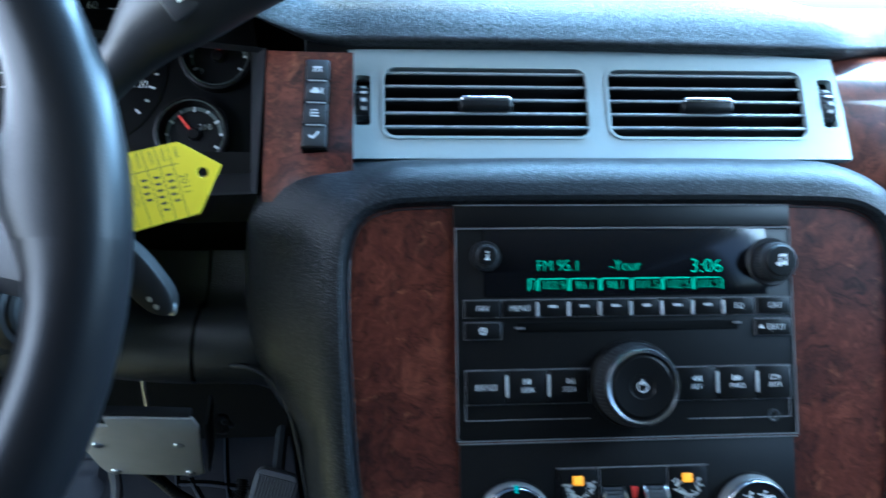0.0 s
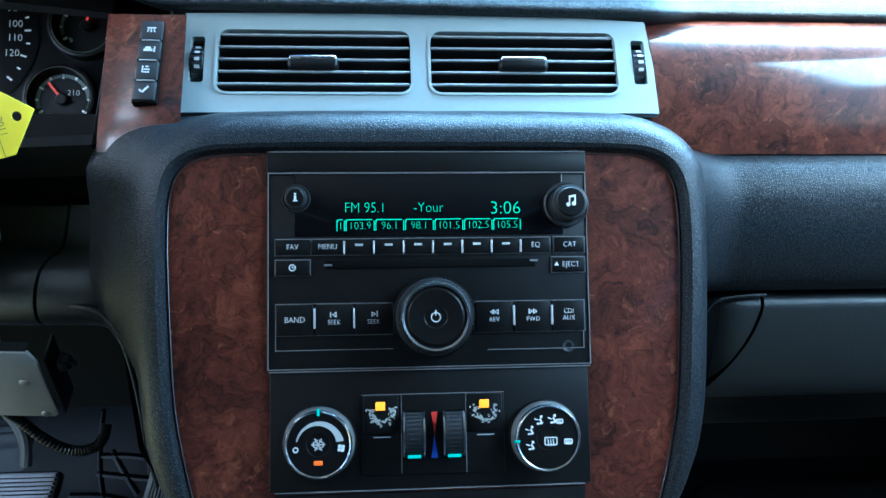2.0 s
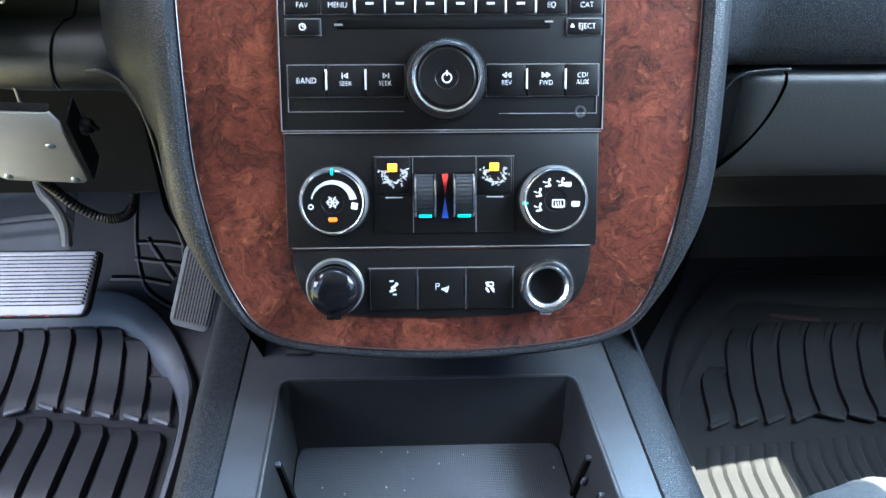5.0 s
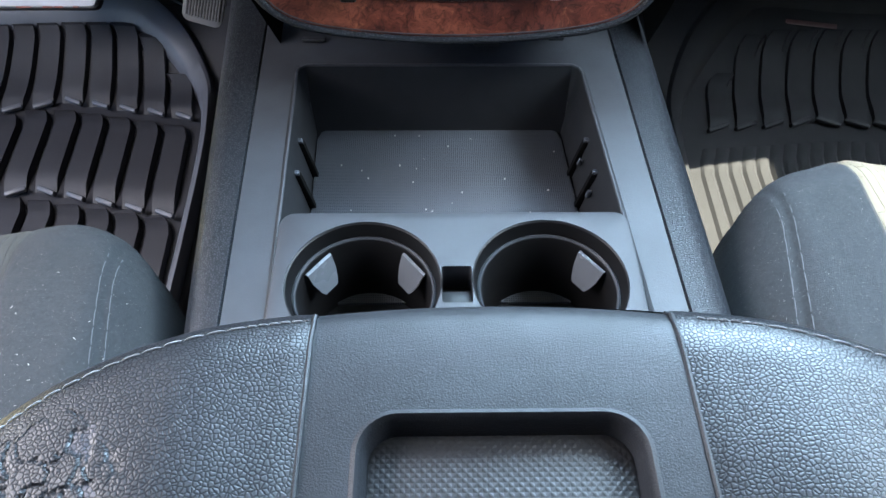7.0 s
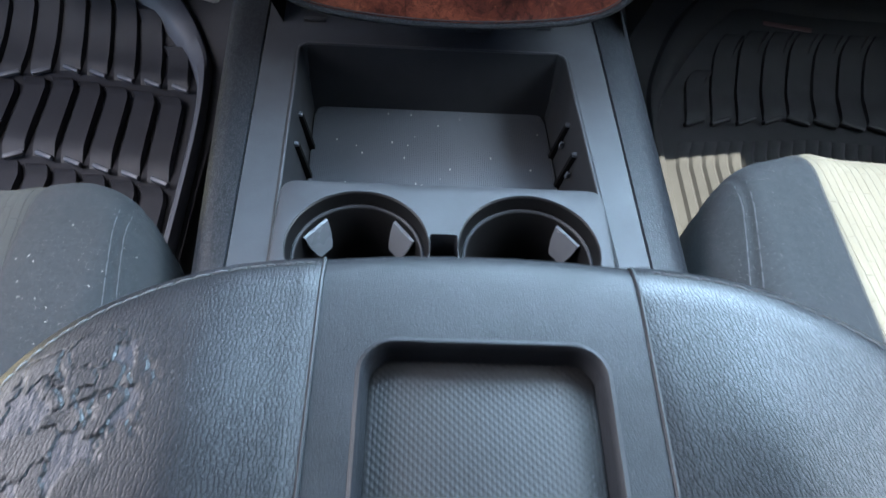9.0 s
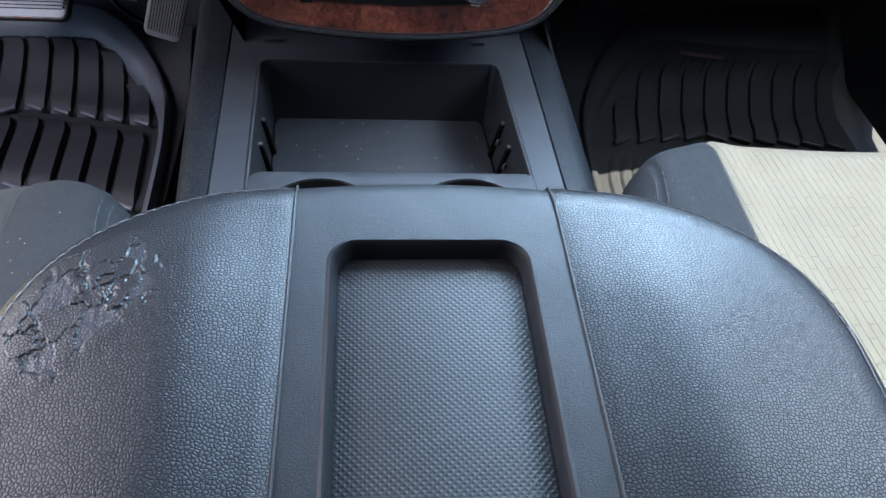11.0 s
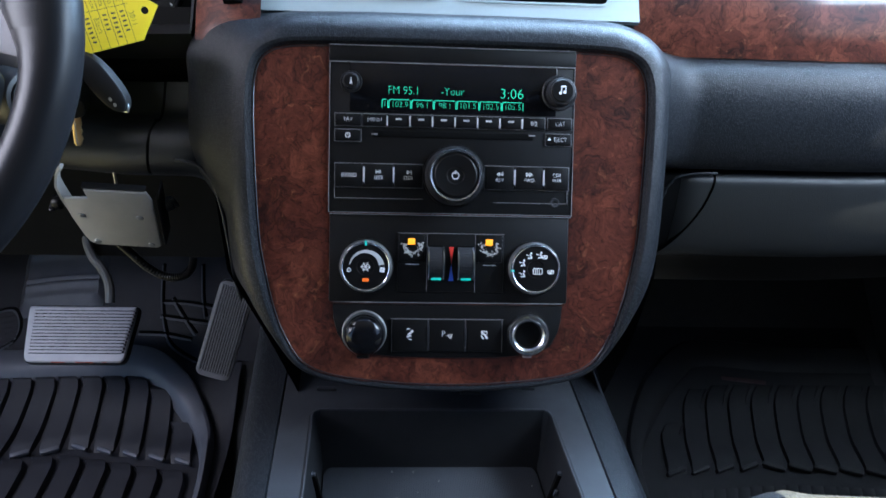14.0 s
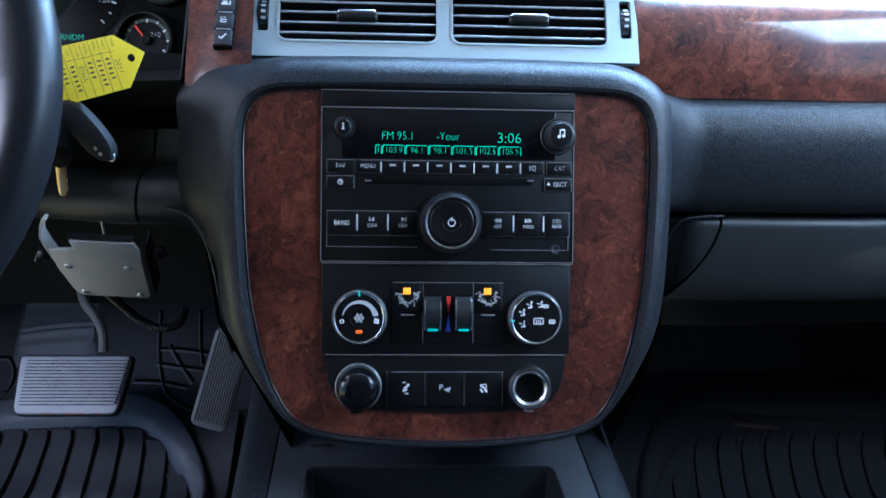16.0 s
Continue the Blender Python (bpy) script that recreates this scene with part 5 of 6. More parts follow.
rim_path = [Vector((x, y, ZC + 0.0004)) for x, y in opening[NY // 2:-(NY // 2)]]
part("tray_rim", tube(rim_path, 0.0011, 6), SMOOTH, console, "rounded lip of the tray")
part("tray_floor", rbox((0.23, 0.34, 0.004), (-0.006, 0.185, 0.2285), None, 0.0), TRAY_SHADE, console)
fl = [(tl(0.2) + 0.009, 0.18), (tl(0.34) + 0.009, 0.336), (tl(0.345) + 0.0115, 0.3445), (tl(0.345) + 0.019, 0.3482), (tr(0.345) - 0.019, 0.3482), (tr(0.345) - 0.0115, 0.3445), (tr(0.34) - 0.009, 0.336), (tr(0.2) - 0.009, 0.18)]
tray_mat = thing("tray_mat", (0, 0.26, 0.2306), "dark textured rubber mat lying in the console tray", "mat")
part("sheet", plate(fl, (), 0.2306, 0.2332, None, 0.0008), TRAY_MAT, tray_mat)
for y in (0.2900, 0.2585):
    for s, f in ((-1, tl), (1, tr)):
        # a thin black upright that leans with the wall, with a pale cap
        M = Matrix.Translation((f(y) - s * 0.0072, y + 0.004, 0.2500)) @ Matrix.Rotation(radians(s * 7.0), 4, "Y") @ Matrix.Rotation(radians(11), 4, "X")
        part("divider_slot", rbox((0.0054, 0.0040, 0.050), (0, 0, 0), M, 0.0004), GAP, console, "narrow black divider slot")
        part("slot_cap", rbox((0.0050, 0.0036, 0.0022), (0, 0, 0.0262), M, 0.0006), TRAY_MAT, console, "pale cap of the slot")
        if s > 0:
            part("slot_rib", rbox((0.0034, 0.0026, 0.007), (-0.0010, -0.0075, 0.010), M, 0.0008), TRAY_MAT, console)
part("front_clip", rbox((0.020, 0.004, 0.003), (0.026, 0.378, ZC + 0.0018), None, 0.001), HARD, console)
part("front_clip", rbox((0.012, 0.004, 0.003), (0.080, 0.385, ZC + 0.0018), None, 0.001), HARD, console)
part("front_clip", rbox((0.018, 0.004, 0.003), (-0.105, 0.383, ZC + 0.0018), None, 0.001), HARD, console)
crumbs = []
rng = random.Random(7)
for k in range(26):
    crumbs.append(rbox((rng.uniform(0.0005, 0.0013),) * 3, (rng.uniform(-0.095, 0.08), rng.uniform(0.225, 0.342), 0.2336), None, 0))
tagged(part("crumb", join(*crumbs), DUST, None), "tiny pale crumbs scattered on the tray mat", "crumbs", "", "stuff")

# cup holder insert
cups = thing("cup_holder", (0, 0.14, 0.225), "grey plastic twin cup holder set into the console tray", "cup holder")
CA, CB, CR_ = (-0.0560, 0.1520), (0.0520, 0.1530), 0.0452
ZK = 0.2945
body = [(p[0], p[1]) for p in rrect(0.2150, 0.185, 0.010, (-0.0020, 0.1135))]
notch = rrect(0.0176, 0.026, 0.002, (-0.0020, 0.1500))
part("body", plate(body, (circle(CR_, CA, 56), circle(CR_, CB, 56), notch), 0.225, ZK, None, 0.003), SMOOTH, cups)
for c in (CA, CB):
    w_ = part("cup_well", lathe([(CR_ + 0.0006, ZK - 0.0002), (CR_ - 0.0008, ZK - 0.0012), (CR_ - 0.0022, ZK - 0.006), (CR_ - 0.0030, ZK - 0.0105), (CR_ - 0.0052, ZK - 0.0112), (CR_ - 0.0060, ZK - 0.0125), (CR_ - 0.0075, ZK - 0.05), (CR_ - 0.010, 0.2275), (0, 0.2270)], 56, Matrix.Translation((c[0], c[1], 0))), BLACK, cups, "deep black cup well")
    part("well_ring", lathe([(CR_ - 0.0034, ZK - 0.0098), (CR_ - 0.0044, ZK - 0.0092), (CR_ - 0.0054, ZK - 0.0104)], 56, Matrix.Translation((c[0], c[1], 0))), SMOOTH, w_)
    for a in (38, 142) if c is CA else (38,):
        ca, sa = math.cos(radians(a)), math.sin(radians(a))
        rings = []
        for q, w in ((0.0, 0.0105), (0.45, 0.0095), (0.85, 0.0070), (1.0, 0.0052)):
            r0, z = CR_ - 0.0080 - 0.0075 * q, ZK - 0.0125 - 0.0180 * q
            rings.append([(c[0] + (r0 - d) * ca - u * sa, c[1] + (r0 - d) * sa + u * ca, z - d * 0.3) for u, d in ((-w, 0), (w, 0), (w, 0.0018), (-w, 0.0018))])
        part("grip_tab", loft(rings, True, True), TAB, w_, "pale grey flexible grip tab")
    part("floor_pad", lathe([(0.0310, 0.2272), (0.0308, 0.2284), (0.0300, 0.2286), (0, 0.2286)], 48, Matrix.Translation((c[0], c[1], 0))), BLACK, w_, "black pad in the cup bottom")
    part("floor_ring", lathe([(0.0326, 0.2274), (0.0322, 0.2282), (0.0316, 0.2274)], 48, Matrix.Translation((c[0], c[1], 0))), SMOOTH, w_)
part("notch_block", rbox((0.0176, 0.012, 0.010), (-0.0020, 0.1440, ZK - 0.012), None, 0.001), BLACK, cups)
part("notch_floor", rbox((0.020, 0.024, 0.002), (-0.0020, 0.150, ZK - 0.022), None, 0), BLACK, cups)

# ---- console lid: armrest ----
lid = thing("armrest_lid", (0.003, -0.15, 0.40), "black leather console armrest lid with a cracked worn corner", "armrest")
LX, LY, LA, LB, LN, ZT = 0.0050, -0.077, 0.1705, 0.1120, 2.60, 0.4475


def lid_front(x):
    t = min(1.0, abs(x - LX) / LA)
    return LY + LB * (1 - t ** LN) ** (1 / LN)


def lid_half(y):
    if y <= LY:
        return LA
    t = min(1.0, (y - LY) / LB)
    return LA * (1 - t ** LN) ** (1 / LN)


def edge_dist(x, y):
    if y <= LY:
        return LA - abs(x - LX)
    fx, fy = abs(x - LX) / LA, (y - LY) / LB
    r = (fx ** LN + fy ** LN) ** (1 / LN)
    gx, gy = fx ** (LN - 1) / LA, fy ** (LN - 1) / LB
    g = math.hypot(gx, gy) / max(1e-6, (fx ** LN + fy ** LN) ** ((LN - 1) / LN)) if r > 1e-6 else 1 / LA
    return (1 - r) / max(g, 1e-6)


def roll(d, r=0.030, h=0.030):
    if d >= r:
        return 0.0
    t = 1 - max(0.0, d) / r
    return h * (1 - math.sqrt(max(0.0, 1 - t * t)))


CH0, CH1 = -0.0543, 0.0600     # sides of the hard centre strip


def pad_z(x, y):
    d = edge_dist(x, y)
    c = min(abs(x - CH0), abs(x - CH1))
    z = ZT + 0.0004 + 0.0022 * smoothstep(0.0, 0.040, c) + 0.0056 * smoothstep(0, 0.085, d) * smoothstep(-0.012, 0.045, c) - roll(d, 0.022, 0.0110)
    # along the strip the pad turns down into the joint
    k = 0.5 * (1 - min(1.0, c / 0.008)) ** 2
    return z - 0.0018 * k - max(0.0, z - ZT - 0.0008) * 2 * k


def wear(x, y):
    """How far the leather is worn at a place, from 0 to 1."""
    dx, dy = x + 0.1275, y + 0.0425
    u, v = 0.50 * dx + 0.866 * dy, -0.866 * dx + 0.50 * dy
    n = noise.noise(Vector((x * 70, y * 70, 3.0))) + 0.5 * noise.noise(Vector((x * 190, y * 190, 7.0)))
    return smoothstep(1.10, 0.78, math.hypot(u / 0.0355, v / 0.0240) + 0.34 * n)


def plate_at(x, y):
    """The place among the leather plates, the nearness of a crack, and the plate's centre."""
    warp = Vector((noise.noise(Vector((x * 130, y * 130, 1))), noise.noise(Vector((x * 130, y * 130, 9))), 0)) * 0.0050
    warp += Vector((noise.noise(Vector((x * 480, y * 480, 4))), noise.noise(Vector((x * 480, y * 480, 6))), 0)) * 0.0014
    q = Vector((x, y * 0.75, 0.02)) * 88 + warp * 88
    dd, near = noise.voronoi(q)
    return q, dd[1] - dd[0], near[0].copy()


def peeled(c):
    """Whether the plate round this cell centre has come away; more have lower down."""
    return noise.noise_vector(c * 3.7).x > 0.16 + 6.0 * (c.y / 66 + 0.045) and wear(c.x / 88, c.y / 66) > 0.3


def cracked(x, y):
    """Plates of leather parted by fine cracks; some have peeled away and left ragged hollows."""
    k = wear(x, y)
    if k <= 0:
        return 0.0
    q, e, c = plate_at(x, y)
    r = noise.noise_vector(c * 3.7)
    if peeled(c):
        # bare backing where a plate is gone, rough and a little lower
        return k * (-0.00035 + 0.00025 * noise.noise(Vector((x * 420, y * 260, 2))) + 0.00015 * noise.noise(Vector((x * 1100, y * 900, 5))))
    tilt = 0.00035 * ((q.x - c.x) * r.y + (q.y - c.y) * r.z)
    curl = 0.0003 * smoothstep(-0.2, 0.5, r.y + r.z) * smoothstep(0.30, 0.04, e)
    return k * (0.0002 + 0.0003 * r.z + tilt + curl - 0.0007 * (1 - smoothstep(0.015, 0.070, e)))


def pad(s, nx, ny, crack):
    rings = []
    y0 = -0.34
    inner = CH0 if s < 0 else CH1
    top = lid_front(inner)
    for j in range(ny + 1):
        t = j / ny
        # most rows lie in the front part, where the pad is seen from near
        y = y0 + (-0.105 - y0) * t / 0.2 if t < 0.2 else -0.105 + (top + 0.105) * (1 - (1 - (t - 0.2) / 0.8) ** 1.35)
        xo = LX + s * lid_half(y)
        if (xo - inner) * s < 0:
            xo = inner
        ring = []
        for i in range(nx + 1):
            q = i / nx
            q = 1 - (1 - q) ** 1.25
            x = inner + (xo - inner) * q
            if i == 0:
                ring.append((x, y, pad_z(x, y) - 0.010))
            ring.append((x, y, pad_z(x, y) + (cracked(x, y) if crack else 0.0)))
        rings.append(ring)
    return loft(rings, False, False)


worn_pad = part("arm_pad", pad(-1, 250, 360, True), LEATHER, lid, "grained black leather pad, cracked and peeling", smooth=60)
worn_pad.data.materials.append(FLAKED)
for f in worn_pad.data.polygons:
    if wear(f.center.x, f.center.y) > 0.3 and peeled(plate_at(f.center.x, f.center.y)[2]):
        f.material_index = 1
part("arm_pad", pad(1, 60, 110, False), LEATHER, lid, "grained black leather pad", smooth=60)
xs = [LX + LA * math.sin(radians(-90 + 180 * k / 90)) for k in range(91)]
outline = [(LX - LA, -0.34)] + [(x, lid_front(x)) for x in xs] + [(LX + LA, -0.34)]
skirt = [[(LX + (x - LX) * f, LY + (y - LY) * f if y > LY else y, z) for x, y in outline] for f, z in ((1.0, ZT - 0.0102), (1.006, ZT - 0.018), (1.006, ZT - 0.034), (0.99, ZT - 0.050), (0.95, ZT - 0.056))]
part("lid_skirt", loft(skirt, False, False), LEATHER, lid)
seam = [(LX + (x - LX) * 0.960, LY + (y - LY) * 0.942 if y > LY else y) for x, y in outline]
seam3 = [Vector((x, y, pad_z(x, y) + 0.0004)) for x, y in seam if not (CH0 - 0.001 < x < CH1 + 0.001 and y > 0)]
THREAD = mat("grey_thread", (0.11, 0.113, 0.118), 0.7, vary=0.1)


def thread(points, step=0.0034, r=0.00028):
    """One sewn thread: it comes up and dips again at every stitch."""
    fine, out, rad, acc = spline(points, 6), [], [], 0.0
    for a, b in zip(fine[:-1], fine[1:]):
        acc += (b - a).length
        if acc > step / 4:
            acc = 0.0
            up = len(out) % 4 in (0, 1, 2)
            out.append(b + Vector((0, 0, 0.0001 if up else -0.0007)))
            rad.append(r if up else r * 0.6)
    return tube(out, rad, 5)


part("stitching", thread([p for p in seam3 if p.x < LX]), THREAD, lid, "pale thread stitching")
part("stitching", thread([p for p in seam3 if p.x > LX]), THREAD, lid, "pale thread stitching")
# hard centre strip with its recess
rec = rrect(0.0838, 0.264, 0.0125, (0.0028, -0.1404), 8)
strip = [(CH0, -0.34), (CH1, -0.34), (CH1, -0.004), (CH0, -0.004)]
part("centre_strip", plate([(x, y) for x, y in strip], (rec,), ZT - 0.008, ZT), STRIP, lid, "hard plastic centre strip")
fr = []
for y, z in ((-0.004, 0), (0.004, -0.00008), (0.010, -0.00025), (0.016, -0.0006), (0.0215, -0.0012), (0.0262, -0.0023), (0.0302, -0.0042), (0.0332, -0.0070), (0.0350, -0.0105), (0.0356, -0.0150), (0.0355, -0.030), (0.033, -0.055)):
    fr.append([(CH0 + (CH1 - CH0) * k / 16, y - 0.0035 * ((k - 8) / 8) ** 2 * smoothstep(0.005, 0.025, y), ZT + z) for k in range(17)])
part("strip_nose", loft(fr, False, False), STRIP, lid)
rr = [[(x, y, ZT + dz) for x, y in inset(rec, d)] for d, dz in ((-0.0008, 0.0002), (0.0006, 0.0008), (0.0016, -0.0004), (0.0022, -0.003), (0.0034, -0.0085), (0.0046, -0.0140))]
part("recess_wall", loft(rr, True, False), STRIP, lid)
part("recess_pad", plate(inset(rec, 0.0032), (), ZT - 0.021, ZT - 0.0080, None, 0.0012), KNURL, lid, "knurled rubber pad in the recess")
for x in (CH0, CH1):
    part("strip_edge", tube([(x, -0.34, ZT + 0.0002), (x, -0.01, ZT + 0.0002), (x, 0.016, ZT), (x, 0.0275, ZT - 0.0034), (x, 0.032, ZT - 0.012)], 0.0008, 6), STRIP, lid)
part("box_wall", rbox((0.26, 0.36, 0.14), (0.002, -0.165, 0.332), None, 0.01), HARD, lid)

# ---- seats ----
CLOTH_THREAD = mat("seat_thread", (0.055, 0.058, 0.064), 0.8, vary=0.1)
def seat_cushion(s, label, dy, dz, xs):
    t = thing("seat_cushion", (0.42 * s, 0.0, 0.0), label, "car seat", "front seats")
    x_in, x_out = 0.160, 0.70

    def top(x, y):
        b = smoothstep(0.170, 0.215, x) * (1 - smoothstep(0.235, 0.30, x))
        z = 0.289 + dz + 0.010 * b - 0.006 * smoothstep(0.25, 0.40, x)
        # rounded inner edge and front edge
        dx = x - x_in
        if dx < 0.055:
            z -= 0.070 * (1 - math.sqrt(max(0.0, 1 - (1 - max(0, dx) / 0.055) ** 2)))
        dyf = front(x) - y
        if dyf < 0.05:
            z -= 0.06 * (1 - math.sqrt(max(0.0, 1 - (1 - max(0, dyf) / 0.05) ** 2)))
        return z

    def front(x):
        q = max(0.0, 1 - max(0.0, x - 0.1625) / 0.085)
        return 0.268 + dy + 0.014 * smoothstep(0.235, 0.275, x) * (s > 0) - 0.14 * (1 - math.sqrt(max(0.0, 1 - q * q)))

    def sheet(x0, x1, nx, ny, groove=None):
        rings = []
        for j in range(ny + 1):
            q = j / ny
            ring = []
            for i in range(nx + 1):
                x = x0 + (x1 - x0) * i / nx
                y = -0.36 + (front(x) + 0.36) * (1 - (1 - q) ** 1.8)
                ring.append((s * x, y, top(x, y) - (groove(x, y) if groove else 0)))
            # down the front face
            rings.append(ring)
        for d, o in ((0.02, 0.006), (0.06, 0.006), (0.13, -0.01), (0.24, -0.03)):
            rings.append([(s * (x0 + (x1 - x0) * i / nx), front(x0 + (x1 - x0) * i / nx) + o, top(x0 + (x1 - x0) * i / nx, front(x0 + (x1 - x0) * i / nx)) - d) for i in range(nx + 1)])
        return loft(rings, False, False)

    def seam(x, y):
        return 0.0022 * math.exp(-((x - xs) / 0.0025) ** 2) + 0.0018 * math.exp(-((x - 0.189 - 0.016 * smoothstep(0.06, 0.24, y - dy)) / 0.0016) ** 2)

    part("side_bolster", sheet(x_in, xs, 60, 70, seam), CLOTH, t, "plain dark grey cloth bolster", smooth=60)
    part("cushion_insert", sheet(xs, x_out, 60, 60, lambda x, y: 0.0022 * math.exp(-((x - xs) / 0.0025) ** 2)), INSERT, t, "patterned grey cloth seat insert", smooth=60)
    side = [[(s * x_in, y, 0.220), (s * (x_in - 0.004), y, 0.17), (s * x_in, y, 0.05)] for y in (-0.36, 0.0, 0.10, 0.128 + dy)]
    part("cushion_side", loft(side, False, False), CLOTH, t)
    for o in (0.0, 0.0062):
        pts = []
        for k in range(14):
            y = -0.05 + (front(0.205) - 0.030 + 0.05) * k / 13
            x = 0.186 + o + 0.016 * smoothstep(0.06, 0.24, y - dy)
            pts.append(Vector((s * x, y, top(x, y) + 0.0003)))
        part("stitching", thread(pts, 0.0042, 0.0003), CLOTH_THREAD, t, "dark seam stitching")
    part("seat_base", rbox((0.48, 0.50, 0.10), (s * 0.43, -0.08, 0.06), None, 0.01), HARD, t)
    return t


seat_cushion(-1, "dark grey cloth driver seat cushion beside the console", -0.043, -0.003, 0.2660)
seat_cushion(1, "grey cloth passenger seat cushion lit by the sun", 0.002, -0.001, 0.2620)

rng = random.Random(21)
lint = []
for k in range(24):
    x, y = rng.uniform(-0.262, -0.185), rng.uniform(0.02, 0.160)
    z = 0.2865 + 0.010 * smoothstep(0.170, 0.215, -x) * (1 - smoothstep(0.235, 0.30, -x)) - 0.070 * (1 - math.sqrt(max(0.0, 1 - (1 - min(0.055, -x - 0.160) / 0.055) ** 2)))
    a, L = rng.uniform(0, 6.28), rng.uniform(0.0005, 0.0020)
    lint.append(tube([(x, y, z), (x + L * math.cos(a), y + L * math.sin(a), z + 0.0002)], 0.00018, 4))
tagged(part("lint", join(*lint), DUST, None), "pale lint flecks stuck to the seat bolster", "lint", "", "stuff")

# ---- floor mats ----
def floor_z(y):
    pts = floor_prof
    for (a, za), (b, zb) in zip(pts[:-1], pts[1:]):
        if a <= y <= b:
            return za + (zb - za) * (y - a) / (b - a)
    return pts[-1][1]


def mat_z(y):
    return max(0.0, 0.0 + 0.55 * max(0.0, y - 0.67) ** 1.0 * smoothstep(0.60, 0.76, y)) - 0.006


def floor_mat(s, label, dy, rows):
    t = thing("floor_mat", (0.45 * s, 0.6, 0), label, "floor mat", "rubber floor mats")
    x0, x1 = 0.272, 0.70
    # one rubber in three tones: light and shade are put into the colour
    rubber, rim = (RUBBER, RUBBER_LIT) if s < 0 else (RUBBER_SHADED, RUBBER_SHADED)
    rings = []
    for j in range(41):
        y = 0.12 + ((0.785 if s < 0 else 0.94) - 0.12) * j / 40
        rings.append([(s * (x0 + (x1 - x0) * i / 10), y, mat_z(y) - 0.003) for i in range(11)])
    part("sheet", loft(rings, False, False), rubber, t)
    # raised lip: along the tunnel and round the front
    if s < 0:
        lipc = spline([(0.284, 0.20, 0), (0.285, 0.40, 0), (0.290, 0.57, 0), (0.3025, 0.660, 0), (0.321, 0.703, 0), (0.354, 0.744, 0), (0.388, 0.770, 0), (0.425, 0.781, 0), (0.50, 0.780, 0), (0.57, 0.774, 0), (0.70, 0.768, 0)], 6)
    else:
        lipc = spline([(0.286, 0.20, 0), (0.286, 0.40, 0), (0.288, 0.60 + dy, 0), (0.300, 0.70 + dy, 0), (0.335, 0.775 + dy, 0), (0.385, 0.828 + dy, 0), (0.43, 0.850 + dy, 0), (0.55, 0.842 + dy, 0), (0.70, 0.84 + dy, 0)], 6)
    lr = []
    for i, p in enumerate(lipc):
        d = (lipc[min(i + 1, len(lipc) - 1)] - lipc[max(i - 1, 0)]).normalized()
        nrm = Vector((-d.y, d.x, 0))
        wide = 0.0045 + 0.0105 * smoothstep(0.60, 0.76, p.y)
        lr.append([(s * (p.x + nrm.x * o * wide), p.y + nrm.y * o * wide, mat_z(p.y + nrm.y * o * wide) + h * (1.0 if s < 0 else 0.4)) for o, h in ((-1.3, -0.004), (-1.0, 0.012), (-0.5, 0.016), (0.6, 0.017), (1.0, 0.014), (1.5, -0.004))])
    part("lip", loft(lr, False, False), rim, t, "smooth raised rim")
    # ribs in three staggered rows, each with a raised tip
    for row, (y_mid, drop, y_end, x_first, pitch, fan) in enumerate(rows):
        for k in range(10 if pitch > 0.02 else 21):
            xa = x_first + pitch * k
            soft = s > 0 and row > 0
            if xa > 0.68:
                continue
            # the front ends form a shallow chevron
            ya = y_mid - drop * abs(0.478 - xa)
            yb = min(y_end, (0.690 if s < 0 else 0.715) + dy + 1.25 * (xa - 0.318)) if row == 0 else y_end - drop * 0.8 * abs(0.478 - xa)
            if yb - ya < 0.03:
                continue
            R = []
            for j in range(11):
                q = j / 10
                y = ya + (yb - ya) * q
                x = xa + (fan - (1.0 * (xa - 0.345) if s < 0 and row == 0 else 0)) * (y - ya) + 0.012 * smoothstep(0.84, 1.0, q)
                h = 0.0100 * min(1, 8 * q, 8 * (1 - q) + 0.2)
                w = pitch * (0.5 if soft else 0.39)
                h *= 0.32 if soft else 1.0 if s < 0 else 0.6
                z = mat_z(y) - 0.003
                R.append([(s * (x - w), y, z), (s * (x - w * (0.55 if soft else 0.90)), y, z + h), (s * (x + w * (0.55 if soft else 0.90)), y, z + h), (s * (x + w), y, z)])
            part("rib", loft(R, False, False), rubber, t)
            if s > 0 and row > 0:
                continue
            lean = 24 if xa < 0.49 else -26
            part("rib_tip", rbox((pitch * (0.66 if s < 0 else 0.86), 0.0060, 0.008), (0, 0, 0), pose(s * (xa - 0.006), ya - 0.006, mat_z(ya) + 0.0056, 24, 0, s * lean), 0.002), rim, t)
    return t


floor_mat(-1, "black rubber driver floor mat with raised ribs", 0.0, ((0.665, 0.20, 0.764, 0.3300, 0.0365, 0.13), (0.512, 0.25, 0.653, 0.3200, 0.0355, 0.06), (0.36, 0.25, 0.500, 0.312, 0.0345, 0.03)))
right_mat = floor_mat(1, "black rubber passenger floor mat partly in sun", -0.048, ((0.624, 0.09, 0.755, 0.3485, 0.0355, 0.16), (0.36, 0.10, 0.590, 0.311, 0.0172, 0.02)))
part("emblem", rbox((0.070, 0.0065, 0.0014), (0, 0, 0), pose(0.490, 0.761, 0.0435, 29, 0, -11), 0.0005), mat("faded_red_print", (0.042, 0.012, 0.012), 0.5, vary=0.3, scale=300), right_mat, "faded red emblem")
tb = thing("toe_board_cover", (-0.45, 0.92, 0.1), "ridged dark cover on the driver toe board", "toe board")


def toe(x, y, h):
    return Vector((x, y, floor_z(y) + h))


tr_ = []
for j in range(21):
    y = 0.79 + 0.24 * j / 20
    tr_.append([toe(-0.72 + 0.50 * i / 16, y, 0.004) for i in range(17)])
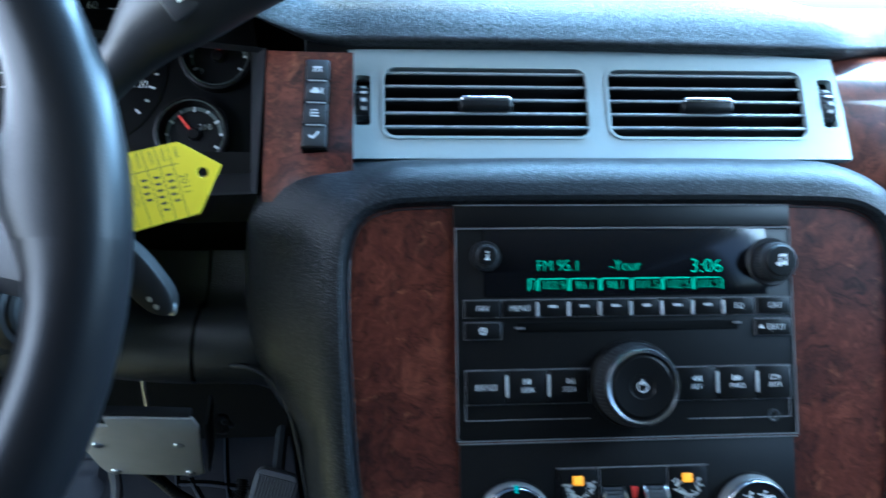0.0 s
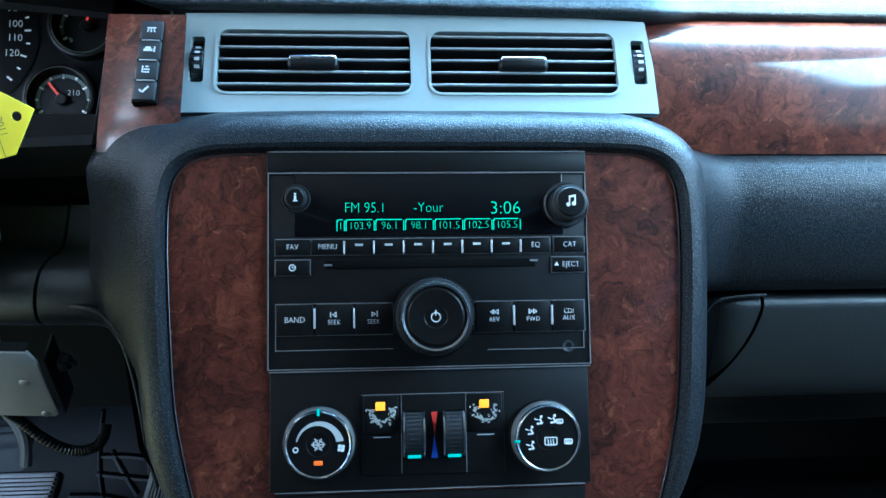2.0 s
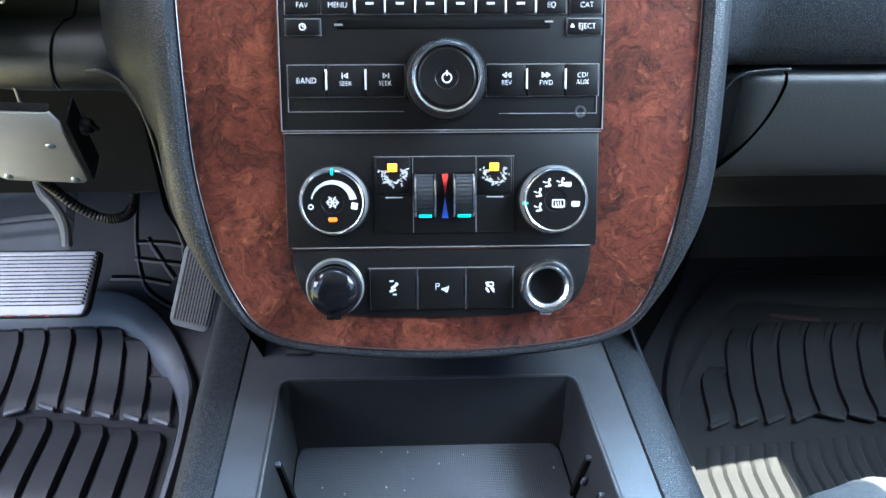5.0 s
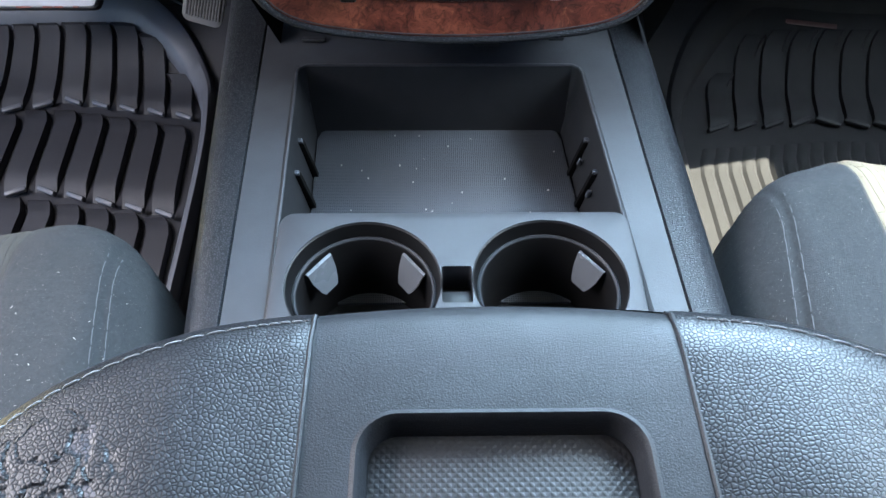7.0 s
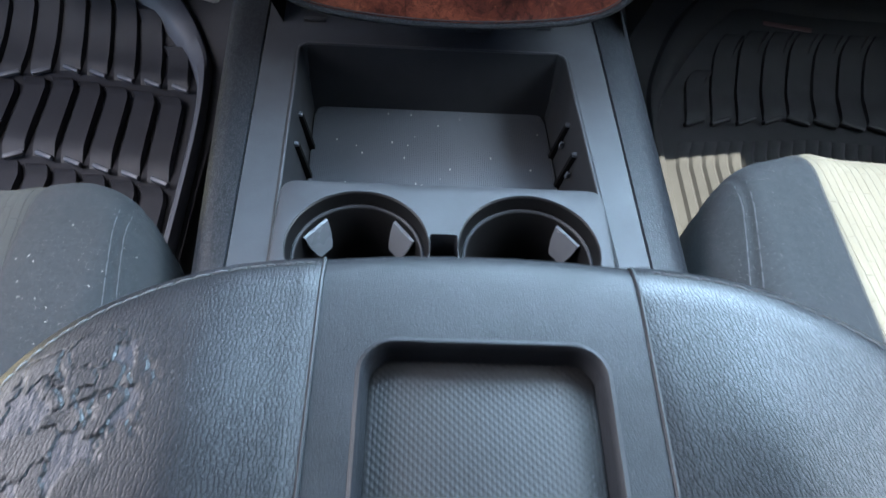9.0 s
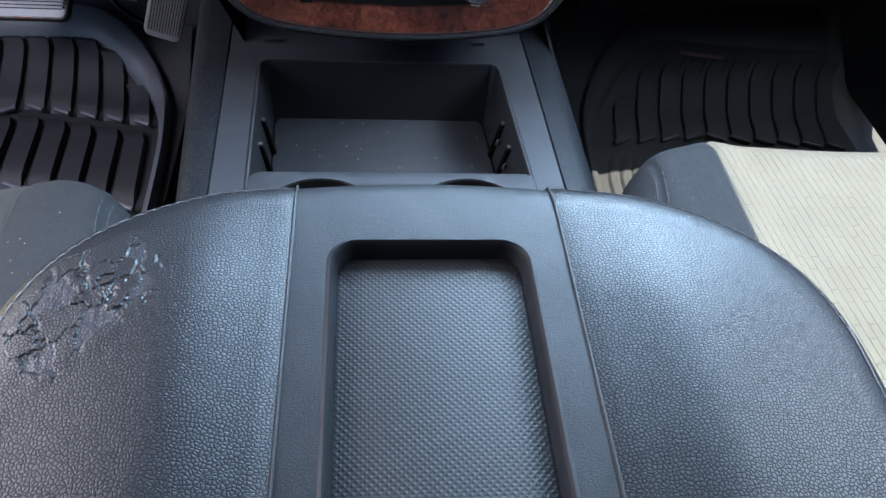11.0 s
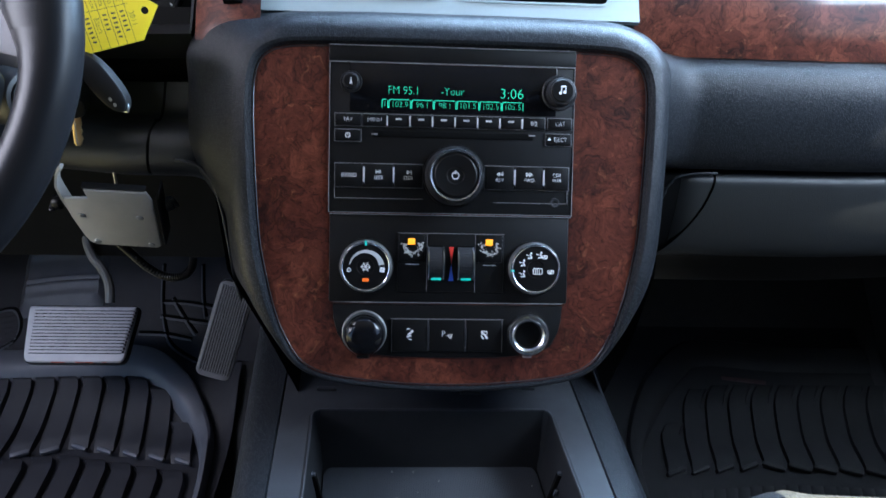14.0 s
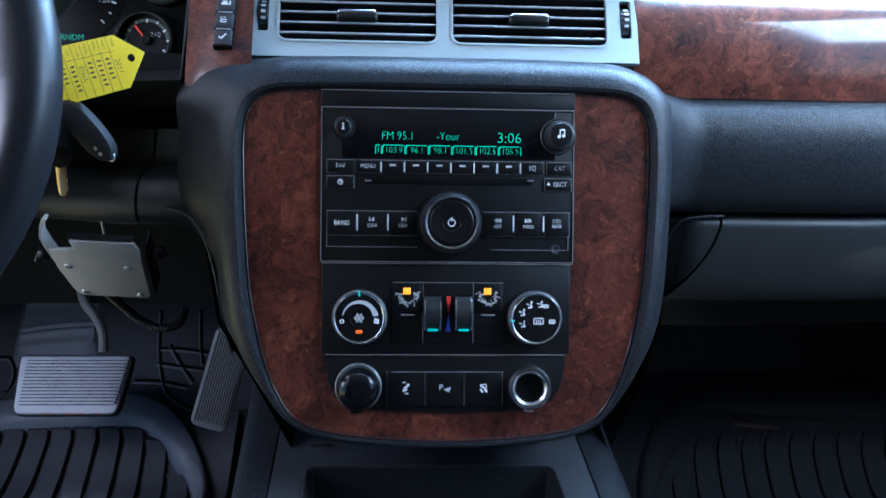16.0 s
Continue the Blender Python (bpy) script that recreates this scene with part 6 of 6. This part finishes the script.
part("cover", loft(tr_, False, False), RUBBER, tb)
# a raised pad with two arched ribs behind the brake pedal, painted pale as lit
pad_rows = []
for j in range(65):
    q = j / 64
    y = 0.848 + 0.085 * q
    h = 0.013 * min(1.0, 6 * q, 6 * (1 - q)) + 0.0050 * (math.exp(-((q - 0.30) / 0.035) ** 2) + math.exp(-((q - 0.38) / 0.03) ** 2) + math.exp(-((q - 0.70) / 0.035) ** 2) + math.exp(-((q - 0.78) / 0.03) ** 2)) + 0.003
    pad_rows.append([toe(-0.487 - 0.128 * i / 12, y - 0.010 * (i / 12) ** 2, h * (1 if 0 < i < 12 else 0.1)) for i in range(13)])
part("foot_pad", loft(pad_rows, False, False), RUBBER_LIT, tb, "raised foot pad, its light painted pale")
# moulded ridges: bands across and curved ones beside the accelerator; black tubes paint their shade
for pts in (((-0.40, 0.862), (-0.36, 0.861), (-0.31, 0.855)), ((-0.40, 0.846), (-0.36, 0.842), (-0.315, 0.838)), ((-0.43, 0.827), (-0.39, 0.826), (-0.35, 0.820)),
            ((-0.405, 0.905), (-0.40, 0.86), (-0.385, 0.82), (-0.36, 0.800), (-0.32, 0.783)), ((-0.385, 0.866), (-0.365, 0.845), (-0.345, 0.826)),
            ((-0.345, 0.905), (-0.34, 0.87), (-0.333, 0.845)), ((-0.655, 0.846), (-0.62, 0.852), (-0.606, 0.835), (-0.612, 0.815), (-0.64, 0.797)), ((-0.60, 0.935), (-0.45, 0.938), (-0.30, 0.930))):
    fine = spline([(x, y, 0) for x, y in pts], 5)
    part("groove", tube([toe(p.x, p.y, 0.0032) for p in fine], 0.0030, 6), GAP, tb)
    part("ridge", tube([toe(p.x - 0.0018, p.y - 0.0030, 0.0045) for p in fine], 0.0018, 6), RUBBER_LIT, tb)
for k in range(7):
    part("grid_rib", tube([toe(-0.655, 0.800 + 0.0065 * k, 0.0045), toe(-0.612, 0.806 + 0.0065 * k, 0.0045)], 0.0011, 5), RUBBER, tb)

# ---- pedals ----
GAS_RUBBER = mat("accelerator_rubber", (0.115, 0.113, 0.118), 0.5, vary=0.25, scale=50)
ARM_PAINT = mat("pedal_arm_paint", (0.10, 0.10, 0.10), 0.5, vary=0.2)
brake = thing("brake_pedal", (-0.43, 0.63, 0.2), "wide ribbed rubber brake pedal with worn lower edge", "pedal")
BP = frame_on((-0.4470, 0.6712, 0.1722), 43.5)
pad_line = [(-0.0665, 0.0365), (0.0650, 0.0365), (0.0668, 0.0352), (0.0675, 0.0330), (0.0665, 0.0200), (0.0590, -0.0290), (0.0570, -0.0334), (0.0545, -0.0356), (0.0500, -0.0365), (-0.0580, -0.0365), (-0.0625, -0.0355), (-0.0652, -0.0330), (-0.0670, -0.0280), (-0.0690, 0.0200), (-0.0692, 0.0325), (-0.0684, 0.0352)]
part("pad", plate(pad_line, (), -0.010, 0.0, BP, 0.003), PEDAL, brake)
part("pad_backing", plate(inset(pad_line, -0.0018), (), -0.014, -0.0045, BP, 0.001), BLACK, brake, "black rubber backing")
for k in range(14):
    v, w = -0.0235 + 0.0043 * k, 0.0545 + 0.0105 * k / 13
    part("groove", rbox((0.060 + w, 0.0010, 0.0014), ((w - 0.060) / 2, v - 0.0021, 0.0002), BP, 0), VOID, brake)
    part("rib", rbox((0.060 + w, 0.0032, 0.0022), ((w - 0.060) / 2 - 0.0005, v, 0.0006), BP, 0.0008), PEDAL, brake)
    part("rib_end", rbox((0.0022, 0.0034, 0.0020), (w + 0.0022, v, 0.0004), BP, 0), VOID, brake)
rng = random.Random(11)
worn = [rbox((rng.uniform(0.003, 0.010), rng.uniform(0.0008, 0.002), 0.0012), (rng.uniform(-0.032, 0.04), -0.0362 + rng.uniform(-0.0008, 0.0006), -0.0022), BP, 0) for k in range(9)]
RUST = mat("rusty_edge", (0.22, 0.05, 0.03), 0.7, vary=0.4, scale=300)
part("worn_edge", join(*worn), RUST, brake, "rusty worn-through edge")
part("arm", tube(spline([(-0.420, 0.712, 0.196), (-0.4200, 0.718, 0.212), (-0.424, 0.724, 0.228), (-0.433, 0.730, 0.242), (-0.444, 0.738, 0.252), (-0.456, 0.760, 0.275), (-0.462, 0.80, 0.33)], 4), 0.0062, 10), ARM_PAINT, brake, "painted steel pedal arm")
gas = thing("accelerator_pedal", (-0.28, 0.68, 0.15), "tall narrow ribbed accelerator pedal", "pedal")
gp = [Vector((-0.2893, 0.6795, 0.1000)), Vector((-0.2530, 0.7130, 0.2180))]
ax = (gp[1] - gp[0]).normalized()
sx = Vector((1, 0, 0)) - ax * ax.x
sx.normalize()
nz = sx.cross(ax)
GP = Matrix(((sx.x, ax.x, nz.x, gp[0].x), (sx.y, ax.y, nz.y, gp[0].y), (sx.z, ax.z, nz.z, gp[0].z), (0, 0, 0, 1)))
part("pad", plate(rrect(0.0470, 0.1360, 0.010, (0, 0.0670)), (), -0.010, 0.0, GP, 0.002), GAS_RUBBER, gas)
for k in range(12):
    part("rib", rbox((0.0019, 0.1220, 0.0024), (-0.0187 + 0.0034 * k, 0.0680, 0.0009), GP, 0.0005), GAS_RUBBER, gas)
    part("groove", rbox((0.0011, 0.1200, 0.0012), (-0.0170 + 0.0034 * k, 0.0680, 0.0000), GP, 0), VOID, gas)
part("arm", tube([(-0.255, 0.715, 0.20), (-0.25, 0.76, 0.26), (-0.25, 0.82, 0.36)], 0.007, 8), HARD, gas)

# ---- steering column, wheel ----
wheel = thing("steering_wheel", (-0.4215, 0.265, 0.622), "black leather steering wheel with grey spokes", "steering wheel")
WM = frame_on((-0.4215, 0.265, 0.622), 24)
tor = []
for k in range(97):
    a = 2 * math.pi * k / 96
    c = Vector((math.cos(a), math.sin(a), 0))
    ring = []
    for j in range(16):
        b = 2 * math.pi * j / 16
        thumb = 0.85 * math.exp(-((a - (0.12 if a < math.pi else 2 * math.pi + 0.12)) / 0.16) ** 2) + 0.85 * math.exp(-((a - math.pi + 0.12) / 0.16) ** 2)
        cb = math.cos(b)
        ring.append(c * (0.1780 + 0.0160 * cb * (1 + (thumb if cb < 0 else 0))) + Vector((0, 0, 0.0175 * math.sin(b))))
    tor.append(ring)
part("rim", loft(tor, True, False, WM), WHEEL_LEATHER, wheel, "smooth worn black leather rim")
for s in (1, -1):
    sp = []
    for x, h0, h1, w in ((0.175, -0.030, 0.036, 0.002), (0.160, -0.020, 0.030, 0.000), (0.135, -0.014, 0.024, -0.006), (0.10, -0.012, 0.022, -0.012), (0.06, -0.012, 0.022, -0.016)):
        sp.append([(s * x, h0, w - 0.005), (s * x, h0 + 0.006, w + 0.003), (s * x, (h0 + h1) / 2, w + 0.006), (s * x, h1 - 0.006, w + 0.003), (s * x, h1, w - 0.005), (s * x, (h0 + h1) / 2, w - 0.010)])
    part("spoke", loft(sp, True, True, WM), SPOKE, wheel, "grey painted spoke")
podo = [(0.126, -0.010), (0.138, -0.018), (0.141, -0.030), (0.132, -0.064), (0.118, -0.078), (0.098, -0.070), (0.096, -0.03), (0.104, -0.012)]
pod = part("switch_pod", plate([(p[0], p[1]) for p in spline([(x, y, 0) for x, y in podo], 4, True)], (), -0.018, 0.004, WM, 0.003), BUTTON, wheel, "black spoke switch pod")
for y in (-0.022, -0.052):
    bar(0.0012, 0.0052, (0.1245, y), on(WM, 0, 0, 0.0042), WHITE_INK, pod)
    bar(0.0040, 0.0012, (0.1235, y - 0.0025), on(WM, 0, 0, 0.0042), WHITE_INK, pod, rot=30)
    bar(0.0040, 0.0010, (0.1255, y + 0.0075), on(WM, 0, 0, 0.0042), WHITE_INK, pod)
bar(0.0010, 0.0040, (0.1255, -0.0145), on(WM, 0, 0, 0.0042), WHITE_INK, pod)
bar(0.036, 0.0008, (0.118, -0.037), on(WM, 0, 0, 0.0040), GAP, pod, rot=8)
hubo = [(p[0], p[1]) for p in spline([(0.072, 0.050, 0), (0.076, -0.03, 0), (0.05, -0.075, 0), (0, -0.09, 0), (-0.05, -0.075, 0), (-0.076, -0.03, 0), (-0.072, 0.050, 0), (0, 0.062, 0)], 5, True)]
part("hub_cover", plate(hubo, (), -0.03, 0.008, WM, 0.008), HARD, wheel)
col = thing("steering_column", (-0.39, 0.40, 0.55), "black plastic steering column shroud with ignition lock", "steering column")
cr_ = []
for t_, rx, rz, dz in ((0.0, 0.052, 0.050, 0), (0.05, 0.068, 0.062, -0.002), (0.12, 0.075, 0.070, -0.004), (0.24, 0.080, 0.070, -0.004)):
    c = Vector((-0.408, 0.295 + t_ * 0.93, 0.622 - t_ * 0.36 + dz))
    cr_.append([c + Vector((rx * math.copysign(abs(math.cos(a)) ** 0.8, math.cos(a)), 0, rz * math.copysign(abs(math.sin(a)) ** 0.8, math.sin(a)))) for a in [2 * math.pi * k / 32 for k in range(32)]])
part("shroud", loft(cr_, True, True), HARD, col)
lockM = look((-0.312, 0.360, 0.560), (-0.60, 0.56, 0.52))
part("ignition_lock", lathe([(0.022, -0.05), (0.0215, 0.004), (0.019, 0.010), (0.010, 0.012), (0, 0.012)], 32, lockM), HARD, col)
part("lock_ring", lathe([(0.0170, 0.0085), (0.0155, 0.0125), (0.013, 0.0128)], 32, lockM), BUTTON, col)

# column gear lever
lever = thing("gear_lever", (-0.27, 0.41, 0.67), "black column gear lever with a tap switch", "gear lever")
gp_ = spline([(-0.345, 0.44, 0.620), (-0.302, 0.425, 0.645), (-0.270, 0.412, 0.672), (-0.246, 0.402, 0.694), (-0.217, 0.392, 0.711), (-0.178, 0.382, 0.730), (-0.148, 0.376, 0.744)], 4)
part("lever_arm", tube(gp_, [0.011 + 0.011 * smoothstep(0.25, 0.6, i / (len(gp_) - 1)) - 0.006 * smoothstep(0.85, 1.0, i / (len(gp_) - 1)) for i in range(len(gp_))], 20), HARD, lever)
part("tap_switch", rbox((0.020, 0.014, 0.006), (0, 0, 0), pose(-0.2285, 0.3765, 0.7030, 90 - 8, -36, 0), 0.002), SMOOTH, lever, "small rocker tap switch")
bar(0.0065, 0.0016, (0, 0), pose(-0.2285, 0.3730, 0.7035, 90 - 8, -36, 0), WHITE_INK, lever)

# ---- key, tag ----
keyset = thing("ignition_key", (-0.27, 0.385, 0.56), "black-headed car key in the ignition lock", "key")
KM = pose(-0.2665, 0.388, 0.566, 80, 52, -8) @ Matrix.Diagonal((0.85, 0.66, 1, 1))
part("key_head", plate([(p[0], p[1]) for p in spline([(-0.030, 0.004, 0), (-0.020, 0.0125, 0), (0.0, 0.015, 0), (0.022, 0.0115, 0), (0.031, 0.0, 0), (0.022, -0.0115, 0), (0.0, -0.014, 0), (-0.020, -0.011, 0), (-0.030, -0.004, 0)], 5, True)], (), -0.006, 0.006, KM, 0.003), KEY_RUBBER, keyset)
part("spare_head", plate([(p[0], p[1]) for p in spline([(-0.026, 0.004, 0), (-0.018, 0.0105, 0), (0.0, 0.0125, 0), (0.018, 0.0095, 0), (0.026, 0.0, 0), (0.018, -0.0095, 0), (0.0, -0.012, 0), (-0.018, -0.0095, 0), (-0.026, -0.004, 0)], 5, True)], (), -0.005, 0.005, Matrix.Translation((-0.012, 0.012, 0.004)) @ KM @ Matrix.Rotation(radians(14), 4, "Z"), 0.003), KEY_RUBBER, keyset)
part("key_ring", tube([KM @ Vector((0.026 + 0.006 * math.cos(a), 0.006 * math.sin(a), 0.002 * math.sin(2 * a))) for a in [2 * math.pi * k / 24 for k in range(25)]], 0.0009, 6), STEEL, keyset)
for x in (0.016, 0.022):
    part("head_mark", lathe([(0.0018, 0), (0.0018, 0.0004), (0, 0.0004)], 12, on(KM, x, -0.003, 0.006)), STEEL, keyset)
spare = thing("spare_key", (-0.29, 0.388, 0.53), "small worn brass key hanging below the column", "key")
SM = pose(-0.2905, 0.388, 0.5265, 85, 0, 0)
blade = [(-0.0035, 0.012), (0.0035, 0.012), (0.0036, 0.006), (0.0026, 0.004), (0.0036, 0.001), (0.0024, -0.002), (0.0034, -0.005), (0.0022, -0.008), (0.001, -0.0105), (-0.002, -0.0105), (-0.0034, -0.008)]
part("blade", plate(blade, (), -0.0012, 0.0012, SM, 0.0003), BRASS, spare)
part("groove", rbox((0.0010, 0.018, 0.0006), (-0.001, 0.0, 0.0012), SM, 0), STEEL, spare)
part("bow", lathe([(0.008, -0.0014), (0.0085, 0), (0.008, 0.0014), (0, 0.0014)], 24, on(SM, 0, 0.019, 0)), BUTTON, spare)
tag = thing("key_tag", (-0.255, 0.397, 0.61), "yellow plastic key tag with handwritten notes", "key tag")
TM = Matrix.Translation((-0.2275, 0.3965, 0.6205)) @ (frame_on((0, 0, 0), 6).to_3x3().to_4x4()) @ Matrix.Rotation(radians(14), 4, "Z")
tag_o = [(0.006, 0.000), (-0.012, 0.0165), (-0.085, 0.0175), (-0.085, -0.0235), (-0.012, -0.0215)]
part("card", plate(tag_o, (circle(0.0028, (-0.0045, -0.0015), 20),), -0.0006, 0.0, TM), YELLOW, tag)
heads = ("YEAR", "MAKE", "SERIES", "MODEL", "COLOR", "VIN", "STOCK")
rng = random.Random(5)
for k, h in enumerate(heads):
    x = -0.0145 - 0.0066 * k
    lettering(h, 0.0032, (x, 0.0118), TM, PEN, tag, rot=-90, squeeze=0.8, thick=0.00005, lift=0.00005)
    if h in ("YEAR", "COLOR"):
        lettering("2011" if h == "YEAR" else "Black", 0.0058, (x, -0.005), TM, PEN, tag, rot=-90, squeeze=0.95, thick=0.00005, lift=0.00005)
    else:
        # handwriting that is not spelled out: plain strokes
        n = 4 + k % 3
        for j in range(n):
            bar(0.0030, 0.0012, (x + rng.uniform(-0.0003, 0.0003), 0.0015 - 0.0034 * j), TM, PEN, tag, "written_bar", rot=rng.uniform(-6, 6), t=0.0001)
    bar(0.0003, 0.038, (x - 0.0033, -0.0025), TM, PEN, tag, "rule_line", t=0.0001)
bar(0.064, 0.0003, (-0.047, 0.0060), TM, PEN, tag, "rule_line", t=0.0001)

# ---- bracket under the dash ----
br = thing("mounting_bracket", (-0.29, 0.44, 0.42), "bare grey metal mounting bracket with four screws", "bracket")
BM = Matrix(((0.9990, 0.0128, -0.0430, -0.2925), (-0.0272, -0.5879, -0.8085, 0.4436), (-0.0356, 0.8088, -0.5869, 0.4197), (0, 0, 0, 1)))
pl = [(-0.0275, -0.0292), (0.0275, -0.0298), (0.0318, -0.0255), (0.0405, 0.0400), (0.0427, 0.0521), (0.0407, 0.0641), (-0.0103, 0.0629), (-0.0105, 0.0508), (-0.0313, 0.0486), (-0.0345, 0.0200), (-0.0335, -0.0150), (-0.0318, -0.0250)]
part("plate", plate(pl, (), -0.0022, 0.0, BM, 0.0008), PAINTED_STEEL, br)
hook = []
for x, y, z, w in ((-0.0342, 0.018, -0.001, 0.010), (-0.0345, 0.036, -0.001, 0.011), (-0.0338, 0.052, 0.000, 0.011), (-0.0315, 0.068, 0.001, 0.010), (-0.0275, 0.080, -0.001, 0.008), (-0.0225, 0.086, -0.005, 0.005)):
    hook.append([BM @ Vector(p) for p in ((x, y, z), (x + 0.0022, y, z), (x + 0.0024, y, z - w), (x - 0.0006, y, z - w))])
part("flange", loft(hook, True, True), PAINTED_STEEL, br, "curled side flange")
part("flange", rbox((0.052, 0.0016, 0.006), (0.014, 0.0650, -0.004), BM, 0.0005), BLACK, br)
part("side_flange", rbox((0.0016, 0.080, 0.020), (0.0385, 0.018, -0.012), BM @ Matrix.Rotation(radians(-8), 4, "Z"), 0.0005), BLACK, br)
for x, y in ((-0.0243, 0.0227), (0.0255, 0.0240), (0.0236, -0.0240), (-0.0247, -0.0227)):
    part("screw", lathe([(0.0034, 0.0), (0.0032, 0.0010), (0.0020, 0.0018), (0, 0.0020)], 16, on(BM, x, y, 0)), STEEL, br)
for s, x, y in ((-1, -0.044, 0.0246), (1, 0.0495, 0.0350)):
    kM = Matrix.Translation(BM @ Vector((x, y, -0.010))) @ Matrix.Rotation(radians(90 * s), 4, "Y")
    part("wing_knob", join(lathe([(0.0060, 0), (0.0064, 0.003), (0.0050, 0.0060), (0, 0.0064)], 16, kM), rbox((0.0170, 0.0032, 0.005), (0, 0, 0.006), kM @ Matrix.Rotation(0.9, 4, "Z"), 0.0012)), BUTTON, br, "black plastic wing knob")
part("post", tube([(-0.292, 0.455, 0.452), (-0.292, 0.452, 0.474)], 0.0012, 6), STEEL, br)
wire = thing("coiled_cable", (-0.27, 0.48, 0.37), "black corrugated cable hanging below the bracket", "cable")
cp = spline([(-0.303, 0.470, 0.395), (-0.298, 0.478, 0.382), (-0.285, 0.482, 0.364), (-0.268, 0.485, 0.352), (-0.252, 0.486, 0.353), (-0.2435, 0.487, 0.362), (-0.2425, 0.492, 0.370)], 14)
part("sleeve", tube(cp, [0.0036 + (0.0007 if i % 2 else 0.0) for i in range(len(cp))], 10), BUTTON, wire)
